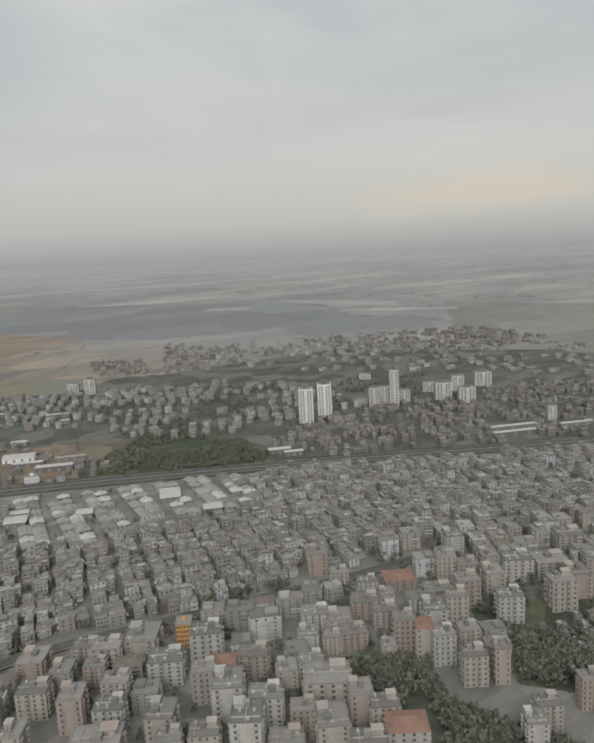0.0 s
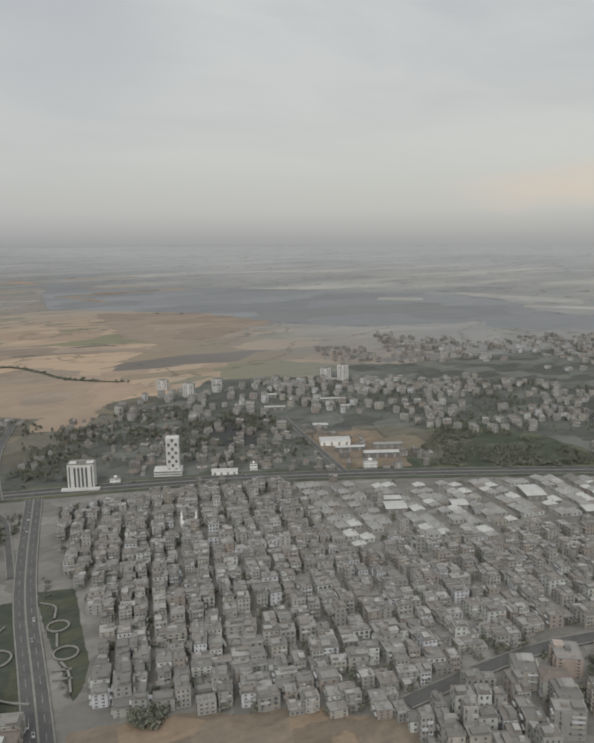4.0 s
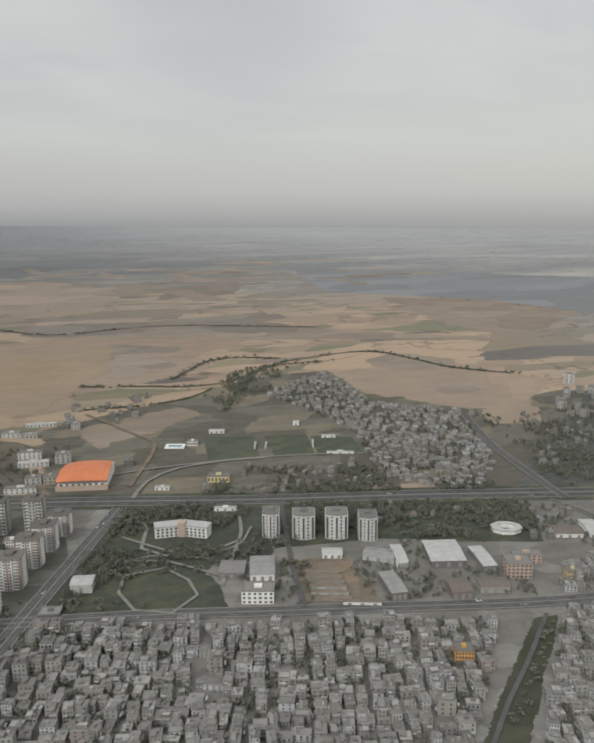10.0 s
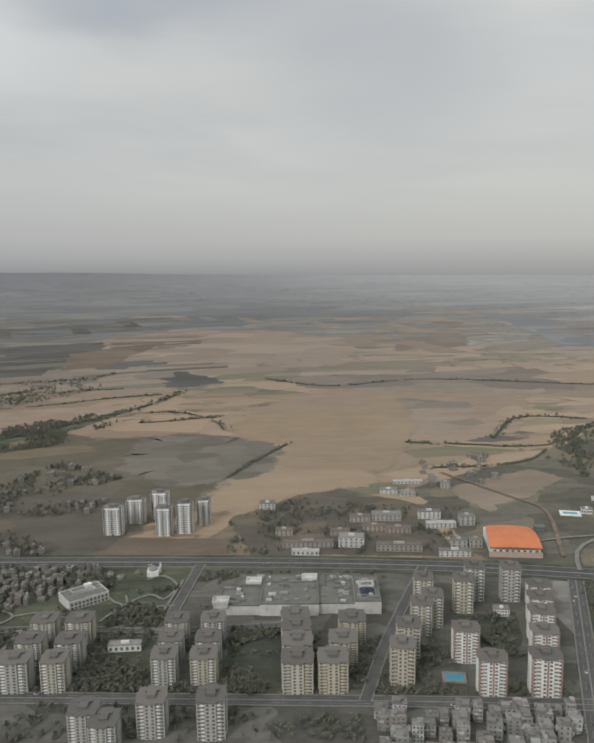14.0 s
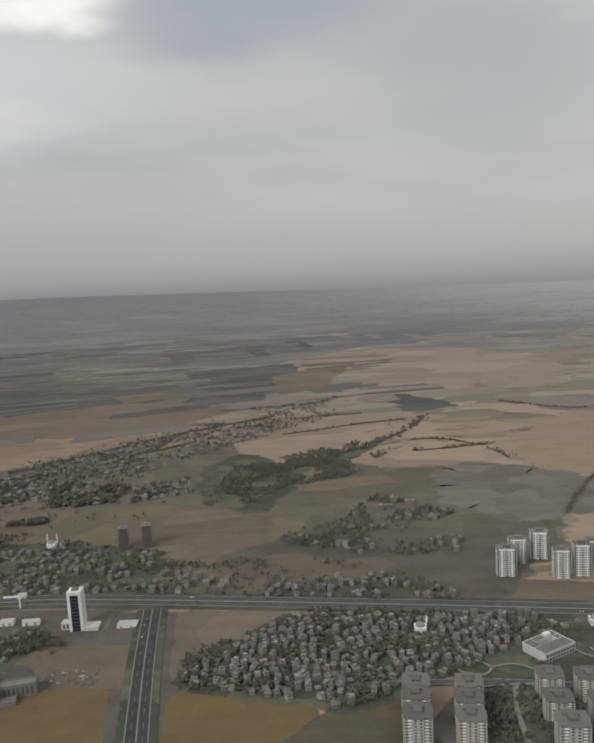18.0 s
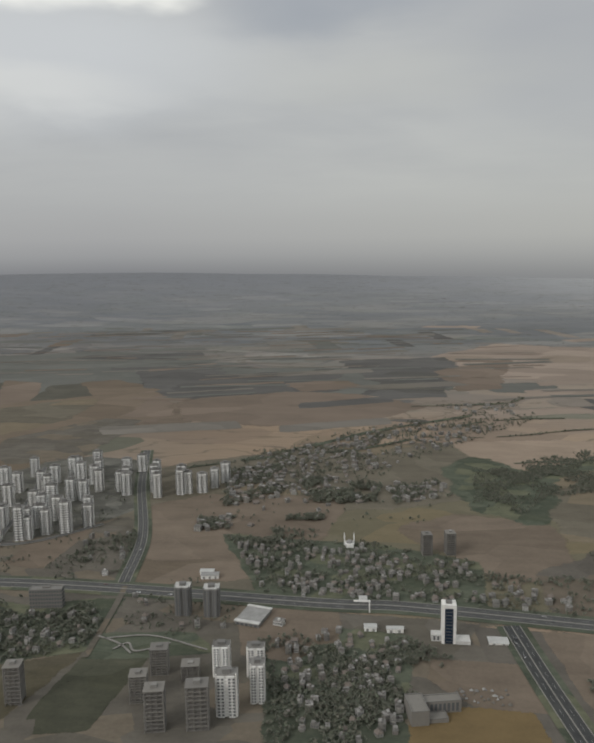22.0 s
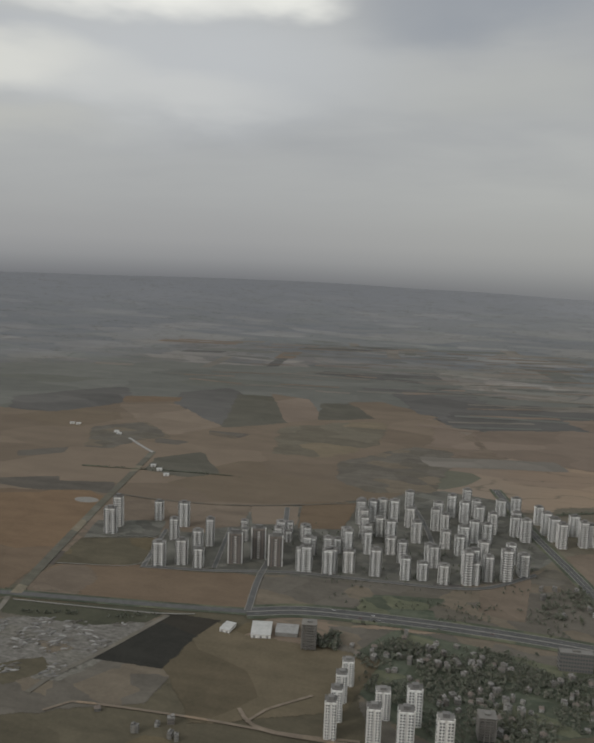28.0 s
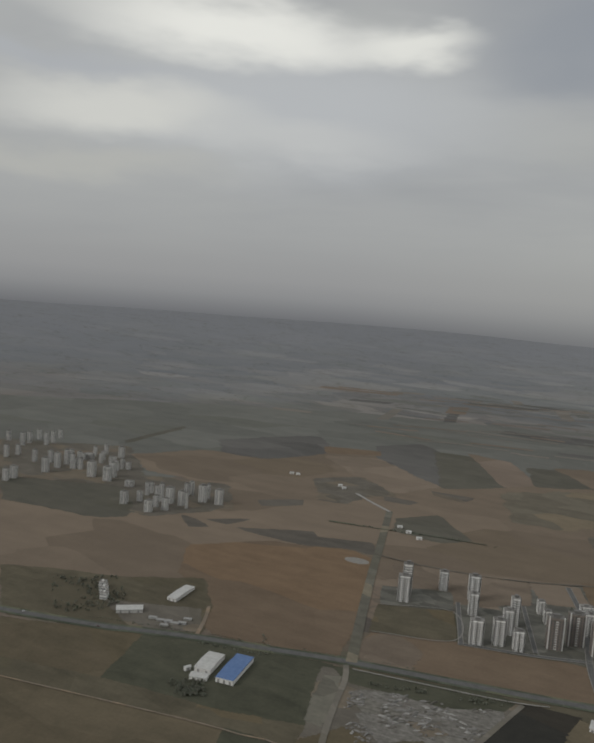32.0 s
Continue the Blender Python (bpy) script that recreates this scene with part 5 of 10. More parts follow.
way_of("highway", HIGHWAY, 10, HIGHWAYTAR, "straight grey dual carriageway with pale kerbs", 1.0, verge=4.0)
way_of("park_avenue", [(-39.1, 412.5), (-55.5, 347.4), (-63.9, 308.0), (-70.1, 267.7), (-75.3, 235.3), (-79.7, 213.8)], 7.0, ASPHALT, "wide grey avenue beside the park", 0.6)
way_of("slip_road", [(-62.3, 420.0), (-55.9, 394.7), (-59.3, 363.5), (-63.7, 334.1)], 2.4, ASPHALT, "curved grey slip road", lines=False)
way_of("second_avenue", [(-90.7, 339.0), (-126.7, 346.3), (-201.6, 368.0), (-290.0, 391.7), (-479.4, 425.8), (-530.7, 432.6)], 5.5, ASPHALT, "grey avenue between low houses and towers", 0.5)
way_of("cross_boulevard", [(-309.1, 351.6), (-297.3, 375.8), (-277.8, 418.0), (-249.8, 478.1)], 6, ASPHALT, "grey boulevard beside the orange hall", 0.5)
way_of("country_highway", [(-638.4, 552.3), (-632.0, 503.3), (-623.5, 449.5), (-616.3, 408.7)], 8, DARKASPHALT, "dark dual carriageway between tan fields", 0.6, verge=3.5)
way_of("north_road", [(-922.7, 871.9), (-893.2, 764.0), (-857.7, 655.8), (-845.9, 585.8)], 6, HIGHWAYTAR, "dark road between white tower blocks", 0.4, verge=3.0)
way_of("south_road", [(-843.4, 581.0), (-840.4, 555.1), (-837.0, 507.4)], 3.2, GREYLAND, "grey lane south of the junction", lines=False, kerb=False)
way_of("highway", [(-1059.5, 557.6), (-1117.9, 546.4), (-1173.8, 536.7), (-1211.7, 529.8), (-1246.4, 520.8), (-1291.2, 510.0), (-1335.1, 496.2), (-1364.7, 486.9), (-1505.8, 456.1)], 5, ASPHALT, "dark country highway with grassy verges", lines=False, kerb=False, verge=2.2)
way_of("field_road", [(-1280.2, 870.7), (-1249.4, 737.5), (-1241.2, 699.6), (-1218.4, 605.2), (-1200.0, 532.2)], 7, COMMON, "dull wide road through brown fields", lines=False, kerb=False)
way_of("works_track", [(-1201.5, 527.2), (-1195.6, 509.4), (-1191.3, 482.2), (-1183.9, 446.0), (-1174.5, 421.4)], 3.5, DUSTLAND, "rutted dirt track south of the crossroads", lines=False, kerb=False)
way_of("dirt_spur", [(-1334.4, 917.5), (-1305.2, 890.4), (-1279.6, 868.9)], 3.5, DRYLAKE, "pale dirt road over the plain", lines=False, kerb=False)
way_of("tip_track", [(-1100.6, 537.7), (-1106.0, 520.0), (-1117.1, 483.6), (-1126.8, 459.6), (-1128.9, 445.3)], 3.0, DUSTLAND, "pale dirt track round the tip", lines=False, kerb=False)
way_of("field_track", [(-1419.2, 402.7), (-1258.5, 428.2), (-1221.5, 432.3), (-1200.2, 434.6), (-1194.0, 415.1)], 1.0, DIRT, "thin pale track between fields", lines=False, kerb=False)
way_of("farm_track", [(-1312.7, 553.6), (-1304.1, 534.3), (-1296.9, 512.9)], 2.5, DIRT, "pale farm track to the highway", lines=False, kerb=False)
way_of("village_road", [(-20.9, 560.3), (-40.2, 500.5), (-49.5, 451.8), (-54.1, 418.2)], 4, ASPHALT, "grey road into the village", lines=False)
way_of("canal_road", [(-125.9, 338.6), (-149.0, 317.4), (-164.3, 304.5), (-182.8, 286.8)], 1.4, ASPHALT, "narrow dull lane along a railway cutting", lines=False, kerb=False)
way_of("estate_street", [(-1059.4, 559.2), (-1068.6, 608.2), (-1075.5, 680.6), (-1091.5, 748.1)], 3.6, ASPHALT, "grey street between towers", lines=False)
way_of("estate_edge_street", [(-1149.0, 594.7), (-1100.7, 605.0), (-1048.7, 621.1), (-992.4, 627.3), (-930.5, 638.0), (-891.7, 675.4)], 3.0, ASPHALT, "grey street before the towers", lines=False)
way_of("estate_street", [(-950.0, 638.5), (-972.2, 735.8), (-996.0, 809.5)], 3.0, ASPHALT, "grey street between towers", lines=False)
way_of("mall_street", [(-429.1, 459.1), (-413.3, 522.9)], 4, ASPHALT, "grey street beside the shopping centre", lines=False)
way_of("park_street", [(-543.6, 475.6), (-488.6, 473.1), (-426.1, 462.1), (-378.5, 459.1)], 3, ASPHALT, "grey street behind the towers", lines=False)
way_of("estate_lane", [(-489.2, 427.2), (-486.8, 457.3), (-482.8, 470.3)], 2, KERB, "pale lane between towers", lines=False, kerb=False)
way_of("estate_avenue", [(-361.1, 405.1), (-343.9, 442.5), (-311.8, 502.9)], 3.5, ASPHALT, "dark street between tower rows", lines=False)
way_of("meadow_track", [(-1113.7, 435.6), (-1105.4, 445.5), (-1048.9, 452.4), (-1004.8, 455.0), (-972.0, 460.0)], 1.6, DIRT, "pale dirt track over the meadow", lines=False, kerb=False)
way_of("meadow_loop", [(-1000.4, 486.9), (-1018.2, 468.7), (-1023.4, 457.5), (-1004.6, 454.3)], 1.6, DIRT, "pale dirt loop", lines=False, kerb=False)
way_of("avenue_old_town", [(10.0, 203.5), (42.5, 203.6), (66.2, 201.0), (92.5, 193.0), (127.1, 182.5), (153.6, 174.0), (187.3, 165.8)], 4.5, ASPHALT, "tree-lined grey street between the blocks", lines=False)
way_of("sports_wall_road", [(-262.2, 518.4), (-234.6, 525.0), (-180.6, 524.1), (-140.0, 517.1), (-115.1, 509.5)], 1.6, KERB, "pale lane along the sports park", lines=False, kerb=False)
way_of("campus_path", [(-179.9, 456.9), (-193.1, 403.2), (-199.7, 369.0)], 2.0, ASPHALT, "narrow campus road", lines=False, kerb=False)
for line, width in (([(-254.6, 412.4), (-239.7, 413.1), (-233.1, 401.2), (-232.2, 389.5), (-242.5, 380.8), (-254.2, 386.8), (-258.0, 400.5), (-254.6, 412.4)], 1.3), ([(-244.2, 466.0), (-240.6, 452.2), (-245.9, 432.7), (-237.0, 422.4), (-222.5, 420.7), (-206.9, 427.1)], 1.6), ([(-265.6, 430.2), (-250.0, 423.1), (-238.6, 419.2), (-228.8, 409.0), (-219.9, 398.9)], 1.4), ([(-200.6, 454.9), (-204.8, 433.6), (-216.3, 407.9), (-222.4, 393.3)], 1.5), ([(-242.8, 487.3), (-233.5, 507.4), (-215.7, 521.0), (-188.1, 523.9), (-168.1, 520.9)], 2.0)):
    road("park_path", line, width, KERB, "pale winding path through the dark park", lines=False, kerb=False)
way_of("village_lane", [(-254.5, 647.3), (-229.1, 589.6), (-221.4, 563.8), (-242.2, 503.5)], 2.2, DIRT, "pale lane to the hamlet", lines=False, kerb=False)
way_of("field_lane", [(-1250.6, 729.1), (-1199.4, 726.1), (-1125.2, 739.8), (-1037.1, 781.8)], 2.2, GREYLAND, "thin field lane", lines=False, kerb=False)
way_of("dual_lane_edge", [(-1196.5, 524.5), (-1156.3, 530.0), (-1107.4, 537.5), (-1087.0, 544.0)], 1.2, KERB, "pale edge of the highway verge", lines=False, kerb=False)
way_of("plot_lane", [(-1163.3, 663.7), (-1146.7, 594.4)], 2.6, ASPHALT, "grey lane beside the olive plot", lines=False)
way_of("plot_lane", [(-1212.4, 626.7), (-1163.2, 644.1), (-1151.5, 597.4), (-1203.5, 579.7)], 0.8, KERB, "pale kerbed path round the olive plot", lines=False, kerb=False)
way_of("plot_lane", [(-1118.9, 685.2), (-1101.4, 608.6)], 2.6, ASPHALT, "grey lane between tower plots", lines=False)
way_of("factory_road", [(133.7, 478.7), (117.8, 419.8), (103.2, 364.9)], 3.0, ASPHALT, "grey road between factory yards", lines=False)
way_of("lower_lane", [(-1030.1, 465.9), (-1017.7, 454.6), (-990.2, 455.0), (-950.1, 459.1), (-885.3, 457.5)], 2.0, DIRT, "pale lane before the towers", lines=False, kerb=False)


def trail(points, width, z=0.5, closed=False):
    k = Shape()
    line = smooth_line(list(points) + ([points[0]] if closed else []), 1.0)
    ribbon(line, 0, width, LIFT[0] + 0.15, k, thick=0.3)
    return tagged(new("footpath", k.mesh("footpath", KERB)), "pale paved park footpath", "path", kind="structure")


def ring(centre, radius, width=0.6):
    pts = [(centre[0] + radius * math.cos(a * math.pi / 8), centre[1] + radius * math.sin(a * math.pi / 8)) for a in range(16)]
    return trail(pts, width, 1.2, True)


ring((-57.3, 291.6), 3.3)
ring((-59.1, 275.1), 3.6)
ring((-77.5, 282.7), 4.6)
for pts in ([(-58.8, 309.8), (-55.2, 304.5), (-57.3, 296.7)], [(-58.7, 287.3), (-60.6, 279.4)], [(-61.5, 271.1), (-61.0, 264.9), (-62.9, 255.0)], [(-79.8, 277.4), (-82.5, 269.3), (-79.7, 261.5), (-73.4, 255.7)], [(-80.5, 286.3), (-83.8, 289.3), (-90.5, 287.1)], [(-71.7, 299.8), (-78.2, 293.8), (-79.5, 288.7)], [(-64.7, 268.0), (-59.7, 266.0)], [(-65.7, 263.5), (-60.7, 261.5)]):
    trail(pts, 0.7, 1.25)
for pts in ([(-453.5, 473.4), (-445.3, 486.3), (-435.0, 494.3), (-428.6, 489.5), (-423.8, 501.6), (-429.9, 512.7), (-437.5, 510.1)], [(-445.8, 468.9), (-436.5, 469.1), (-429.5, 475.5), (-435.1, 486.5), (-442.0, 485.7), (-445.5, 478.4), (-439.6, 470.3)], [(-503.2, 487.4), (-495.7, 490.0), (-489.1, 483.6), (-493.8, 478.1), (-501.0, 481.2), (-503.2, 487.4)], [(-489.1, 483.6), (-479.1, 485.1), (-470.8, 479.7), (-464.6, 480.8)], [(-502.0, 469.9), (-479.5, 470.7), (-452.0, 468.8), (-423.5, 460.8)], [(-458.7, 518.2), (-451.7, 493.8), (-445.3, 486.3)], [(-429.5, 475.5), (-421.0, 506.9)], [(-837.8, 526.4), (-825.6, 520.6), (-816.7, 512.1)], [(-833.8, 524.7), (-811.2, 528.7), (-782.1, 518.1)], [(-826.5, 514.9), (-821.2, 521.2), (-815.0, 514.4), (-800.8, 522.7)], [(-449.7, 468.1), (-439.8, 481.6), (-424.0, 482.8)], [(-445.2, 495.2), (-440.3, 470.1), (-433.3, 463.4)], [(-252.2, 445.9), (-230.5, 422.6), (-210.3, 422.1), (-199.4, 437.4)], [(-263.5, 419.7), (-242.8, 424.7), (-222.5, 415.5)]):
    trail(pts, 1.0, 1.3)
# ---- buildings ----
STOREY = 1.4
OCC = {}


def claim(x, y, r):
    OCC.setdefault((int(x // 12), int(y // 12)), []).append((x, y, r))


def clear(x, y, r):
    i, j = int(x // 12), int(y // 12)
    for a in (i - 1, i, i + 1):
        for b in (j - 1, j, j + 1):
            for u, v, q in OCC.get((a, b), ()):
                if (u - x) ** 2 + (v - y) ** 2 < (q + r) ** 2:
                    return False
    return True


for line, width, top in ROADS:
    for p in line:
        claim(p.x, p.y, width / 2 + 0.6)


def place(x, y, turn=0.0, sx=1.0, sy=1.0, sz=1.0, z=0.0):
    return Matrix.Translation((x, y, z)) @ Matrix.Rotation(radians(turn), 4, "Z") @ Matrix.Diagonal((sx, sy, sz, 1))


def pane_grid(shape, w, d, z0, z1, cols, rows, side, width, height, proud=0.05):
    """Window panes in columns and rows on one side (0 south, 1 east, 2 north, 3 west) of a block w by d."""
    span = w if side % 2 == 0 else d
    for r in range(rows):
        zc = z0 + (z1 - z0) * (r + 0.55) / rows
        for c in cols:
            u = span * c
            a, b = u - width / 2, u + width / 2
            lo, hi = zc - height / 2, zc + height / 2
            if side == 0:
                shape.box(a, -d / 2 - proud, lo, b, -d / 2 + 0.1, hi, floor=True)
            elif side == 2:
                shape.box(a, d / 2 - 0.1, lo, b, d / 2 + proud, hi, floor=True)
            elif side == 1:
                shape.box(w / 2 - 0.1, a, lo, w / 2 + proud, b, hi, floor=True)
            else:
                shape.box(-w / 2 - proud, a, lo, -w / 2 + 0.1, b, hi, floor=True)


def rim(shape, w, d, z, t=0.25, h=0.5):
    shape.box(-w / 2, -d / 2, z, w / 2, -d / 2 + t, z + h)
    shape.box(-w / 2, d / 2 - t, z, w / 2, d / 2, z + h)
    shape.box(-w / 2, -d / 2 + t, z, -w / 2 + t, d / 2 - t, z + h)
    shape.box(w / 2 - t, -d / 2 + t, z, w / 2, d / 2 - t, z + h)


def tower_white(name, label, wall, trim, group, w=8.0, d=8.0, h=18.0, ribs=True, cap=None):
    """Slim tower: notched plan, vertical ribs, window columns, parapet and lift house."""
    t = thing(name, label, "tower block", group)
    s = Shape()
    a, b, c = w / 2, d / 2, d / 2 - 0.8
    s.prism([(-a, -c), (-a + 0.9, -c), (-a + 0.9, -b), (-0.7, -b), (-0.7, -c), (0.7, -c), (0.7, -b), (a - 0.9, -b), (a - 0.9, -c), (a, -c), (a, c), (a - 0.9, c), (a - 0.9, b), (-a + 0.9, b), (-a + 0.9, c), (-a, c)], 0, h)
    part("body", s, wall, t)
    s = Shape()
    rim(s, w, d - 1.6, h, 0.3, 0.5)
    s.box(-w / 2 + 0.3, -d / 2 + 1.1, h, w / 2 - 0.3, d / 2 - 1.1, h + 0.15)
    part("roof", s, cap or ROOF, t)
    s = Shape()
    s.box(-1.6, -1.3, h, 1.6, 1.3, h + 1.7)
    s.box(-1.8, -1.5, h + 1.7, 1.8, 1.5, h + 1.9, floor=True)
    part("lift_house", s, GREYWALL, t)
    rows = int(h / STOREY)
    for u in (-0.25, 0.25):
        s = Shape()
        pane_grid(s, w, d, 0.4, h - 0.6, (u - 0.09, u + 0.09), rows, 0, 0.85, 0.75)
        part("glazing_strip", s, GLASS, t)
    s = Shape()
    for r in range(rows):
        z = 0.6 + r * STOREY
        s.box(-0.7, -d / 2 + 0.25, z, 0.7, -d / 2 + 0.95, z + 0.5, floor=True)
    part("balcony_front", s, trim, t)
    s = Shape()
    pane_grid(s, w, d, 0.4, h - 0.6, (-0.25, 0.0, 0.25), rows, 2, 0.9, 0.75)
    part("glazing_strip", s, GLASS, t)
    for side in (1, 3):
        s = Shape()
        pane_grid(s, w, d - 1.6, 0.4, h - 0.6, (-0.25, 0.0, 0.25), rows, side, 0.9, 0.75)
        part("glazing_strip", s, GLASS, t)
    if ribs:
        for x in (-w / 2 + 0.45, w / 2 - 0.45):
            s = Shape()
            s.box(x - 0.28, -d / 2 + 0.45, 0, x + 0.28, -d / 2 + 0.9, h + 0.9)
            part("rib", s, trim, t)
    return t


def tower_slab(name, label, wall, trim, group, w=9.0, d=11.0, h=14.0, balcony=None):
    """Estate block: a body with a forward middle bay, a dark roof of the same plan, window columns and stacked balconies."""
    t = thing(name, label, "tower block", group)
    a, b, c, e = w / 2, d / 2, d * 0.18, d * 0.42

    def plan(o):
        m = a * 0.4 + o
        return [(-a - o, -e - o), (-m, -e - o), (-m, -b - o), (m, -b - o), (m, -e - o), (a + o, -e - o), (a + o, -c), (a + 0.35 + o, -c), (a + 0.35 + o, c), (a + o, c), (a + o, e + o), (m, e + o), (m, b + o), (-m, b + o), (-m, e + o), (-a - o, e + o), (-a - o, c), (-a - 0.35 - o, c), (-a - 0.35 - o, -c), (-a - o, -c)]

    s = Shape()
    s.prism(plan(0), 0, h)
    part("body", s, wall, t)
    s = Shape()
    s.prism(plan(0.18), h, h + 0.3)
    part("roof", s, TOWERROOF, t)
    s = Shape()
    s.box(-1.4, -2.0, h + 0.3, 1.4, 1.0, h + 1.5)
    part("lift_house", s, TOWERROOF, t)
    s = Shape()
    s.box(-2.4, 1.6, h + 0.3, 2.2, 2.8, h + 0.9)
    part("roof_plant", s, TOWERROOF, t)
    rows = int(h / STOREY)
    s = Shape()
    for r in range(rows):
        z0, z1 = r * h / rows, (r + 1) * h / rows
        for side in (0, 2):
            pane_grid(s, w, d, z0, z1, (-0.1, 0.1), 1, side, 0.8, 0.75)
            pane_grid(s, w, e * 2, z0, z1, (-0.42, 0.42), 1, side, 0.8, 0.75)
        for side in (1, 3):
            pane_grid(s, w, d, z0, z1, (-0.34, -0.24, 0.24, 0.34), 1, side, 0.75, 0.72)
    part("glazing", s, GLASS, t)
    for u in (-0.29, 0.29):
        # Raised dark panel; its grey stands in for a shaded recess
        s = Shape()
        s.box(w * u - 0.62, -e - 0.05, 0.2, w * u + 0.62, -e + 0.1, h - 0.2, floor=True)
        part("balcony_recess", s, GREYWALL, t)
        s = Shape()
        for r in range(rows):
            z = r * h / rows
            s.box(w * u - 0.55, -e - 0.5, z + 0.1, w * u + 0.55, -e - 0.05, z + 0.58, floor=True)
        part("balcony_front", s, balcony or trim, t)
    if balcony:
        for u in (-0.47, 0.0, 0.47):
            s = Shape()
            y = -b if u == 0.0 else -e
            s.box(w * u - 0.3, y - 0.1, 0, w * u + 0.3, y + 0.1, h, floor=True)
            part("painted_pier", s, TERRACOTTA, t)
    return t


def tower_round(name, label, group, w=9.0, d=8.0, h=11.0):
    """Block with a bowed front, dark strip windows and a grey roof cap."""
    t = thing(name, label, "tower block", group)

    def outline(z, grow=0.0):
        front = [((w + 2 * grow) * u, -d / 2 - grow - 1.4 * (1 - (2 * u) ** 2), z) for u in (-0.5, -0.3, -0.1, 0.1, 0.3, 0.5)]
        return front + [(w / 2 + grow, d / 2 + grow, z), (-w / 2 - grow, d / 2 + grow, z)]

    def prism(z0, z1, grow):
        s = Shape()
        lo, hi = outline(z0, grow), outline(z1, grow)
        n = len(lo)
        s.add(lo + hi, [(i, (i + 1) % n, n + (i + 1) % n, n + i) for i in range(n)] + [tuple(range(n, 2 * n)), tuple(range(n - 1, -1, -1))])
        return s

    part("body", prism(0, h, 0), OFFWHITE, t)
    part("roof", prism(h, h + 0.5, -0.25), GREYWALL, t)
    rows = int(h / STOREY)
    s = Shape()
    for r in range(rows):
        z = (r + 0.3) * h / rows
        base = outline(z, 0.0)
        for n, (a, b) in enumerate(zip(base[:5], base[1:6])):
            if n % 2 == 0 and r:
                continue
            a, b = Vector(a), Vector(b)
            out = Vector((b.y - a.y, a.x - b.x, 0)).normalized() * 0.06
            p, q = a.lerp(b, 0.28) + out, a.lerp(b, 0.72) + out
            up2 = Vector((0, 0, 0.75 if n % 2 else h * 0.9))
            s.add([tuple(p), tuple(q), tuple(q + up2), tuple(p + up2)], [(0, 1, 2, 3)])
    part("glazing", s, GLASS, t)
    s = Shape()
    s.box(-1.4, -1.2, h + 0.5, 1.4, 1.2, h + 1.6)
    part("lift_house", s, GREYWALL, t)
    return t


def tower_frame(name, label, group, w=8.0, d=8.0, h=15.0):
    """Unfinished concrete frame: slabs, columns and a stair core."""
    t = thing(name, label, "building shell", group)
    rows = int(h / STOREY)
    for r in range(rows + 1):
        s = Shape()
        z = r * h / rows
        s.box(-w / 2, -d / 2, z - 0.2, w / 2, d / 2, z + 0.06, floor=True)
        part("floor_slab", s, BARE, t)
    for x in (-0.45, -0.15, 0.15, 0.45):
        for y in (-0.45, 0.45):
            s = Shape()
            s.box(x * w - 0.22, y * d - 0.22, 0, x * w + 0.22, y * d + 0.22, h)
            part("column", s, BARE, t)
    s = Shape()
    s.box(-w * 0.36, -d * 0.36, 0, w * 0.36, d * 0.36, h)
    part("stair_core", s, BARE, t)
    s = Shape()
    s.box(-1.2, -1.2, h, 1.2, 1.2, h + 1.2)
    part("lift_house", s, ROOF, t)
    return t


class Kind:
    """A kind of building: the first of it is the model, all others are copies."""

    def __init__(self, build, w, d, h):
        self.build, self.size, self.model = build, (w, d, h), None

    def at(self, p, h=None, w=None, d=None, turn=0.0):
        if self.model is None:
            self.model = self.build()
            ob = self.model
            ob.matrix_basis = place(p[0], p[1], turn, (w or self.size[0]) / self.size[0], (d or self.size[1]) / self.size[1], (h or self.size[2]) / self.size[2])
        else:
            keep = self.model.matrix_basis.copy()
            self.model.matrix_basis = Matrix()
            ob = copy_thing(self.model, place(p[0], p[1], turn, (w or self.size[0]) / self.size[0], (d or self.size[1]) / self.size[1], (h or self.size[2]) / self.size[2]))
            self.model.matrix_basis = keep
        claim(p[0], p[1], max(w or self.size[0], d or self.size[1]) * 0.62)
        return ob


white_tower = Kind(lambda: tower_white("tower_block", "white ribbed tower block on paved estate ground", WHITE, GREYWALL, "white towers of the new estate"), 8, 8, 18)
striped_tower = Kind(lambda: tower_white("tower_block", "white tower block with dark vertical stripes", WHITE, WHITE, "striped towers"), 8, 8, 18)
brown_tower = Kind(lambda: tower_white("tower_block", "brown tower block with white roof rim", BROWNWALL, WHITE, "brown towers"), 10, 9, 16)
far_tower = Kind(lambda: tower_white("tower_block", "pale distant tower block on the plain", OFFWHITE, WHITE, "distant towers", ribs=False), 8, 8, 18)
cream_tower = Kind(lambda: tower_slab("tower_block", "cream tower block with a grey flat roof", CREAM, CREAM, "cream estate towers"), 9, 11, 14)
pale_tower = Kind(lambda: tower_slab("tower_block", "pale grey-blue tower block with corner balconies", PALEBLUE, WHITE, "pale estate towers"), 9, 11, 14)
red_tower = Kind(lambda: tower_slab("tower_block", "white tower block with terracotta piers and balconies", WHITE, WHITE, "terracotta and white towers", balcony=WHITE), 9, 11, 15)
round_tower = Kind(lambda: tower_round("tower_block", "white bow-fronted block in the tree park", "bow-fronted blocks"), 9, 8, 11)
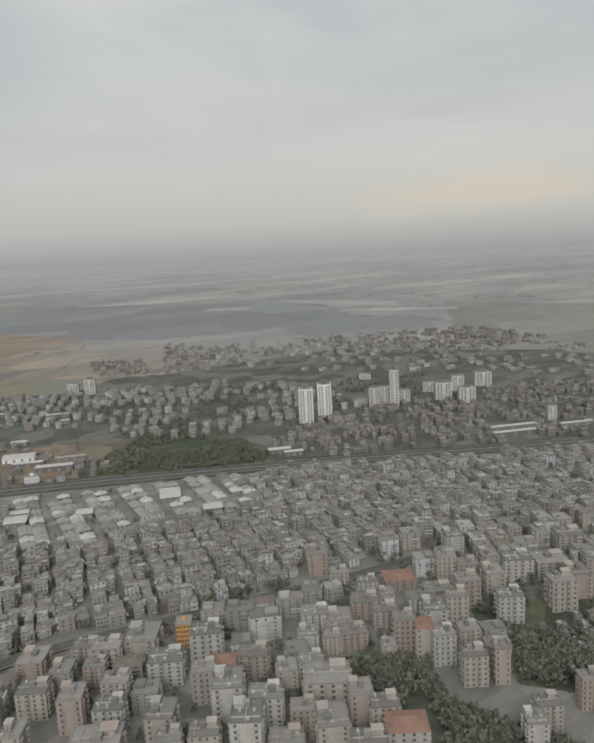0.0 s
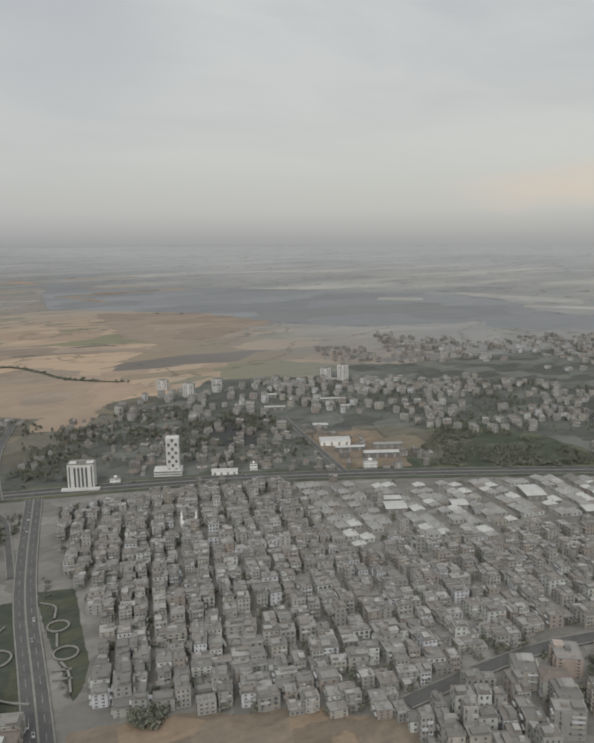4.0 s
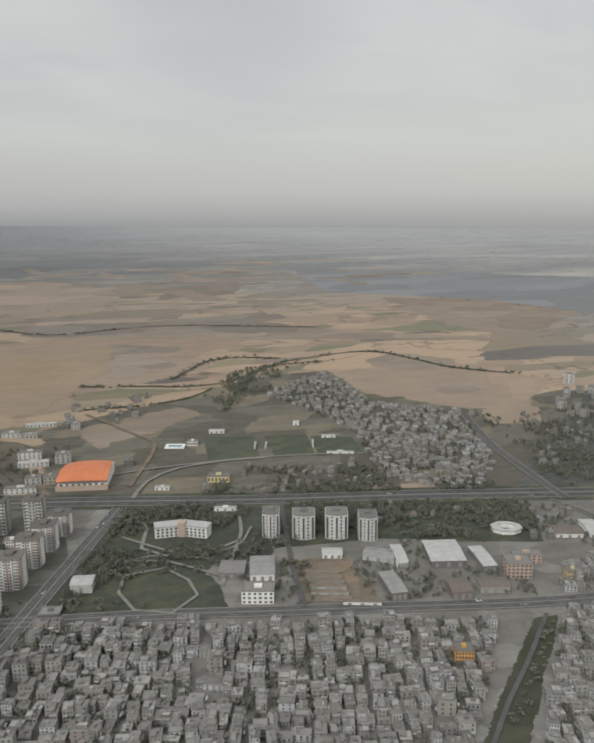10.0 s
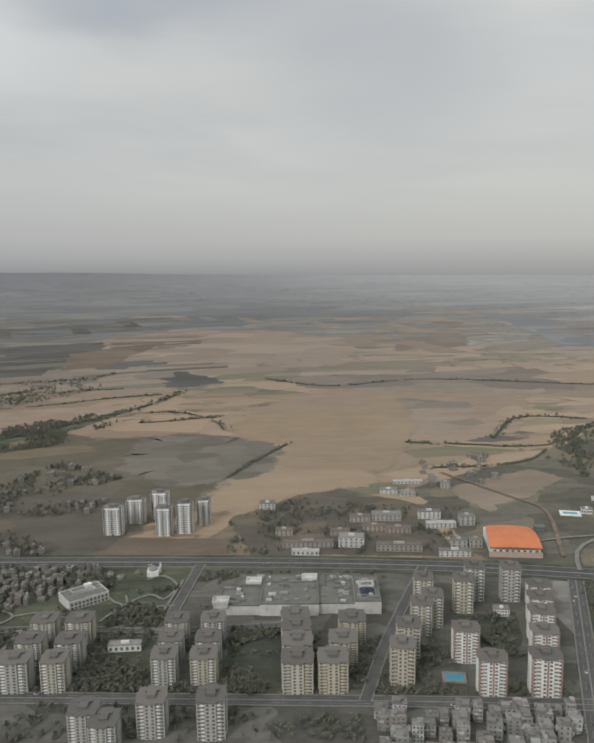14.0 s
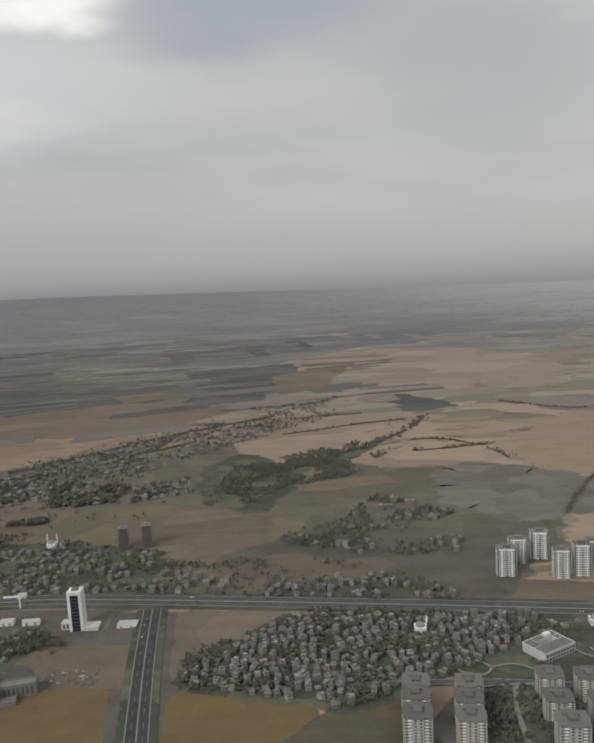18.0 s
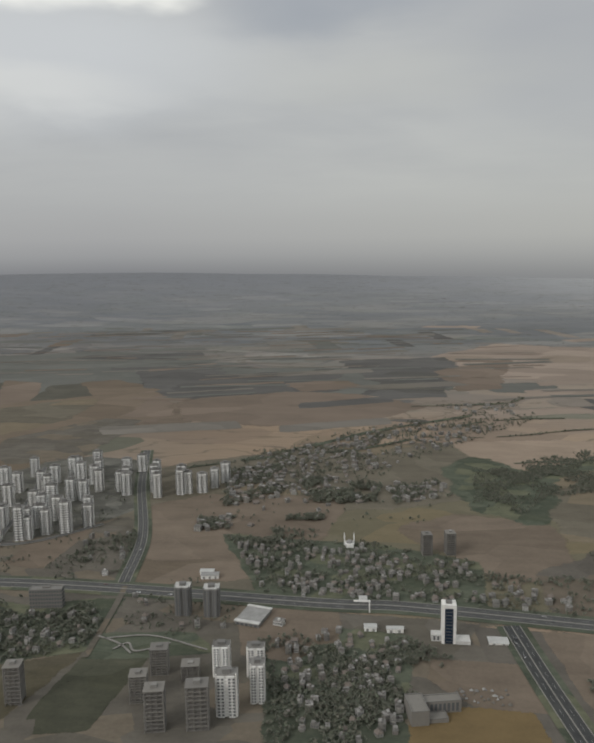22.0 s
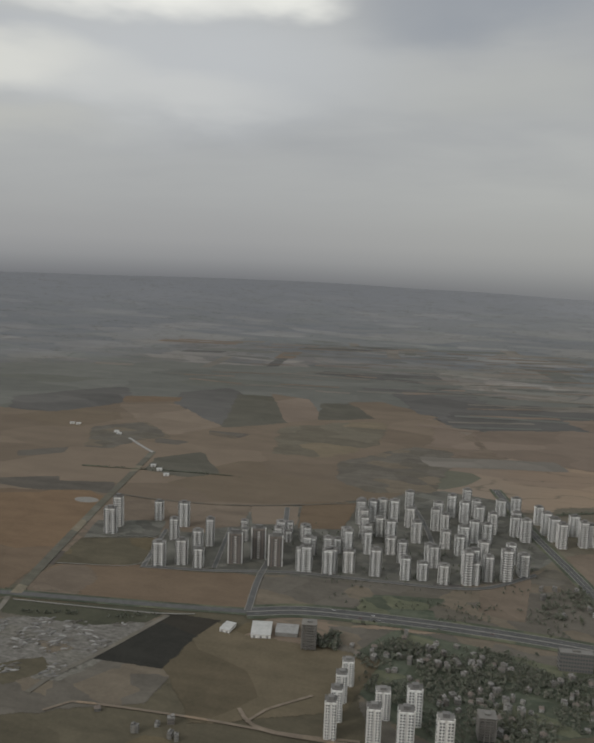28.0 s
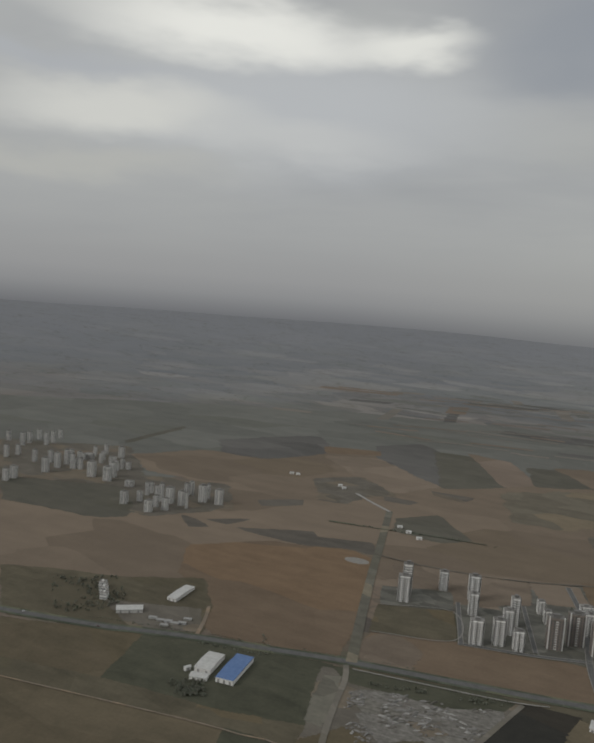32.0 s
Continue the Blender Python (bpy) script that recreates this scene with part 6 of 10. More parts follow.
shell_tower = Kind(lambda: tower_frame("building_shell", "unfinished grey concrete tower frame", "concrete shells"), 8, 8, 15)
dark_tower = Kind(lambda: tower_white("tower_block", "dark grey tower with a white roof beside the highway", GREYWALL, GREYWALL, "dark twin towers", cap=OFFWHITE), 9, 9, 16)


def back(p, t_turn, depth):
    """The middle of a block whose front foot is at p, seen along the turn."""
    return (p[0] - math.sin(radians(t_turn)) * depth, p[1] + math.cos(radians(t_turn)) * depth)


# White twin towers and their far neighbours
for p, h in (((287.1, 347.2), 21.7), ((304.4, 349.1), 21.6)):
    striped_tower.at(back(p, -40, 4), h, 9, 9, -40)
for p, h, w in (((356.4, 336.9), 24.9, 6), ((348.9, 348.8), 12.3, 7), ((358.5, 348.2), 11.7, 7), ((371.0, 341.6), 8.1, 8), ((391.7, 324.2), 12.1, 11), ((394.5, 306.1), 10.5, 11), ((446.8, 332.0), 10.5, 12), ((422.4, 336.2), 10.6, 9), ((406.4, 349.5), 7.1, 9), ((236.8, 557.5), 12.5, 9), ((411.0, 420.7), 4.7, 9), ((387.4, 237.5), 8.8, 5), ((99.8, 607.1), 7.6, 8), ((107.1, 572.0), 10.2, 8), ((227.3, 568.5), 9.1, 9), ((134.8, 581.6), 8.7, 8)):
    far_tower.at(p, h, w, w * 0.8, -40)

# Bow-fronted blocks
for p, h, w in (((-194.6, 425.0), 11.5, 7), ((-182.5, 418.9), 11.5, 9.3), ((-169.8, 414.5), 11.7, 9.3), ((-158.4, 408.7), 11.1, 7.6)):
    round_tower.at(back(p, -20, 5), h * 0.88, w, 8, -20)

# Terracotta and white estate
for p, h, w in (((-321.1, 420.9), 15.8, 9), ((-319.8, 400.4), 16.3, 9), ((-302.9, 397.0), 17.9, 9.5), ((-294.6, 414.9), 15.8, 9), ((-288.4, 429.8), 15.2, 9), ((-282.9, 442.4), 14.1, 9), ((-277.1, 455.6), 12.2, 9)):
    red_tower.at(back(p, -14, 5), h * 0.8, w, 9, -14)
for p, h in (((-309.1, 456.3), 16.7), ((-300.8, 465.7), 17.5), ((-286.4, 462.7), 17.5), ((-324.8, 447.1), 15.3), ((-323.0, 465.0), 13.8), ((-330.9, 442.0), 15.0)):
    pale_tower.at(back(p, -14, 5), h * 0.82, 7.6, 9, -14)
for p, h in (((-347.1, 410.6), 17.1), ((-341.0, 425.0), 16.4)):
    cream_tower.at(back(p, -14, 5), h * 0.8, 8, 9, -14)

# Cream and pale estate
for p, h, w in (((-382.1, 412.3), 13.9, 10), ((-380.5, 424.7), 13.1, 10), ((-379.4, 435.7), 12.5, 10), ((-378.5, 445.8), 11.7, 10), ((-370.4, 410.9), 13.9, 9.5), ((-364.0, 425.7), 11.8, 9.5), ((-357.7, 440.9), 11.0, 9.5)):
    cream_tower.at(back(p, -8, 5), h * 0.8, w, 11, -8)
for p, h, w in (((-525.3, 435.4), 14.4, 9.5), ((-523.9, 449.2), 12.3, 9.5), ((-522.2, 460.1), 10.3, 9.5), ((-507.8, 432.6), 14.3, 9.3), ((-505.6, 445.6), 12.2, 9.3), ((-503.1, 456.8), 11.2, 9.3), ((-475.9, 427.1), 14.3, 10), ((-474.6, 444.3), 11.3, 9.3), ((-472.6, 459.8), 10.8, 9), ((-462.6, 425.2), 14.4, 8), ((-460.2, 440.3), 12.4, 9), ((-459.1, 456.5), 11.8, 9.5), ((-426.2, 422.9), 13.8, 8.2), ((-424.4, 437.3), 11.5, 8.2), ((-422.7, 452.2), 10.5, 8.2), ((-412.9, 420.7), 13.7, 8.6), ((-411.2, 434.5), 11.8, 8.6), ((-409.1, 449.1), 11.5, 8.6), ((-428.8, 396.5), 14.9, 8.4), ((-410.8, 392.8), 16.2, 8.4), ((-448.9, 396.6), 12.8, 8.4), ((-442.3, 390.5), 12.2, 8)):
    pale_tower.at(back(p, -6, 5), h * 0.76, w, 10, -6)

# White towers north of the highway
for p, h, w in (((-458.9, 568.7), 14.5, 10), ((-448.4, 584.3), 13.2, 10), ((-435.5, 588.8), 14.7, 9.5), ((-432.3, 563.2), 14.4, 8.5), ((-421.5, 564.9), 16.0, 8.5), ((-411.5, 576.4), 13.3, 7)):
    white_tower.at(back(p, -8, 4), h, w, 7, -8)

# Dark twins, striped towers and concrete shells
for p, h in (((-802.2, 549.1), 13.4), ((-787.2, 549.0), 13.2)):
    dark_tower.at(back(p, 6, 4.5), h, 9, 9, 6)
for p, h, w in (((-770.8, 496.3), 14.1, 7.6), ((-762.8, 468.9), 17.6, 8.8), ((-755.9, 497.9), 13.2, 8), ((-752.0, 478.8), 16.6, 6.2)):
    striped_tower.at(back(p, 6, 3.5), h, w, 7, 6)
for p, h, w in (((-798.3, 495.3), 12.0, 8), ((-800.9, 474.3), 11.9, 7.4), ((-788.6, 456.8), 17.1, 8), ((-772.3, 459.3), 18.1, 9), ((-783.7, 492.5), 6.6, 8), ((-919.0, 477.1), 11.6, 8), ((-851.7, 468.3), 17.0, 7), ((-672.9, 635.8), 13.2, 6), ((-658.7, 637.3), 13.8, 6), ((-1013.4, 526.2), 14.8, 8)):
    shell_tower.at(back(p, 10, 4), h, w, 7, 10)

# Towers south of the highway in the west
for p, h, w in (((-984.8, 456.7), 17.6, 6.5), ((-985.2, 470.2), 15.3, 6.5), ((-986.2, 485.1), 14.2, 6.5), ((-986.1, 499.8), 12.8, 7), ((-966.2, 459.6), 16.5, 7.5), ((-965.3, 478.3), 13.6, 8), ((-952.4, 460.3), 17.7, 8.4), ((-950.9, 478.0), 17.8, 8), ((-935.7, 458.7), 18.5, 8.4), ((-951.2, 433.7), 14.4, 7)):
    striped_tower.at(back(p, 12, 3.5), h, w * 0.86, 6.2, 12)

# White estate beyond the highway
NORTH = ((-1071, 655, 17.1), (-1075, 674, 14.7), (-1045, 625, 16.0), (-1046, 643, 18.0), (-1027, 626, 17.3), (-1033, 650, 16.7), (-1057, 677, 13.3), (-1014, 633, 16.1), (-1021, 663, 18.8), (-996, 634, 19.3), (-1008, 670, 17.1), (-1016, 699, 17.7), (-1025, 731, 19.8), (-1006, 708, 15.6), (-992, 675, 13.2), (-976, 635, 15.9), (-1017, 740, 18.4), (-1000, 745, 18.9), (-965, 638, 12.6), (-977, 705, 17.2))
MIDDLE = ((-964, 672, 13.1), (-951, 637, 13.5), (-986, 737, 16.6), (-966, 737, 18.4), (-955, 701, 14.0), (-936, 641, 24.0), (-932, 643, 15.8), (-942, 703, 19.1), (-956, 775, 19.5), (-945, 765, 17.9), (-923, 652, 18.1), (-935, 721, 17.8), (-926, 723, 15.9), (-936, 781, 15.4), (-911, 656, 22.8), (-908, 688, 14.9), (-900, 668, 16.4), (-916, 794, 13.9), (-905, 746, 16.8), (-897, 737, 18.4))
EAST = ((-886, 782, 16.0), (-881, 759, 18.9), (-876, 746, 19.3), (-871, 733, 20.0), (-860, 764, 17.4), (-855, 741, 20.9), (-850, 744, 18.3), (-839, 747, 16.0), (-832, 760, 16.3), (-826, 774, 17.4))
INFILL = ((-1028, 750, 15), (-1020, 720, 16), (-1010, 747, 18), (-992, 780, 17), (-966, 762, 16), (-956, 785, 17), (-945, 802, 18), (-933, 763, 16), (-922, 745, 18), (-904, 799, 16), (-904, 757, 17), (-1012, 689, 15), (-996, 700, 17), (-982, 663, 16), (-960, 662, 16), (-958, 731, 17), (-944, 691, 15), (-933, 664, 17), (-937, 654, 18), (-927, 679, 18))
for n, (x, y, h) in enumerate(NORTH + MIDDLE + EAST + INFILL):
    white_tower.at(back((x, y), 12, 4), h * 0.92, 6.6 + (n * 7 % 5) * 0.4, 6.8, 12 + (n * 5 % 7) - 3)
for p, h, w in (((-1198.7, 640.1), 19.3, 9.5), ((-1200.6, 655.1), 23.2, 7.2), ((-1177.9, 679.2), 14.9, 6.7), ((-1153.5, 672.9), 18.7, 8.7), ((-1148.5, 645.0), 15.7, 6.9), ((-1137.6, 598.0), 16.3, 8.8), ((-1124.4, 605.7), 17.0, 8.2), ((-1121.5, 625.9), 16.9, 7.2), ((-1119.4, 643.3), 19.8, 6.0), ((-1111.6, 605.1), 12.9, 6.9), ((-1105.0, 677.0), 9.5, 5.3), ((-1098.9, 661.0), 9.2, 5.1), ((-1072.2, 690.5), 8.0, 5.3), ((-1067.9, 671.8), 7.8, 5.5), ((-1041.6, 625.1), 16.9, 8.3), ((-1025.2, 628.4), 16.2, 8.5), ((-1051.8, 664.9), 15.2, 6.0), ((-1045.4, 654.7), 11.5, 6.5), ((-1027.3, 688.2), 9.9, 7.5), ((-1028.9, 664.3), 10.2, 6.5)):
    white_tower.at(back(p, 16, 4), h, w, 7, 16)
for p, h, w in (((-1090.9, 620.2), 19.0, 13.3), ((-1078.7, 633.8), 19.3, 13.5), ((-1063.6, 625.5), 18.8, 13.1)):
    brown_tower.at(back(p, 16, 4), h, w, 8, 16)
for p, h, w in (((-1665.9, 806.9), 17.2, 5.6), ((-1684.1, 835.5), 10.7, 5.8), ((-1645.0, 795.4), 12.3, 5.5), ((-1637.7, 798.1), 12.9, 5.0), ((-1605.5, 779.5), 16.8, 9.1), ((-1580.8, 776.4), 15.5, 8.9), ((-1587.0, 793.6), 16.4, 8.0), ((-1640.1, 878.4), 14.0, 7.2), ((-1665.2, 847.4), 7.1, 10.6), ((-1639.7, 837.6), 11.7, 4.6), ((-1670.6, 864.3), 12.1, 4.2), ((-1668.9, 884.1), 12.4, 4.9), ((-1626.9, 847.8), 8.8, 4.6), ((-1601.5, 820.3), 11.3, 4.4), ((-1602.7, 831.6), 12.0, 4.5), ((-1595.6, 834.1), 8.6, 5.6), ((-1667.6, 838.6), 7.7, 4.7), ((-1634.9, 851.3), 7.1, 4.7), ((-1662.9, 787.5), 16.8, 6.6), ((-1685.5, 800.9), 14.3, 5.6), ((-1657.5, 762.1), 16.3, 7.5), ((-1648.8, 853.8), 10.7, 4.7), ((-1511.1, 715.8), 12.5, 7.6), ((-1547.4, 772.8), 6.3, 9.3), ((-1503.7, 731.8), 10.3, 5.8), ((-1476.0, 708.0), 11.3, 7.8), ((-1511.6, 755.3), 13.6, 4.0), ((-1513.6, 765.6), 11.3, 5.0), ((-1479.6, 725.6), 11.5, 5.6), ((-1500.1, 756.7), 11.6, 4.0), ((-1487.0, 745.9), 18.3, 4.8), ((-1466.5, 722.6), 11.9, 6.5), ((-1477.0, 746.5), 15.8, 8.2), ((-1462.7, 746.0), 14.6, 6.7), ((-1452.9, 740.3), 16.4, 2.8), ((-1478.0, 779.7), 13.8, 5.0), ((-1476.9, 787.6), 14.0, 5.1), ((-1452.3, 770.7), 17.5, 8.8), ((-1454.8, 784.8), 15.3, 4.5), ((-1435.0, 774.2), 15.0, 8.3), ((-1744.0, 788.3), 14.7, 5.2), ((-1663.0, 720.0), 13.1, 7.2), ((-1661.7, 707.4), 12.9, 6.1), ((-1780.3, 851.7), 15.8, 5.6), ((-1784.9, 869.0), 14.8, 5.7), ((-1792.1, 894.0), 13.2, 5.2), ((-1759.5, 872.8), 16.0, 5.1), ((-1763.8, 890.7), 15.0, 5.1), ((-1779.5, 921.7), 11.4, 5.3), ((-1743.7, 807.1), 11.9, 5.3), ((-1674.9, 818.6), 11.7, 5.8), ((-1646.5, 794.7), 17.0, 5.0), ((-1656.5, 818.5), 14.5, 5.2), ((-1702.6, 792.4), 14.4, 5.1), ((-1814.8, 861.0), 12.9, 5.8), ((-1765.2, 786.2), 14.8, 5.8), ((-1693.9, 706.4), 13.1, 6.2)):
    far_tower.at(back(p, 20, 4), h, w, w * 0.8, 20)


# ---- landmarks ----
claim(*(-245.7, 398.6), 11)
claim(*(-235.7, 393.3), 11)
def mid(*pts):
    return (sum(p[0] for p in pts) / len(pts), sum(p[1] for p in pts) / len(pts))


def shed(name, label, p, w, d, h, turn, roof, wall=None, rise=0.8, doors=2):
    """Long low hall with a shallow gable roof, eaves and doors."""
    t = thing(name, label, "shed", m=place(p[0], p[1], turn))
    s = Shape()
    s.box(-w / 2, -d / 2, 0, w / 2, d / 2, h)
    part("body", s, wall or WALL, t)
    s = Shape()
    e, y = 0.25, d / 2 + 0.25
    x = w / 2 + e
    s.add([(-x, -y, h), (x, -y, h), (x, y, h), (-x, y, h), (-x, 0, h + rise), (x, 0, h + rise)], [(0, 1, 5, 4), (2, 3, 4, 5), (1, 2, 5), (3, 0, 4), (3, 2, 1, 0)])
    part("roof", s, roof, t)
    for k in range(doors):
        s = Shape()
        u = -w / 2 + w * (k + 0.5) / doors
        s.box(u - 0.6, -d / 2 - 0.06, 0, u + 0.6, -d / 2 + 0.05, h * 0.7)
        part("door", s, GREYMETAL, t)
    claim(p[0], p[1], max(w, d) * 0.45)
    if max(w, d) > 12:
        for u in (-0.35, 0.35):
            q = place(p[0], p[1], turn) @ Vector((w * u if w > d else 0, d * u if d >= w else 0, 0))
            claim(q.x, q.y, min(w, d) * 0.6)
    return t


def block(name, label, category, p, w, d, h, turn, wall, storeys=3, roof=None, cols=6):
    """Plain flat-roofed building with window rows, parapet and roof hut."""
    t = thing(name, label, category, m=place(p[0], p[1], turn))
    s = Shape()
    s.box(-w / 2, -d / 2, 0, w / 2, d / 2, h)
    part("body", s, wall, t)
    s = Shape()
    rim(s, w, d, h, 0.25, 0.4)
    s.box(-w / 2 + 0.25, -d / 2 + 0.25, h, w / 2 - 0.25, d / 2 - 0.25, h + 0.12)
    part("roof", s, roof or ROOF, t)
    s = Shape()
    s.box(-w * 0.12, -d * 0.12, h, w * 0.12, d * 0.12, h + 1.0)
    part("roof_hut", s, wall, t)
    marks = [(-0.5 + (k + 0.5) / cols) for k in range(cols)]
    s = Shape()
    for r in range(storeys):
        for side in (0, 1, 2, 3):
            pane_grid(s, w, d, r * h / storeys, (r + 1) * h / storeys, marks if side % 2 == 0 else marks[1::2], 1, side, min(0.9, w / cols * 0.6), h / storeys * 0.5)
    part("glazing", s, GLASS, t)
    claim(p[0], p[1], max(w, d) * 0.6)
    return t


def orange_hall(p, turn, w=17.0, d=13.0, h=4.2):
    t = thing("sports_hall", "sports hall with a bright orange arched roof", "sports hall", m=place(p[0], p[1], turn))
    s = Shape()
    s.box(-w / 2, -d / 2, 0, w / 2, d / 2, h)
    part("body", s, WHITE, t)
    s = Shape()
    s.box(-w / 2 - 0.9, -d / 2 - 0.9, 0, w / 2 + 0.9, -d / 2, h * 0.55)
    part("porch", s, PINK, t)
    s = Shape()
    pane_grid(s, w, d, 0.3, h, [(-0.42 + k * 0.12) for k in range(8)], 1, 0, 1.3, 1.3)
    part("glazing_strip", s, GLASS, t)
    s = Shape()
    n = 12
    x = w / 2 + 0.7
    def vault(u, v):
        half = x * (1 - 0.16 * v ** 3)
        bow = 0.5 * (1 - u * u)
        return (u * half, -d / 2 - 0.7 - bow + (d + 1.4 + 2 * bow) * v, h + 0.3 + 0.5 * (1 - u * u) + 1.9 * math.sin(math.pi * v))

    tops = [vault(-1 + 2 * i / n, k / n) for k in range(n + 1) for i in range(n + 1)]
    rows = n + 1
    s.add(tops, [(k * rows + i, k * rows + i + 1, (k + 1) * rows + i + 1, (k + 1) * rows + i) for k in range(n) for i in range(n)])
    edge = [i for i in range(n + 1)] + [k * rows + n for k in range(1, n + 1)] + [n * rows + i for i in range(n - 1, -1, -1)] + [k * rows for k in range(n - 1, 0, -1)]
    rim_top = [tops[i] for i in edge]
    m = len(rim_top)
    s.add(rim_top + [(a, b, c - 0.35) for a, b, c in rim_top], [(i, m + i, m + (i + 1) % m, (i + 1) % m) for i in range(m)])
    part("roof", s, ORANGE, t, "bright orange arched roof")
    s = Shape()
    front = [vault(-1 + 2 * i / n, 0.0) for i in range(n + 1)]
    s.add([(a, b + 0.25, c - 0.3) for a, b, c in front] + [(a, b + 0.25, h - 0.6) for a, b, c in front] + [(a, -d / 2 + 0.1, h - 0.6) for a, b, c in front], [(i + 1, i, n + 1 + i, n + 2 + i) for i in range(n)] + [(n + 2 + i, n + 1 + i, 2 * n + 2 + i, 2 * n + 3 + i) for i in range(n)])
    part("eaves_band", s, GREYWALL, t)
    for u in (-0.45, -0.15, 0.15, 0.45):
        s = Shape()
        s.box(u * w - 0.25, -d / 2 - 0.85, 0, u * w + 0.25, -d / 2 - 0.3, h)
        part("pier", s, PINK, t)
    claim(p[0], p[1], 14)


orange_hall(back((-264.0, 507.6), -12, 13), -14, 23.0, 27.0, 4.6)
block("gatehouse", "grey office with tall dark windows", "office", (-238.8, 536.1), 5, 3.5, 3, -14, GREYWALL, 2)

# Campus building folded in a shallow V with a white roof band
V = thing("campus_building", "folded white campus building with a sloping roof band", "school", m=place(*back((-229.0, 437.9), -20, 4), -20))
for side in (-1, 1):
    m = Matrix.Translation((side * 5.6, -1.2, 0)) @ Matrix.Rotation(radians(side * -14), 4, "Z")
    s = Shape()
    s.box(-5.8, -2.6, 0, 5.8, 2.6, 4.6, m=m)
    part("wing", s, WHITE, V)
    s = Shape()
    s.box(-6.0, -2.9, 4.6, 6.0, 2.9, 5.1, m=m, floor=True)
    part("roof", s, METAL, V)
    for r in range(3):
        s = Shape()
        for k in range(6):
            s.box(-5 + k * 1.8, -2.72, 0.6 + r * 1.35, -4 + k * 1.8, -2.5, 1.4 + r * 1.35, m=m, floor=True)
        part("glazing_strip", s, GLASS, V)
s = Shape()
s.box(-1.5, -3.6, 0, 1.5, 0.5, 6.2)
part("stair_tower", s, PINK, V)
claim(*back((-229.0, 437.9), -20, 4), 12)

# Ring-shaped pavilion
O = thing("pavilion", "low octagonal white pavilion round a court", "pavilion", m=place(*(-100.5, 398.2), -20))
for ring_r, z0, z1, mat, name in ((5.2, 0, 1.6, WHITE, "wall"), (5.6, 1.6, 2.1, METAL, "roof")):
    s = Shape()
    n = 8
    for r in (ring_r, ring_r * 0.6):
        for z in (z0, z1):
            s.verts += [(r * 1.2 * math.cos(math.pi / 4 * (k + 0.5)), r * 0.9 * math.sin(math.pi / 4 * (k + 0.5)), z) for k in range(n)]
    for k in range(n):
        j = (k + 1) % n
        s.faces += [(k, j, n + j, n + k), (n + k, n + j, 3 * n + j, 3 * n + k), (2 * n + j, 2 * n + k, 3 * n + k, 3 * n + j)]
        s.marks += [0] * 3
    part(name, s, mat, O)
claim(*(-100.5, 398.2), 7)

# White hotel with dark strips, and its podium
H1 = thing("hotel", "white hotel slab with tall dark window strips", "hotel", m=place(*back((-16.9, 413.2), -26, 4), -26))
hh = 12.4
s = Shape()
s.box(-6.2, -3.4, 0, 6.2, 3.4, hh)
part("body", s, OFFWHITE, H1)
for u in (-2.7, -0.9, 0.9, 2.7):
    s = Shape()
    s.box(u - 0.5, -3.48, 0.8, u + 0.5, -3.3, hh - 1.4, floor=True)
    part("window_strip", s, GLASS, H1)
for u in (-5.2, 5.2):
    s = Shape()
    s.box(u - 0.35, -3.46, 0.8, u + 0.35, -3.3, hh - 0.8, floor=True)
    part("window_strip", s, GLASS, H1)
s = Shape()
rim(s, 12.6, 7.0, hh, 0.3, 0.6)
s.box(-2, -1.5, hh, 2, 1.5, hh + 1.2)
part("roof", s, ROOF, H1)
s = Shape()
s.box(-9, -6.5, 0, 9, -3.5, 1.2)
part("podium", s, OFFWHITE, H1)
claim(*back((-16.9, 413.2), -26, 4), 11)
block("annex", "low white annex beside the hotel", "building", (0.4, 414.4), 5, 4, 2.6, -26, WHITE, 2)

# Slim chequered tower on a banded podium
hh = 19.6
T1 = thing("office_tower", "white office tower with chequered dark windows on a banded podium", "office tower", m=place(*back((28.1, 407.8), -26, 3), -26))
s = Shape()
s.box(-3.2, -3, 0, 3.2, 3, hh)
part("body", s, OFFWHITE, T1)
rows = 9
for r in range(rows):
    s = Shape()
    for c in range(3):
        if (r + c) % 2:
            s.box(-2.4 + c * 1.75, -3.07, hh * (r + 0.15) / rows, -1.1 + c * 1.75, -2.9, hh * (r + 0.85) / rows, floor=True)
    s.box(3.0, -2.2 + (r % 2), hh * (r + 0.15) / rows, 3.07, -0.6 + (r % 2), hh * (r + 0.8) / rows, floor=True)
    part("glazing_strip", s, GLASS, T1)
for r in range(3):
    s = Shape()
    s.box(-9.5, -5, r * 1.2 + 0.5, 4.5, 3.5, r * 1.2 + 1.1, floor=True)
    part("podium_band", s, OFFWHITE, T1)
    s = Shape()
    s.box(-9.2, -4.7, r * 1.2, 4.2, 3.3, r * 1.2 + 0.5)
    part("podium_glazing", s, GLASS, T1)
claim(*back((28.1, 407.8), -26, 3), 10)
shed("market_hall", "long white market hall with a flat canopy", (51.1, 395.9), 13, 4, 2.4, -28, METAL, WHITE, 0.5, 4)
block("domed_hall", "small white hall beside the highway", "hall", (67.2, 395.0), 4, 4, 3.2, -28, WHITE, 2)
block("grey_block", "grey office block behind the highway", "office", (118.7, 454.7), 6, 5, 4.5, -28, WALL, 3)
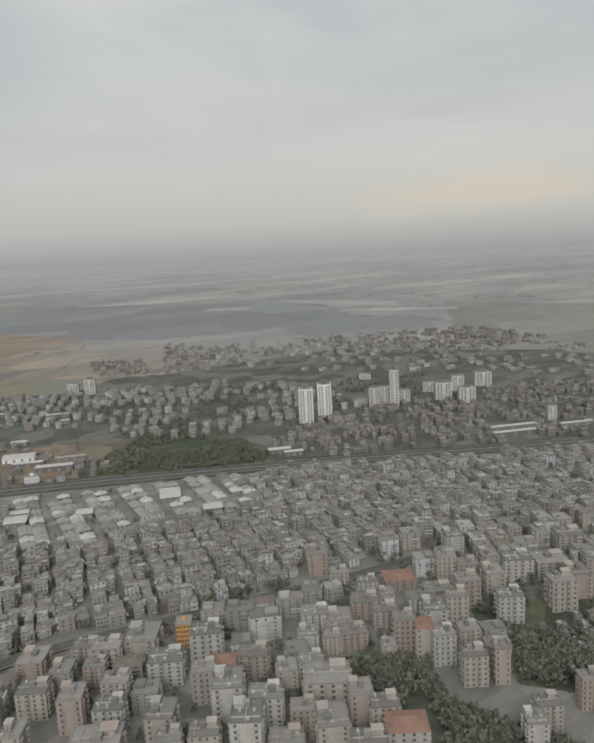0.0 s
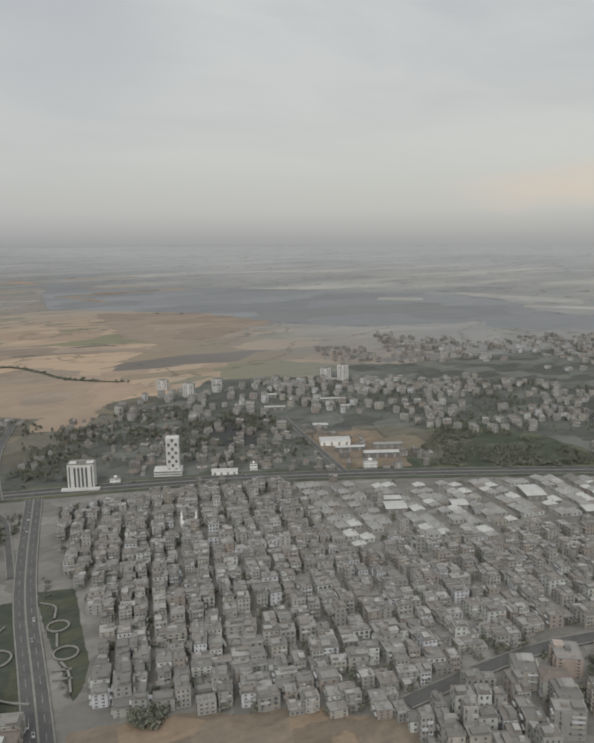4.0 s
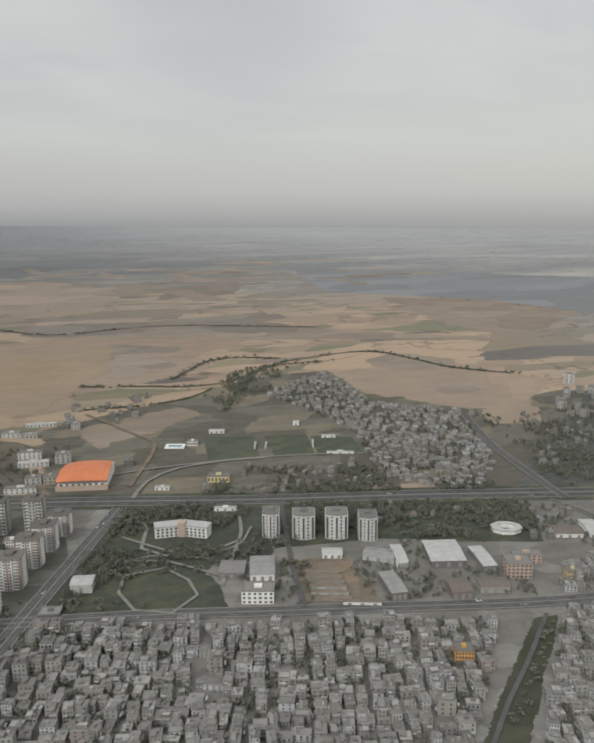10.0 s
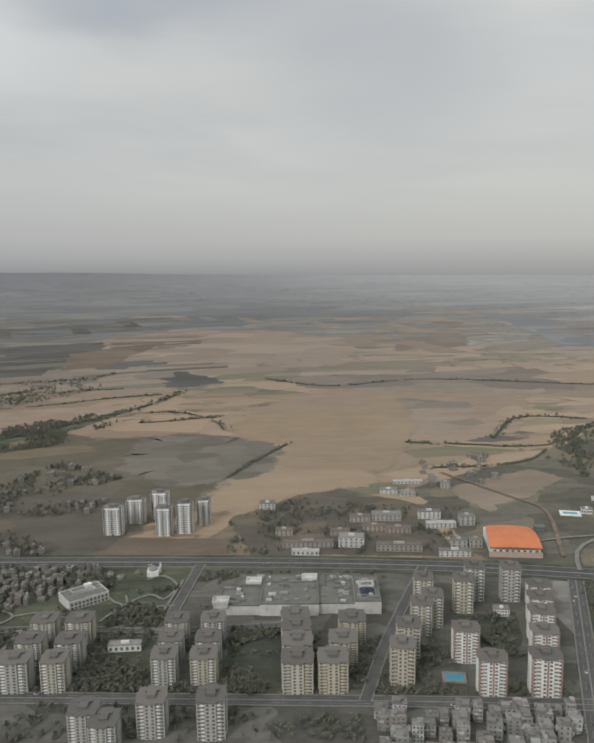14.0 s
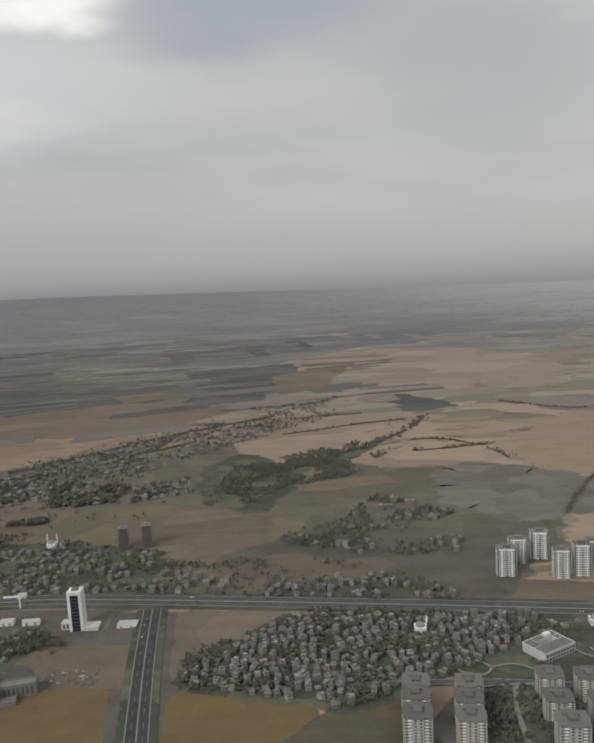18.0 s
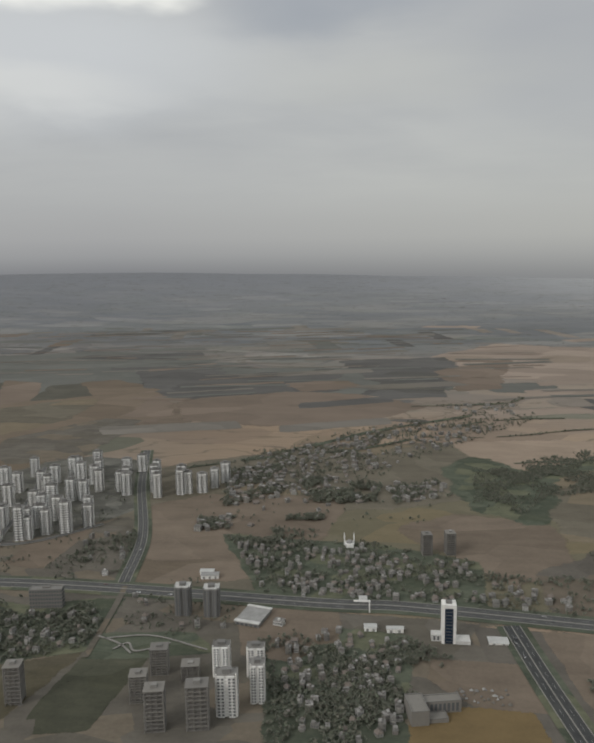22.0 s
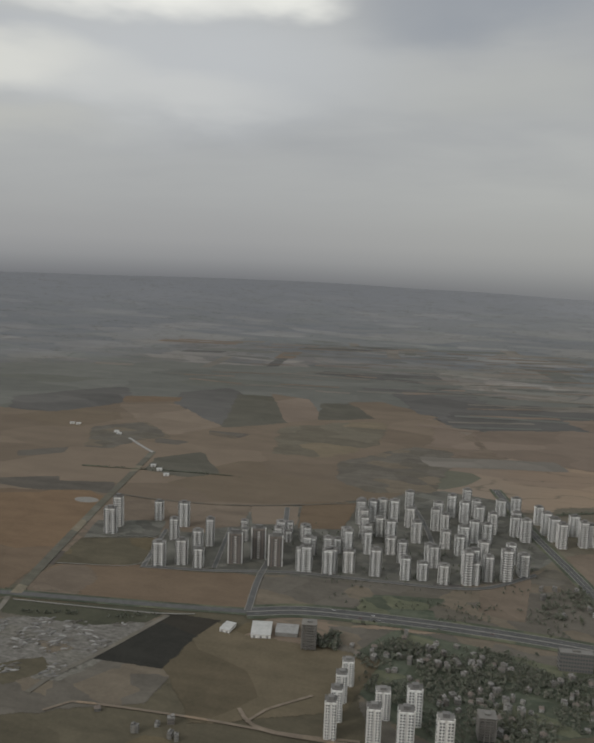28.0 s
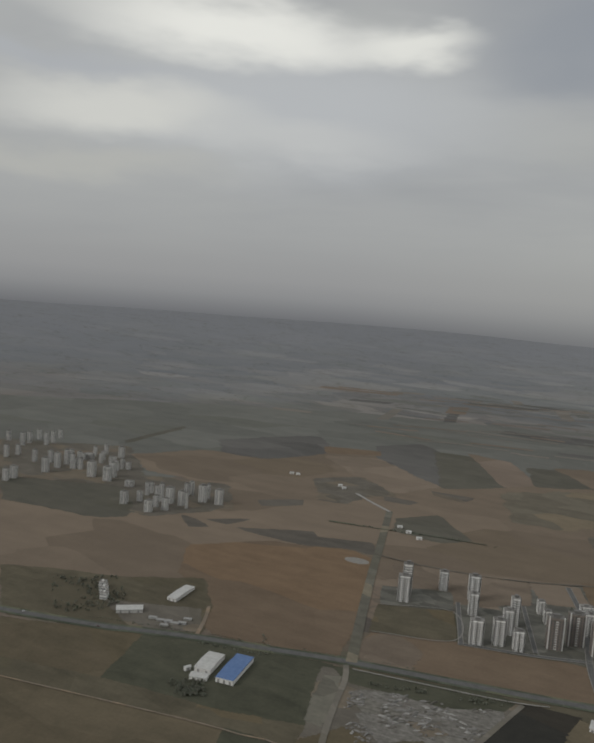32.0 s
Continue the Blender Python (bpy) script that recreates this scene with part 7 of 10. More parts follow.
block("factory_office", "white three-storey factory office block", "office", (118.7, 363.6), 7, 4, 4, -28, WHITE, 3)
shed("factory_hall", "wide factory hall with a bright flat roof", (128.1, 409.9), 17, 9, 2.8, -28, METAL, WHITE, 0.5, 4)
shed("factory_hall", "long factory hall with a pale roof edge", (134.9, 375.4), 19, 5, 3, -28, METAL, GREYWALL, 0.6, 4)
shed("factory_hall", "long grey factory shed with metal roof", (148.7, 387.2), 16, 4, 2.4, -28, GREYMETAL, GREYWALL, 0.5, 4)
for p, w, d in (((139.3, 499.5), 14, 3), ((184.6, 499.3), 14, 3), ((181.6, 475.8), 6, 3), ((139.8, 443.2), 9, 5), ((156.3, 534.8), 8, 4), ((354.4, 243.0), 30, 3.5), ((344.9, 235.0), 26, 3.5), ((383.1, 219.6), 20, 3), ((117.9, 297.8), 7, 7), ((92.5, 310.7), 9, 9), ((96.5, 319.2), 9, 5), ((156.4, 290.8), 9, 14), ((160.8, 261.5), 8, 7), ((127.4, 394.1), 16, 4), ((235.2, 309.3), 12, 5), ((237.5, 299.8), 10, 4)):
    shed("factory_hall", "factory hall with a pale metal roof", p, w, d, 2.4, -28, METAL, GREYWALL, 0.5, 3)

# Works yard south of the park
def hall_at(label, fl, fr, bl, h, roof, wall, rise=0.6, doors=3):
    """A hall from three corners of its plan: front left, front right and back left."""
    fl, fr, bl = Vector(fl), Vector(fr), Vector(bl)
    along_front = fr - fl
    turn = math.degrees(math.atan2(along_front.y, along_front.x))
    n = Vector((-along_front.y, along_front.x)).normalized()
    d = max(2.0, (bl - fl).dot(n))
    c = fl + along_front / 2 + n * d / 2
    return shed("works_hall", label, (c.x, c.y), along_front.length, d, h, turn, roof, wall, rise, doors)


for label, fl, fr, bl, h, roof, wall in (
    ("wide works hall with a grey-green low roof", (-145.6, 380.1), (-133.1, 376.3), (-139.8, 396.9), 2.6, METAL, GREYWALL),
    ("narrow works hall with a pale green roof", (-129.3, 370.4), (-124.3, 369.4), (-124.2, 386.2), 2.4, METAL, GREYWALL),
    ("narrow white-roofed works hall", (-157.6, 384.1), (-153.8, 383.1), (-153.3, 397.8), 2.6, METAL, WHITE),
    ("low grey works hall", (-167.2, 394.7), (-157.5, 387.3), (-165.0, 402.1), 2.2, GREYMETAL, WALL),
    ("tall grey works hall", (-170.2, 363.2), (-164.6, 362.5), (-163.4, 378.0), 3.0, GREYMETAL, GREYWALL),
    ("brown-roofed works hall", (-150.2, 357.2), (-143.2, 355.3), (-146.9, 366.2), 2.8, TILE, BROWNWALL),
    ("works hall with a reddish tile roof", (-139.0, 357.2), (-129.1, 354.2), (-136.9, 363.6), 2.6, TILE, TANBLOCK),
    ("small white hall beside the trees", (-181.3, 400.7), (-174.2, 398.1), (-180.0, 405.9), 2.0, METAL, WHITE),
    ("dark-roofed campus hall", (-212.1, 393.0), (-203.7, 390.6), (-207.9, 407.2), 2.6, GREYMETAL, WHITE),
    ("low round-ended campus hall", (-222.2, 399.8), (-213.6, 396.6), (-220.5, 409.4), 2.0, ROOF, GREYWALL),
    ("long yard shed with pale roof", (-85.3, 385.3), (-75.2, 381.6), (-81.5, 392.9), 1.8, TILE, WHITE),
    ("yard shed with white roof", (-72.5, 380.6), (-67.0, 378.6), (-67.2, 393.9), 1.8, METAL, WHITE)):
    hall_at(label + " in a yard", fl, fr, bl, h, roof, wall)
for k in range(6):
    q = Vector((-189.1, 370.9)).lerp(Vector((-185.8, 389.8)), k / 5)
    shed("long_shed", "long low tan-roofed shed in a sandy yard", (q.x, q.y), 13, 1.8, 1.3, -22, DIRT, WALL, 0.4, 3)
shed("long_shed", "long low brown-roofed shed", (-180.6, 364.7), 13, 2, 1.5, -22, TILE, WHITE, 0.5, 3)
block("campus_office", "white and grey office with a tall window front", "office", (-212.8, 380.2), 11, 7, 4.6, -20, WHITE, 3)
block("hospital", "salmon-brown public building with tan bands", "public building", (-118.4, 365.5), 9, 8, 5.5, -22, PINK, 4)
block("hospital_wing", "salmon-brown wing of the public building", "public building", (-109.8, 372.4), 11, 4, 3.6, -22, PINK, 3)
block("yellow_house", "pale yellow three-storey apartment house", "house", (-101.9, 355.8), 5, 4.5, 3.6, -22, YELLOW, 3)
block("ochre_house", "ochre-painted three-storey apartment house", "house", (-165.0, 326.3), 5.6, 5, 3.9, -22, OCHRE, 3)
block("white_terrace", "white balconied apartment terrace", "apartment block", (-75.1, 330.1), 9.5, 5, 4, -22, WHITE, 3)
block("orange_tower_house", "orange-fronted five-storey apartment house", "apartment block", (95.7, 176.3), 4.5, 5, 7.2, -35, OCHRE, 5)
block("tall_apartment", "cream apartment block above the avenue with a flat roof", "apartment block", (-94.5, 235.6), 8, 7, 10.9, -24, WALL, 5)
block("tall_apartment", "beige apartment block above the avenue with a brown roof", "apartment block", (-84.5, 228.7), 8, 7, 11.4, -24, WALL, 5, TILE)
block("theatre", "sand-coloured hall with stepped roofs", "hall", (-199.5, 497.1), 11, 6, 3, -20, YELLOW, 1)
block("pool_house", "white hall beside an open swimming pool", "hall", (-200.6, 558.0), 6, 4, 2.6, -20, WHITE, 1)
shed("stand", "white roofed stand on the sports park", (-182.3, 576.3), 9, 3, 2.0, -20, METAL, WHITE, 0.3, 3)
shed("stand", "white changing hall on the sports park", (-131.9, 575.6), 3.6, 3, 2.4, -20, METAL, WHITE, 0.4, 1)
shed("stand", "low white stand beside a pitch", (-122.4, 544.2), 8, 1.6, 1.5, -20, METAL, WHITE, 0.3, 2)
for p, w, d in (((-167.9, 542.4), 1.0, 9), ((-162.1, 540.4), 1.0, 9), ((-135.9, 534.3), 1.0, 10), ((-127.5, 513.7), 15, 0.8), ((-227.9, 494.5), 7, 2), ((-205.3, 459.3), 10, 2)):
    block("low_wall_block", "low white wall beside the pitch", "wall building", p, w, d, 1.4, -20, WHITE, 1, METAL, 3)
W = thing("swimming_pool", "open turquoise swimming pool with white deck", "pool", m=place(*(-210.9, 556.8), -20))
s = Shape()
rim(s, 11, 7, 0.4, 1.6, 0.8)
part("deck", s, WHITE, W)
s = Shape()
s.box(-3.9, -1.9, 0.3, 3.9, 1.9, 0.9)
part("water", s, POOL, W)
claim(*(-210.9, 556.8), 6)
W = thing("swimming_pool", "bright blue pool between estate towers", "pool", m=place(*(-328.6, 412.7), -14))
s = Shape()
rim(s, 8, 6, 0.4, 0.8, 0.8)
part("deck", s, KERB, W)
s = Shape()
s.box(-3.2, -2.2, 0.3, 3.2, 2.2, 1.0)
part("water", s, POOL, W)
claim(*(-328.6, 412.7), 5)
shed("white_hall", "plain white hall beside the boulevard", (-269.5, 408.3), 7.4, 7, 3.4, -14, METAL, METAL, 0.6, 1)
block("estate_school", "low white estate school building", "school", (-294.4, 454.1), 6, 4, 2.8, -14, WHITE, 2)
block("station", "grey kiosk row on a bare plot", "kiosk", (-280.7, 394.5), 7, 5, 1.2, -14, GREYWALL, 1)

# Shopping centre: stepped flat roofs, plant boxes, rooflights and a white front wall
M = thing("shopping_centre", "large grey-roofed shopping centre with a white front", "shopping centre", m=place(*mid((-411.7, 465.7), (-345.2, 455.0), (-334.7, 495.0), (-397.2, 499.8)), -9) @ Matrix.Diagonal((1.32, 1.25, 1.15, 1)))
rnd = random.Random(11)
for k, (x0, x1, y0, y1, h) in enumerate(((-25, -12, -10, 4, 3.4), (-12, 6, -10.5, 6, 4.2), (6, 17, -9, 8, 3.6), (17, 25, -9.5, 10, 4.6), (-20, 8, 4, 13, 3.8), (8, 20, 8, 14, 3.2))):
    s = Shape()
    s.box(x0, y0, 0, x1, y1, h)
    part("hall", s, OFFWHITE, M)
    s = Shape()
    cx, cy, ww, dd = (x0 + x1) / 2, (y0 + y1) / 2, x1 - x0, y1 - y0
    r0 = Shape()
    rim(r0, ww, dd, h, 0.4, 0.5)
    s.verts = [(x + cx, y + cy, z) for x, y, z in r0.verts]
    s.faces, s.marks = r0.faces, r0.marks
    s.box(x0 + 0.4, y0 + 0.4, h, x1 - 0.4, y1 - 0.4, h + 0.15)
    part("roof", s, MALLROOF, M)
    for i in range(15):
        s = Shape()
        px, py = rnd.uniform(x0 + 1.5, x1 - 1.5), rnd.uniform(y0 + 1.5, y1 - 1.5)
        bx, by = rnd.uniform(0.25, 1.3), rnd.uniform(0.25, 0.9)
        s.box(px - bx, py - by, h, px + bx, py + by, h + rnd.uniform(0.5, 1.1))
        part("roof_plant", s, (GREYMETAL, GREYWALL, MALLROOF, GREYWALL, METAL)[i % 5], M)
for x, y, h in ((21, 2, 5.6), (-15, 6, 5.2), (3, 9, 5.0), (-24, -9, 5.4)):
    s = Shape()
    rim(s, 5, 4, h - 0.6, 0.3, 1.0)
    s.verts = [(a + x, b + y, c) for a, b, c in s.verts]
    s.box(x - 2.2, y - 1.7, 3, x + 2.2, y + 1.7, h - 0.4)
    part("roof_court", s, OFFWHITE, M)
s = Shape()
s.add([(19, -4, 4.8), (23.5, -4, 4.8), (23.5, 1, 4.8), (19, 1, 4.8), (21.2, -1.5, 6.2)], [(0, 1, 4), (1, 2, 4), (2, 3, 4), (3, 0, 4)])
part("rooflight", s, BLUEGLASS, M)
c0 = mid((-411.7, 465.7), (-345.2, 455.0), (-334.7, 495.0), (-397.2, 499.8))
for u in (-20, -8, 4, 16):
    claim(c0[0] + u, c0[1] - u * 0.15, 12)

# Court building beside the village
C = thing("court_building", "low white public building with an open court in its roof", "public building", m=place(*(-462.4, 494.2), 30))
for x0, x1, y0, y1 in ((-8.6, 8.6, -6.0, 0.6), (-8.6, -3.6, 0.6, 6.4), (-3.6, 8.6, 3.6, 6.4), (5.6, 8.6, 0.6, 3.6)):
    s = Shape()
    s.box(x0, y0, 0, x1, y1, 3.6)
    part("wing", s, OFFWHITE, C)
    s = Shape()
    s.box(x0 + 0.25, y0 + 0.25, 3.6, x1 - 0.25, y1 - 0.25, 3.72)
    part("roof", s, MALLROOF, C)
for x0, x1, y0, y1 in ((-8.7, 8.7, -6.1, -5.8), (-8.7, -8.4, -5.8, 6.5), (8.4, 8.7, -5.8, 6.5), (-8.4, 8.4, 6.2, 6.5)):
    s = Shape()
    s.box(x0, y0, 3.55, x1, y1, 4.1, floor=True)
    part("parapet", s, OFFWHITE, C)
s = Shape()
s.box(2.2, 3.9, 3.6, 5.4, 6.0, 4.9)
part("roof_hut", s, WHITE, C)
for z in (0.5, 2.1):
    for k in range(10):
        s = Shape()
        s.box(-8.0 + k * 1.65, -6.08, z, -7.0 + k * 1.65, -5.9, z + 1.0, floor=True)
        part("window", s, GLASS, C)
claim(*(-462.4, 494.2), 11)
block("nursery", "white low school with stepped wings", "school", (-441.3, 451.1), 12, 4, 2.4, -4, WHITE, 1)

# Glass office tower with a white frame
hh = 19.2
G = thing("office_tower", "blue glass office tower in a white frame on a white podium", "office tower", m=place(*back((-670.2, 533.1), 0, 3), 0))
for x0, x1 in ((-3.3, -2.0), (2.0, 3.3)):
    s = Shape()
    s.box(x0, -3, 0, x1, 3, hh)
    part("frame_pier", s, WHITE, G)
s = Shape()
s.box(-2.0, -3.003, hh - 1.6, 2.0, 3.003, hh + 0.004)
part("frame_head", s, WHITE, G)
s = Shape()
s.box(-2.0, -2.7, 0, 2.0, 2.9, hh - 1.6)
part("glass_front", s, BLUEGLASS, G, "dark blue curtain-wall glass")
for k in range(11):
    s = Shape()
    s.box(-2.0, -2.76, 1 + k * (hh - 3) / 10, 2.0, -2.68, 1.15 + k * (hh - 3) / 10, floor=True)
    part("mullion", s, GREYWALL, G)
s = Shape()
s.box(-1.4, -1.2, hh, 1.4, 1.2, hh + 0.9)
part("lift_house", s, GREYWALL, G)
s = Shape()
s.box(3.3, -3.2, 0, 10, 3, 1.7)
part("podium", s, OFFWHITE, G)
s = Shape()
s.box(-8, -1, 0, -3.3, 3.6, 3.2)
part("podium", s, OFFWHITE, G)
for u in (-7, -5.2):
    s = Shape()
    s.box(u, -1.06, 0.6, u + 0.9, -0.9, 2.6, floor=True)
    part("window", s, GLASS, G)
claim(*back((-670.2, 533.1), 0, 3), 12)
shed("show_room", "white flat showroom beside the junction", (-647.1, 536.8), 9, 6, 1.0, 0, METAL, WHITE, 0.2, 2)
for p, w, d in (((-706.9, 543.7), 6, 4), ((-695.0, 542.7), 8, 3), ((-801.3, 601.3), 8, 4), ((-711.1, 573.5), 4, 4)):
    shed("roadside_hall", "pale-roofed hall beside the highway", p, w, d, 2.2, 4, METAL, WHITE, 0.5, 2)
Lb = thing("concrete_hall", "grey L-shaped concrete building beside a stubble field", "building", m=place(*(-680.8, 477.5), 12))
for x0, x1, y0, y1, h in ((-11, -4, -6, 6, 6.0), (-4, 11, 1, 6, 5.0), (-3.6, 4, -5, 0, 1.6)):
    s = Shape()
    s.box(x0, y0, 0, x1, y1, h)
    part("wing", s, BARE, Lb)
    s = Shape()
    rim(s, x1 - x0, y1 - y0, h, 0.3, 0.4)
    s.verts = [(a + (x0 + x1) / 2, b + (y0 + y1) / 2, c) for a, b, c in s.verts]
    part("parapet", s, ROOF, Lb)
for k in range(8):
    s = Shape()
    s.box(-3.4 + k * 1.75, 0.9, 0.8, -2.4 + k * 1.75, 1.05, 4.2, floor=True)
    part("glazing_strip", s, GLASS, Lb)
claim(*(-680.8, 477.5), 13)
block("ministry", "grey five-storey office slab beside the highway", "office", back((-876.1, 552.0), 10, 3), 17, 5, 10.2, 8, BARE, 5, cols=12)
block("kiosk_block", "small white roadside building", "building", (-860.6, 595.7), 3, 3, 2.6, 10, WHITE, 2)
shed("flat_hall", "cream flat-roofed hall behind the twin towers", (-798.7, 596.6), 10, 5, 2.2, 8, GREYMETAL, WHITE, 0.3, 3)
Dp = thing("flat_depot", "low grey depot roof with white end strips", "depot", m=place(-765.8, 550.6, -14))
s = Shape()
s.box(-6.4, -8.6, 0, 6.4, 8.6, 1.8)
part("body", s, GREYWALL, Dp)
s = Shape()
s.box(-6.6, -6.6, 1.8, 6.6, 7.2, 2.1, floor=True)
part("roof", s, GREYMETAL, Dp)
for y0, y1 in ((-9.0, -6.7), (7.3, 9.2)):
    s = Shape()
    s.box(-6.8, y0, 1.8, 6.8, y1, 2.4, floor=True)
    part("end_strip", s, OFFWHITE, Dp)
for k in range(5):
    s = Shape()
    s.box(-5.6 + k * 2.4, -8.7, 0.2, -4.2 + k * 2.4, -8.55, 1.5, floor=True)
    part("door", s, GLASS, Dp)
claim(-765.8, 550.6, 11)
block("yard_office", "small white office on the reddish yard", "office", (-752.0, 545.5), 5, 4, 2.2, -14, OFFWHITE, 1)
hall_at("small white depot hall beside the highway", (-1065.7, 530.4), (-1059.9, 529.9), (-1065.4, 539.8), 2.0, METAL, WHITE, 0.4, 2)
hall_at("bright white-roofed depot hall beside the highway", (-1046.9, 529.4), (-1036.4, 532.1), (-1048.9, 544.7), 2.4, METAL, WHITE, 0.5, 3)
hall_at("grey-roofed depot hall beside the highway", (-1034.9, 536.3), (-1022.9, 538.7), (-1035.9, 546.7), 2.2, GREYMETAL, WALL, 0.5, 3)

Gt = thing("road_gantry", "white steel sign gantry over the highway edge", "gantry", m=place(-707.5, 561.0, 2))
s = Shape()
s.box(-0.3, -0.3, 0, 0.3, 0.3, 6.0)
part("post", s, WHITE, Gt)
s = Shape()
s.box(-8.0, -0.35, 6.0, 0.5, 0.35, 6.8, floor=True)
part("beam", s, WHITE, Gt)

# Farm and works in the west
hall_at("white-roofed works hall on a yard", (-1273.8, 472.8), (-1263.9, 473.9), (-1280.6, 492.6), 3, METAL, WHITE, 0.6, 2)
hall_at("works hall with a bright blue roof", (-1257.7, 469.3), (-1247.2, 470.3), (-1265.3, 499.2), 3, BLUEROOF, WHITE, 0.6, 3)
hall_at("small white works annex building", (-1271.5, 463.8), (-1261.9, 466.7), (-1273.4, 468.9), 2, METAL, WHITE, 0.4, 2)
hall_at("small white works annex building", (-1278.0, 470.2), (-1276.3, 473.6), (-1278.4, 472.5), 2, METAL, WHITE, 0.3, 1)
hall_at("long white-roofed barn in a field", (-1342.3, 546.3), (-1335.3, 546.6), (-1349.2, 572.1), 2.4, METAL, WHITE, 0.6, 2)
hall_at("low grey-white farm hall", (-1357.9, 509.9), (-1343.9, 520.1), (-1360.0, 517.7), 2.4, METAL, OFFWHITE, 0.6, 3)
for q in ((-1379.7, 524.7), (-1386.3, 532.5), (-1392.8, 539.7)):
    block("silo_house", "white farm block among trees", "farm building", q, 5, 5, 4.5, 20, WHITE, 2)
for q in ((-1327.3, 516.4), (-1322.0, 517.8), (-1316.8, 517.5), (-1312.9, 520.6), (-1333.5, 517.0), (-1313.0, 527.3), (-1321.0, 511.7)):
    shed("farm_shed", "small grey farm shed on a yard", q, 5, 2.4, 1.2, 20, GREYMETAL, WALL, 0.4, 1)
for q in ((-1362.5, 938.3), (-1354.6, 930.0), (-1254.1, 820.2), (-1228.0, 795.8), (-1242.1, 809.5), (-1434.8, 956.7), (-1426.3, 956.9)):
    shed("farm_shed", "small white farm building on the plain", q, 5, 4, 2.0, 20, METAL, WHITE, 0.5, 1)
pond = patch("pale_pond", [((-1257.8, 704.1)[0] + 11 * math.cos(a * math.pi / 8), (-1257.8, 704.1)[1] + 7 * math.sin(a * math.pi / 8)) for a in range(16)], KERB, "pale round settling pond")

# Institute beside the orange hall
block("institute_block", "long low institute wing with a dull red roof", "building", (-360.1, 537.7), 25.3, 5, 2.6, -7, TANBLOCK, 2, TILE, 11)
claim(-360.1, 537.7, 12.7)
block("institute_block", "white three-storey institute block", "building", (-338.4, 535.2), 12.7, 7, 5.0, -13, OFFWHITE, 3, ROOF, 5)
claim(-338.4, 535.2, 6.3)
block("institute_block", "long low institute wing with a dull red roof", "building", (-316.7, 525.3), 22.2, 5, 3.2, -11, TANBLOCK, 2, TILE, 10)
claim(-316.7, 525.3, 11.1)
block("institute_block", "pale two-storey institute block", "building", (-312.0, 568.5), 16.1, 7, 3.4, -10, PALEBLOCK, 2, ROOF, 7)
claim(-312.0, 568.5, 8.1)
block("institute_block", "low brown-roofed institute block", "building", (-326.6, 568.8), 11.2, 6, 2.8, -9, TANBLOCK, 2, TILE, 5)
claim(-326.6, 568.8, 5.6)
block("institute_block", "white flat-roofed institute block", "building", (-288.4, 566.5), 12.2, 5, 4.0, -11, OFFWHITE, 3, ROOF, 5)
claim(-288.4, 566.5, 6.1)
block("institute_block", "low white institute wing", "building", (-286.7, 551.5), 15.7, 4, 2.6, -7, OFFWHITE, 2, METAL, 7)
claim(-286.7, 551.5, 7.8)
block("institute_block", "pale three-storey institute block", "building", (-271.5, 553.8), 8.0, 6, 5.0, -8, PALEBLOCK, 3, ROOF, 3)
claim(-271.5, 553.8, 4.0)
block("institute_block", "low brown-roofed institute block", "building", (-310.8, 548.7), 13.3, 5, 2.8, -13, SALMONBLOCK, 2, TILE, 6)
claim(-310.8, 548.7, 6.7)
block("institute_block", "low brown-roofed institute block", "building", (-322.3, 553.6), 11.8, 5, 2.8, -7, SALMONBLOCK, 2, TILE, 5)
claim(-322.3, 553.6, 5.9)
block("institute_block", "small pale institute block", "building", (-286.4, 524.9), 7.9, 5, 3.6, -11, PALEBLOCK, 2, ROOF, 3)
claim(-286.4, 524.9, 4.0)
block("institute_block", "small tan institute block", "building", (-278.4, 523.5), 6.4, 5, 3.8, -11, TANBLOCK, 2, ROOF, 3)
claim(-278.4, 523.5, 3.2)
block("institute_block", "low white wing beside the highway", "building", (-292.3, 514.0), 14.9, 4, 2.8, -12, OFFWHITE, 2, ROOF, 6)
claim(-292.3, 514.0, 7.5)
block("institute_block", "low white canopy building", "building", (-362.8, 527.3), 13.3, 3, 2.2, -12, OFFWHITE, 1, METAL, 6)
claim(-362.8, 527.3, 6.7)
block("institute_block", "low brown-roofed institute block", "building", (-341.3, 550.0), 10.1, 5, 2.8, -9, SALMONBLOCK, 2, TILE, 4)
claim(-341.3, 550.0, 5.0)
block("institute_block", "low brown-roofed institute block", "building", (-370.0, 555.1), 9.1, 5, 3.0, -8, TANBLOCK, 2, TILE, 4)
claim(-370.0, 555.1, 4.5)
block("institute_block", "small white house on the slope", "building", (-299.2, 612.4), 10.6, 5, 2.6, -12, OFFWHITE, 2, ROOF, 4)
claim(-299.2, 612.4, 5.3)
block("institute_block", "small pale house on the slope", "building", (-289.1, 606.0), 8.8, 5, 2.4, -7, PALEBLOCK, 1, ROOF, 4)
claim(-289.1, 606.0, 4.4)
block("institute_block", "white farm house at the edge of the stubble", "building", (-374.6, 597.9), 8.9, 6, 3.4, -8, OFFWHITE, 2, ROOF, 4)
claim(-374.6, 597.9, 4.5)
block("institute_block", "long low shed on the slope", "building", (-282.5, 628.9), 18.5, 3, 1.8, -7, OFFWHITE, 1, METAL, 8)
claim(-282.5, 628.9, 9.2)
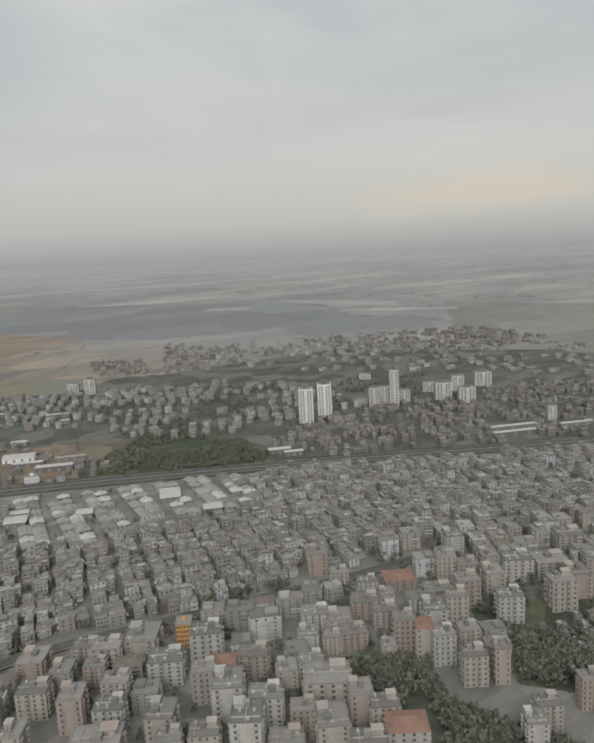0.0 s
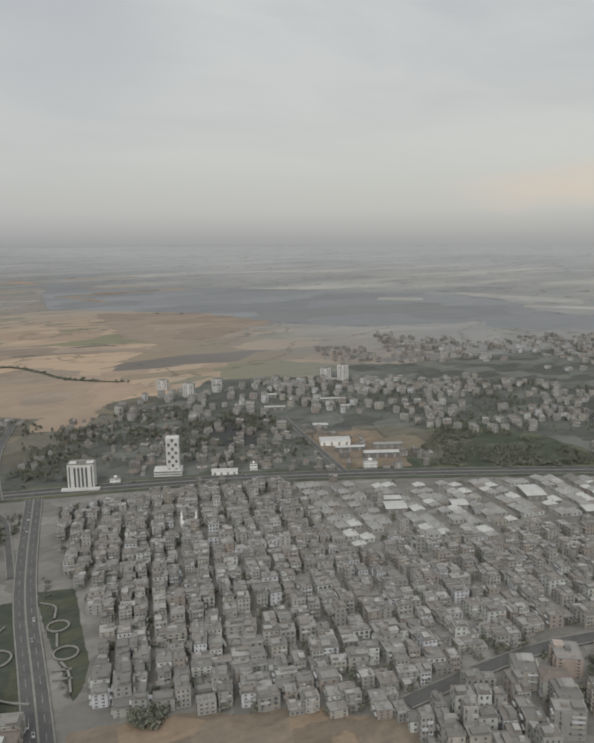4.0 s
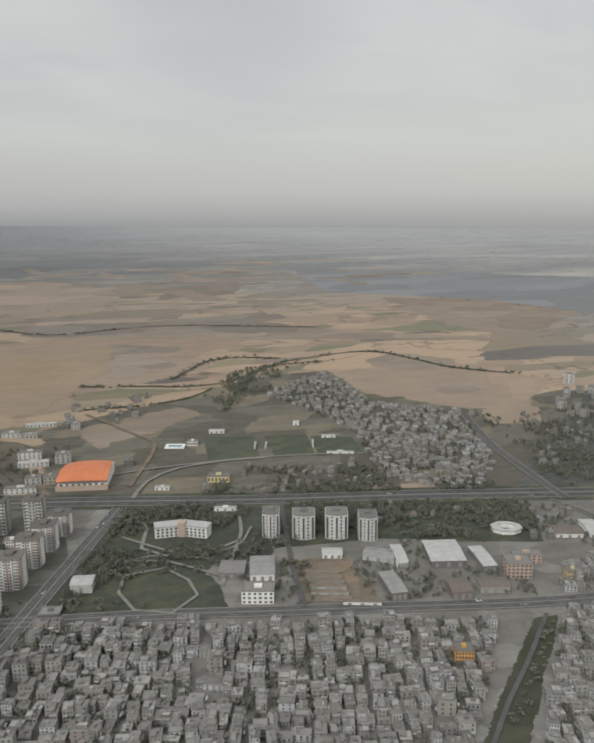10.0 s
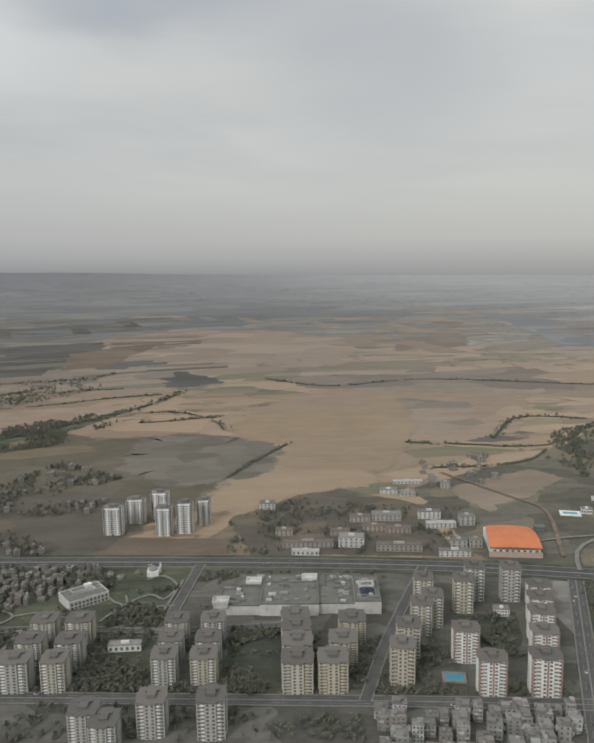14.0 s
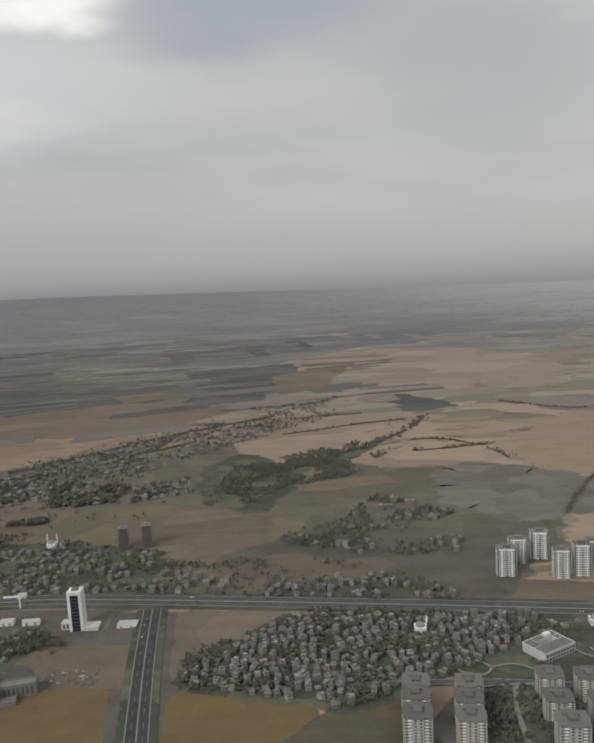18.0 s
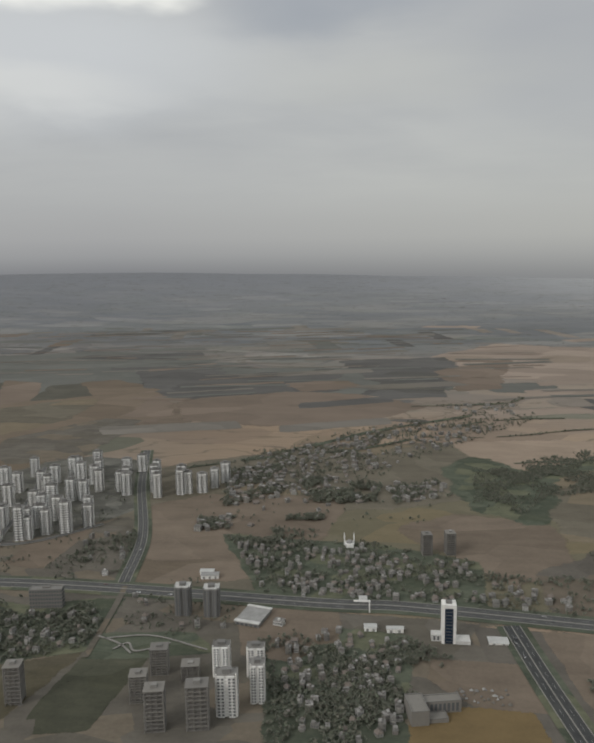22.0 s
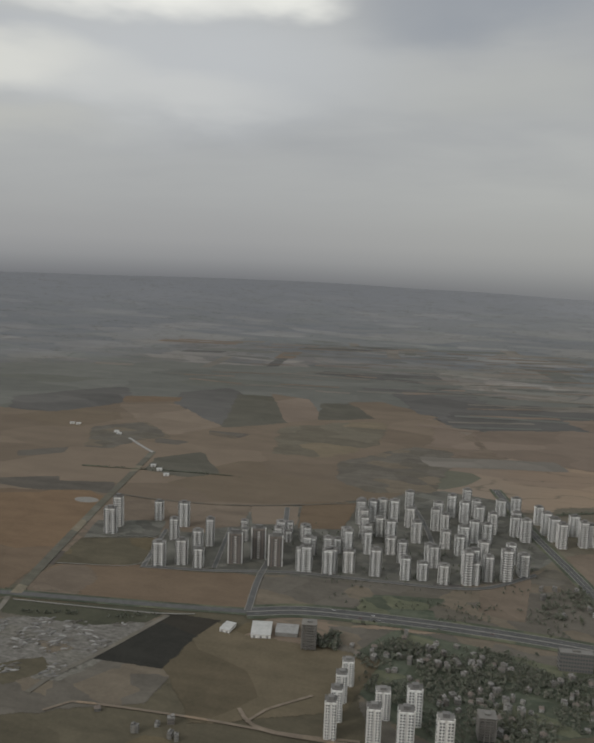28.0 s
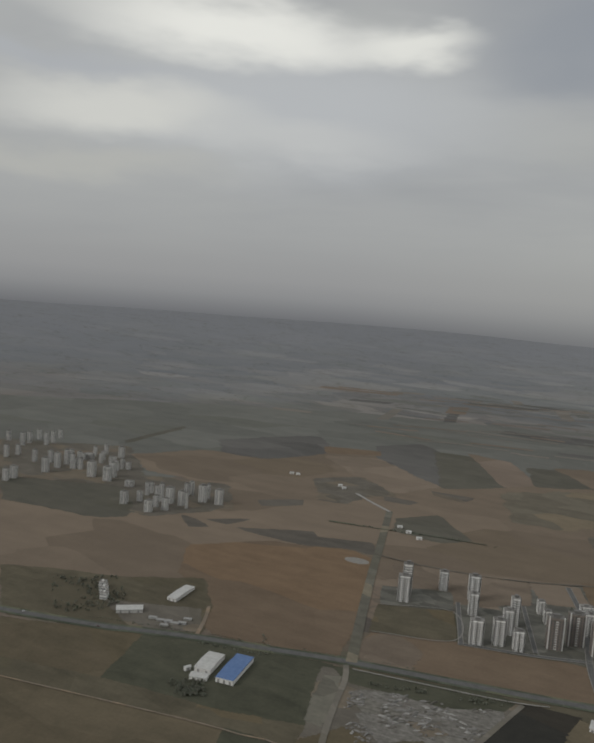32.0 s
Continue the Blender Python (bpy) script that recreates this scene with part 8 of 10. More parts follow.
block("institute_block", "slim pale house on the slope", "building", (-262.3, 615.2), 5.5, 5, 4.0, -11, PALEBLOCK, 3, ROOF, 3)
claim(-262.3, 615.2, 2.8)

# Mosques
def mosque(p, turn, name="mosque", minarets=2, h=9.0):
    t = thing(name, "small domed mosque with slim white minarets", "mosque", m=place(p[0], p[1], turn))
    s = Shape()
    s.box(-2.6, -2.6, 0, 2.6, 2.6, 2.6)
    part("hall", s, WHITE, t)
    s = Shape()
    n, r = 12, 2.2
    for j in range(5):
        a = math.pi / 2 * j / 5
        s.verts += [(r * math.cos(a) * math.cos(2 * math.pi * k / n), r * math.cos(a) * math.sin(2 * math.pi * k / n), 2.6 + r * 0.8 * math.sin(a)) for k in range(n)]
    s.verts.append((0, 0, 2.6 + r * 0.8))
    for j in range(4):
        for k in range(n):
            s.faces.append((j * n + k, j * n + (k + 1) % n, (j + 1) * n + (k + 1) % n, (j + 1) * n + k))
    s.faces += [(4 * n + k, 4 * n + (k + 1) % n, 5 * n) for k in range(n)]
    s.marks = [0] * len(s.faces)
    part("dome", s, GREYMETAL, t)
    for k in range(minarets):
        x = -3 if k else 3
        s = Shape()
        n = 8
        for r, z in ((0.42, 0), (0.36, h * 0.6), (0.36, h * 0.86), (0.05, h)):
            s.verts += [(x + r * math.cos(2 * math.pi * i / n), 2.4 + r * math.sin(2 * math.pi * i / n), z) for i in range(n)]
        for j in range(3):
            s.faces += [(j * n + i, j * n + (i + 1) % n, (j + 1) * n + (i + 1) % n, (j + 1) * n + i) for i in range(n)]
        s.marks = [0] * len(s.faces)
        m = part("minaret", s, WHITE, t)
        s = Shape()
        for r, z in ((0.62, h * 0.6), (0.62, h * 0.64)):
            s.verts += [(x + r * math.cos(2 * math.pi * i / n), 2.4 + r * math.sin(2 * math.pi * i / n), z) for i in range(n)]
        s.faces = [(i, (i + 1) % n, n + (i + 1) % n, n + i) for i in range(n)] + [tuple(range(n, 2 * n)), tuple(range(n - 1, -1, -1))]
        s.marks = [0] * len(s.faces)
        part("gallery", s, WHITE, m)
    claim(p[0], p[1], 4.5)


mosque((8.1, 341.0), -24, h=6.9)
mosque((-721.0, 648.0), 4, h=8.4)
mosque((-511.9, 516.8), -4, minarets=1, h=6)
mosque((-434.8, 515.7), -4, minarets=1, h=5)


# ---- houses ----
def house_shapes(w, d, storeys, rnd, pitched=False):
    """The parts of one small house: walls with a bay, roof, hut or chimney, and window rows."""
    h = storeys * STOREY
    walls, roof, hut, tanks, rows = Shape(), Shape(), Shape(), [], []
    a, b = w / 2, d / 2
    if rnd.random() < 0.6:
        walls.prism([(-a, -b), (-a * 0.6, -b), (-a * 0.6, -b - 0.45), (a * 0.4, -b - 0.45), (a * 0.4, -b), (a, -b), (a, b), (-a, b)], 0, h)
    else:
        walls.prism([(-a, -b), (a, -b), (a, b), (-a, b)], 0, h)
    if pitched:
        e = 0.3
        x, y = w / 2 + e, d / 2 + e
        roof.add([(-x, -y, h), (x, -y, h), (x, y, h), (-x, y, h), (-x * 0.45, 0, h + 1.0), (x * 0.45, 0, h + 1.0)], [(0, 1, 5, 4), (2, 3, 4, 5), (1, 2, 5), (3, 0, 4), (3, 2, 1, 0)])
        hut.box(w * 0.2, 0.3, h, w * 0.2 + 0.35, 0.65, h + 1.3)
    else:
        rim(roof, w + 0.1, d + 0.1, h, 0.18, 0.3)
        roof.box(-w / 2 + 0.13, -d / 2 + 0.13, h, w / 2 - 0.13, d / 2 - 0.13, h + 0.08)
        a, b = rnd.uniform(-0.25, 0.2) * w, rnd.uniform(-0.2, 0.2) * d
        x, y = rnd.uniform(0.4, 0.8), rnd.uniform(0.35, 0.7)
        hut.box(a - x, b - y, h, a + x, b + y, h + rnd.uniform(0.6, 1.1))
        if rnd.random() < 0.65:
            u, z = rnd.choice((-1, 1)), rnd.uniform(0.7, 1.15)
            x0, x1 = sorted((u * w * 0.42, u * w * rnd.uniform(-0.1, 0.12)))
            hut.box(x0, -d * 0.4, h + 0.02, x1, d * rnd.uniform(0.1, 0.4), h + z)
            hut.box(x0 - 0.12, -d * 0.44, h + z, x1 + 0.12, d * 0.05, h + z + 0.1, floor=True)
        for _ in range(rnd.randrange(1, 4)):
            p, q, z = rnd.uniform(-0.4, 0.4) * w, rnd.uniform(-0.4, 0.4) * d, rnd.uniform(0.12, 0.3)
            tanks.append(Shape())
            tanks[-1].box(p - z, q - z, h + 0.05, p + z, q + z, h + rnd.uniform(0.25, 0.55))
    s = Shape()
    for r in range(storeys):
        for side in (0, 1, 2, 3):
            pane_grid(s, w, d, r * STOREY, (r + 1) * STOREY, (-0.3, 0.0, 0.3) if side % 2 == 0 else (-0.22, 0.22), 1, side, 0.62, 0.62, 0.04 if side else (0.5 if r and rnd.random() < 0.3 else 0.04))
    rows.append(s)
    balconies = Shape()
    if storeys >= 3:
        for r in range(1, storeys):
            z = r * STOREY
            for side in ((0, 2) if storeys < 5 else (0, 1, 2, 3)):
                n = (Vector((0, -1)), Vector((1, 0)), Vector((0, 1)), Vector((-1, 0)))[side]
                u = Vector((-n.y, n.x))
                half, span = (d / 2, w) if side % 2 == 0 else (w / 2, d)
                c = n * (half + (0.45 if side == 0 else 0.0)) + u * span * (0.22 if r % 2 or storeys > 4 else -0.2)
                p, q = c - u * span * 0.2, c + u * span * 0.2 + n * 0.55
                balconies.box(min(p.x, q.x), min(p.y, q.y), z, max(p.x, q.x), max(p.y, q.y), z + 0.5, floor=True)
    rows.append(balconies)
    rows.append(tanks)
    return walls, roof, hut, rows


def house_kind(name, label, w, d, storeys, seed, group, wall=None, roof_mat=None, pitched=False, category="house"):
    r = random.Random(seed)
    walls, roof, hut, rows = house_shapes(w, d, storeys, r, pitched)

    def build():
        t = thing(name, label, category, group)
        part("body", walls, wall or WALL, t)
        part("roof", roof, roof_mat or (TILE if pitched else ROOF), t)
        part("chimney" if pitched else "roof_hut", hut, ROOF, t)
        for tank in rows[2]:
            part("water_tank", tank, ROOF, t)
        part("glazing", rows[0], GLASS, t)
        if rows[1].faces:
            part("balcony_front", rows[1], wall or WALL, t)
        return t

    kind = Kind(build, w, d, storeys * STOREY)
    kind.shapes = (walls, roof, hut, rows)
    kind.pitched = pitched
    kind.mark = 3 if pitched else 1
    return kind


FLAT = [house_kind("house", "flat-roofed rendered town house in a tight row", w, d, n, 20 + k, "town houses") for k, (w, d, n) in enumerate(((4.4, 4.4, 2), (4.8, 4.0, 3), (4.0, 4.6, 3), (5.0, 4.4, 4), (4.2, 4.2, 1), (4.6, 4.8, 2), (6.2, 3.6, 2), (3.4, 5.4, 3), (5.4, 5.0, 3), (3.6, 3.6, 4)))]
APART = [house_kind("apartment_block", "multi-storey rendered apartment block with flat roof", w, d, n, 40 + k, "apartment blocks", category="apartment block") for k, (w, d, n) in enumerate(((7, 6.5, 5), (8, 6, 6), (6.5, 7, 5), (9, 6.5, 6)))]
APART += [house_kind("apartment_block", "apartment block with a red hipped tile roof", 7.5, 6.5, 5, 47, "apartment blocks", pitched=True, category="apartment block")]
SMALL = [house_kind("house", "small flat-roofed village house among trees", w, d, n, 60 + k, "village houses", wall=WALL_VILLAGE) for k, (w, d, n) in enumerate(((3.8, 3.4, 1), (4.4, 3.6, 1), (3.4, 4.2, 2), (4.2, 4, 2)))]
SMALL += [house_kind("house", "small village house with a tiled hip roof", 4, 3.8, 1, 67, "village houses", wall=WALL_VILLAGE, pitched=True)]


def inside(poly, x, y):
    hit = False
    for (x0, y0), (x1, y1) in zip(poly, poly[1:] + poly[:1]):
        if (y0 > y) != (y1 > y) and x < (x1 - x0) * (y - y0) / (y1 - y0) + x0:
            hit = not hit
    return hit


def spots(poly, turn, step_x, step_y, jitter, rnd, street_x=0, street_w=0.0, keep=1.0):
    """Places on a loose grid within an outline; after every street_x columns a street is left open."""
    c, s = math.cos(radians(turn)), math.sin(radians(turn))
    local = [(x * c + y * s, -x * s + y * c) for x, y in poly]
    x0, x1 = min(p[0] for p in local), max(p[0] for p in local)
    y0, y1 = min(p[1] for p in local), max(p[1] for p in local)
    out, n, u = [], 0, x0
    while u < x1:
        v = y0 + rnd.uniform(0, step_y)
        while v < y1:
            a, b = u + rnd.uniform(-jitter, jitter), v + rnd.uniform(-jitter, jitter)
            x, y = a * c - b * s, a * s + b * c
            if inside(poly, x, y) and rnd.random() < keep:
                out.append((x, y))
            v += step_y * rnd.uniform(0.9, 1.15)
            if rnd.random() < 0.06:
                v += step_y * 0.7
        n += 1
        u += step_x + (street_w if street_x and n % street_x == 0 else 0)
    return out


def emit(shape, kind, m, tile=False):
    walls, roof, hut, rows = kind.shapes
    for part_shape, mark in ((walls, 0), (roof, kind.mark), (hut, 1), *((tank, 1) for tank in rows[2]), (rows[0], 2), (rows[1], 0)):
        shape.add([tuple(m @ Vector(v)) for v in part_shape.verts], part_shape.faces, mark)


def settle(poly, kinds, turn, step_x, step_y, jitter, seed, label, single=0, street_x=0, street_w=0.0, keep=1.0, wild=0.0, near=None, radius=0.5, grow=(0.9, 1.12), high=(0.85, 1.2)):
    """Fills an outline with houses. The ones nearest to a corner of the plan are things, the rest one mesh."""
    rnd = random.Random(seed)
    found = []
    single = int(single * 0.92)
    if kinds is SMALL:
        step_x, step_y, grow = step_x * 0.76, step_y * 0.76, (grow[0] * 0.52, grow[1] * 0.72)
    for x, y in spots(poly, turn, step_x, step_y, jitter, rnd, street_x, street_w, keep):
        if kinds is APART and noise.noise((x * 0.022, y * 0.022, seed)) < -0.12:
            continue
        if kinds is SMALL and keep < 0.78 and noise.noise((x * 0.045, y * 0.045, seed)) < rnd.uniform(-0.45, 0.12):
            continue
        k = rnd.choice(kinds)
        sx, sy, sz = rnd.uniform(*grow), rnd.uniform(*grow), rnd.uniform(*high)
        r = min(k.size[0] * sx, k.size[1] * sy) * radius
        if clear(x, y, r):
            claim(x, y, r)
            found.append((x, y, k, sx, sy, sz, turn + rnd.uniform(-wild, wild) + rnd.choice((0, 0, 90, 180))))
    if near and single:
        found.sort(key=lambda f: (f[0] - near[0]) ** 2 + (f[1] - near[1]) ** 2)
    s = Shape()
    for n, (x, y, k, sx, sy, sz, a) in enumerate(found):
        if n < single:
            occ = OCC
            k.at((x, y), k.size[2] * sz, k.size[0] * sx, k.size[1] * sy, a)
        else:
            emit(s, k, place(x, y, a, sx, sy, sz))
    if s.faces:
        tagged(new("houses", s.mesh("houses", WALL_VILLAGE_MANY if kinds is SMALL else WALL_MANY, ROOF_VILLAGE_MANY if kinds is SMALL else ROOF_MANY, GLASS, TILE, METAL, GREYMETAL)), label, "houses", kind="stuff")
    return found


def apartment(w, d, storeys, seed, wall, tile=False):
    """Apartment block: body with stair recesses, window grid, stacked balconies, roof rim or hipped tiles, stair head and tanks."""
    rnd = random.Random(seed)
    h = storeys * STOREY
    t = thing("apartment_block", "rendered apartment block with stacked balconies and " + ("a red hipped tile roof" if tile else "a flat grey roof"), "apartment block", "apartment blocks")
    s = Shape()
    a, b, c = w / 2, d / 2, d / 2 - 0.7
    s.prism([(-a, -b), (-0.8, -b), (-0.8, -c), (0.8, -c), (0.8, -b), (a, -b), (a, -0.7), (a - 0.5, -0.7), (a - 0.5, 0.7), (a, 0.7), (a, b), (0.8, b), (0.8, c), (-0.8, c), (-0.8, b), (-a, b)], 0, h)
    part("body", s, wall, t)
    s = Shape()
    if tile:
        x, y = a + 0.35, b + 0.35
        s.add([(-x, -y, h), (x, -y, h), (x, y, h), (-x, y, h), (-x * 0.4, 0, h + 1.5), (x * 0.4, 0, h + 1.5)], [(0, 1, 5, 4), (2, 3, 4, 5), (1, 2, 5), (3, 0, 4), (3, 2, 1, 0)])
        part("roof", s, REDTILE, t)
    else:
        rim(s, w + 0.2, d + 0.2, h, 0.25, 0.4)
        s.box(-a + 0.15, -b + 0.15, h, a - 0.15, b - 0.15, h + 0.1)
        part("roof", s, ROOF, t)
        s = Shape()
        x, y = rnd.uniform(-0.2, 0.2) * w, rnd.uniform(-0.15, 0.15) * d
        s.box(x - 1.2, y - 1.0, h, x + 1.2, y + 1.0, h + 1.5)
        part("stair_head", s, ROOF, t)
        s = Shape()
        s.box(-a + 0.2, -0.12, h + 0.1, a - 0.2, 0.12, h + 0.45)
        s.box(-0.3 * w, -b + 0.2, h + 0.1, -0.3 * w + 0.2, b - 0.2, h + 0.45)
        part("roof_wall", s, wall, t)
        s = Shape()
        s.box(0.08 * w, 0.1 * d, h + 0.1, 0.4 * w, 0.42 * d, h + 1.25)
        s.box(0.06 * w, 0.07 * d, h + 1.25, 0.42 * w, 0.45 * d, h + 1.4, floor=True)
        part("roof_room", s, wall, t)
        for _ in range(rnd.randrange(2, 4)):
            s = Shape()
            x, y = rnd.uniform(-0.4, 0.4) * w, rnd.uniform(-0.4, 0.4) * d
            s.box(x - 0.4, y - 0.4, h + 0.05, x + 0.4, y + 0.4, h + 0.65)
            part("water_tank", s, METAL, t)
    s = Shape()
    for side in range(4):
        span = w if side % 2 == 0 else d
        n = max(2, int(span / 2.3))
        pane_grid(s, w, d, 0, h, [(k + 0.5) / n - 0.5 for k in range(n) if abs((k + 0.5) / n - 0.5) * span > 0.95], storeys, side, 0.8, 0.75)
    part("glazing", s, GLASS, t)
    s = Shape()
    for r in range(1, storeys):
        for x in (-0.3 * w, 0.3 * w):
            for y in (-1, 1):
                s.box(x - 1.1, min(y * b, y * (b + 0.6)), r * STOREY, x + 1.1, max(y * b, y * (b + 0.6)), r * STOREY + 0.5, floor=True)
        for y in (-0.28 * d, 0.28 * d):
            s.box(a, y - 0.8, r * STOREY, a + 0.6, y + 0.8, r * STOREY + 0.5, floor=True)
            s.box(-a - 0.6, y - 0.8, r * STOREY, -a, y + 0.8, r * STOREY + 0.5, floor=True)
    part("balcony_front", s, wall, t)
    return t


BLOCK_KINDS = {}


def apartment_at(n, x, y, w, storeys):
    key = (n * 7 % 4, n % 17 == 4)
    if key not in BLOCK_KINDS:
        BLOCK_KINDS[key] = Kind(lambda: apartment(11.0, 9.0, 6, 300 + n, (SALMONBLOCK, TANBLOCK, PALEBLOCK, TANBLOCK)[key[0]], key[1]), 11.0, 9.0, 6 * STOREY)
    BLOCK_KINDS[key].at((x, y), storeys * STOREY * (0.94 + 0.013 * (n * 11 % 13)), w, w * 0.82, -38 + (n * 5 % 7 - 3) + (90 if n % 3 == 0 else 0))


# x, y, width, storeys of the blocks in the eastern quarter
QUARTER_A = ((153.9, 183.9, 7.8, 6), (151.2, 170.2, 5.7, 4), (153.3, 159.1, 6.0, 4), (151.7, 149.2, 5.5, 4), (164.8, 156.4, 9.6, 3), (170.1, 144.0, 9.4, 2), (152.6, 131.1, 8.1, 6), (160.6, 129.3, 6.3, 6), (171.4, 133.7, 7.2, 6), (181.5, 131.4, 7.4, 6), (172.6, 119.2, 7.4, 6), (189.7, 112.6, 7.9, 7), (200.9, 113.9, 8.2, 6), (205.5, 126.3, 10.7, 5), (197.2, 133.4, 9.3, 5), (193.3, 141.8, 7.1, 5), (183.1, 142.7, 6.9, 5), (180.2, 149.2, 6.2, 6), (199.6, 161.9, 7.6, 5), (228.5, 133.1, 9.6, 5))
QUARTER_B = ((139.7, 130.9, 6.1, 6), (140.9, 124.6, 6.0, 6), (141.7, 118.6, 6.0, 6), (140.0, 107.2, 6.2, 6), (145.6, 103.1, 4.7, 7), (151.4, 117.8, 5.7, 5), (129.3, 156.9, 8.2, 4), (131.4, 148.8, 8.1, 4), (144.3, 151.0, 8.4, 4), (144.5, 142.9, 7.5, 4), (119.8, 149.0, 6.6, 4), (123.4, 143.0, 5.0, 4), (129.7, 141.0, 7.4, 4), (132.7, 130.2, 4.7, 3), (109.5, 135.8, 6.4, 5), (106.6, 126.0, 11.1, 6), (108.6, 116.5, 6.8, 6), (109.3, 109.1, 6.6, 6), (107.6, 100.8, 9.0, 6), (97.4, 114.2, 8.7, 6))
QUARTER_C = ((95.4, 121.9, 5.9, 5), (97.0, 101.7, 7.6, 6), (130.3, 83.2, 5.7, 5), (137.5, 84.8, 5.9, 5), (151.6, 82.3, 5.0, 6), (84.3, 180.0, 11.0, 5), (96.2, 164.8, 8.5, 6), (73.6, 180.1, 7.9, 5), (57.3, 191.8, 8.7, 4), (70.6, 187.8, 6.9, 4), (83.0, 164.2, 9.0, 5), (60.4, 179.2, 6.8, 5), (67.8, 175.0, 5.6, 5), (85.6, 149.3, 6.3, 6), (87.4, 141.3, 8.9, 6), (92.7, 151.6, 7.0, 5), (101.3, 149.6, 8.0, 5), (103.4, 138.1, 6.4, 5), (91.7, 131.5, 7.9, 6), (68.0, 162.9, 6.7, 5))
QUARTER_D = ((56.4, 162.9, 7.2, 6), (51.1, 174.4, 7.6, 5), (61.5, 152.9, 7.0, 6), (69.7, 142.7, 7.8, 6), (53.8, 143.8, 11.1, 6), (73.5, 130.2, 6.7, 6), (83.1, 127.3, 8.6, 6), (65.8, 132.5, 5.7, 6), (84.6, 114.5, 7.3, 6), (41.0, 159.4, 6.1, 6))
for n, row in enumerate(QUARTER_A + QUARTER_B + QUARTER_C + QUARTER_D):
    apartment_at(n, *row)

EAST_TOWN = [(-32.4, 392.5), (53.5, 374.3), (238.9, 264.0), (345.1, 187.4), (267.5, 144.7), (194.6, 186.7), (152.5, 175.6), (129.0, 181.8), (71.4, 208.8), (7.8, 198.7), (-53.7, 241.1), (-35.9, 227.0), (-62.8, 241.9), (-46.1, 275.3), (-45.6, 314.6), (-44.8, 340.2)]
WORKSHOP = [house_kind("workshop", "low workshop with a grey or pale sheet roof", w, d, 1, 90 + k, "workshops", roof_mat=roof, pitched=True, category="workshop") for k, (w, d, roof) in enumerate(((6.2, 5.0, GREYMETAL), (7.5, 5.2, ROOF), (5.0, 5.0, METAL), (6.4, 4.6, GREYMETAL), (8.0, 5.5, ROOF), (6.0, 4.8, GREYMETAL)))]
for k, mark in zip(WORKSHOP, (5, 1, 4, 5, 1, 5)):
    k.mark = mark
# Workshop quarter: double rows of low sheds with wide yards between them
WORKSHOP_ROWS = (((75.3, 356.4), (59.6, 288.2)), ((90.1, 348.0), (74.9, 297.9)), ((105.7, 337.1), (89.7, 280.9)), ((117.8, 329.4), (104.1, 268.0)), ((132.6, 322.9), (121.5, 273.6)), ((147.6, 316.3), (136.6, 268.5)), ((163.9, 310.7), (150.6, 264.5)), ((177.4, 304.9), (165.1, 258.9)), ((190.8, 295.2), (177.5, 253.8)))
wr = random.Random(5)
far_sheds, built = Shape(), 0
for head, tail in WORKSHOP_ROWS:
    head, tail = Vector(head), Vector(tail)
    run = tail - head
    step, side = run.normalized(), Vector((-run.y, run.x)).normalized()
    turn = math.degrees(math.atan2(run.y, run.x))
    k = 0.0
    while k < run.length:
        long = wr.uniform(3.4, 5.6)
        for u in (-1, 1):
            c = head + step * (k + long / 2) + side * u * 2.6
            if wr.random() < 0.1 or not clear(c.x, c.y, 1.6):
                continue
            kind = wr.choice(WORKSHOP)
            w, d, h = long * 0.97, wr.uniform(4.6, 5.3), kind.size[2] * wr.uniform(0.9, 1.5)
            if built < 44:
                kind.at((c.x, c.y), h, w, d, turn)
            else:
                emit(far_sheds, kind, place(c.x, c.y, turn, w / kind.size[0], d / kind.size[1], h / kind.size[2]))
                claim(c.x, c.y, 2.4)
            built += 1
        k += long
tagged(new("workshops", far_sheds.mesh("workshops", WALL_MANY, ROOF_MANY, GLASS, TILE, METAL, GREYMETAL)), "rows of low workshops with sheet roofs", "workshops", kind="stuff")
for head, tail in WORKSHOP_ROWS:
    head, tail = Vector(head), Vector(tail)
    for k in range(13):
        c = head.lerp(tail, k / 12)
        claim(c.x, c.y, 7.2)
settle(EAST_TOWN, FLAT, -20, 4.3, 4.2, 0.55, 1, "dense rows of flat-roofed town houses", 36, 2, 2.2, 0.93, 4, (-56.8, 239.0), 0.42, (0.68, 1.2), (0.55, 1.1))
APART_TOWN = [(123.4, 174.4), (147.9, 170.6), (191.4, 183.6), (265.1, 143.4), (201.7, 108.5), (173.9, 133.1), (161.8, 114.1), (148.3, 97.5), (134.3, 118.3), (131.0, 132.5), (116.7, 132.4), (107.4, 95.2), (32.8, 165.4), (45.7, 210.9), (70.3, 206.1)]
settle(APART_TOWN, APART + APART[:4], -35, 6.9, 6.9, 0.9, 2, "apartment blocks in close rows", 6, 3, 2.6, 0.85, 4, (97.2, 132.0), 0.62, (0.75, 1.0), (0.6, 0.95))
settle([(173.1, 125.4), (198.2, 106.6), (159.5, 85.3), (151.8, 98.4), (163.2, 112.7)], SMALL, -35, 7.5, 4.5, 0.8, 221, "rows of low garden houses among trees", 8, keep=0.75, wild=6)
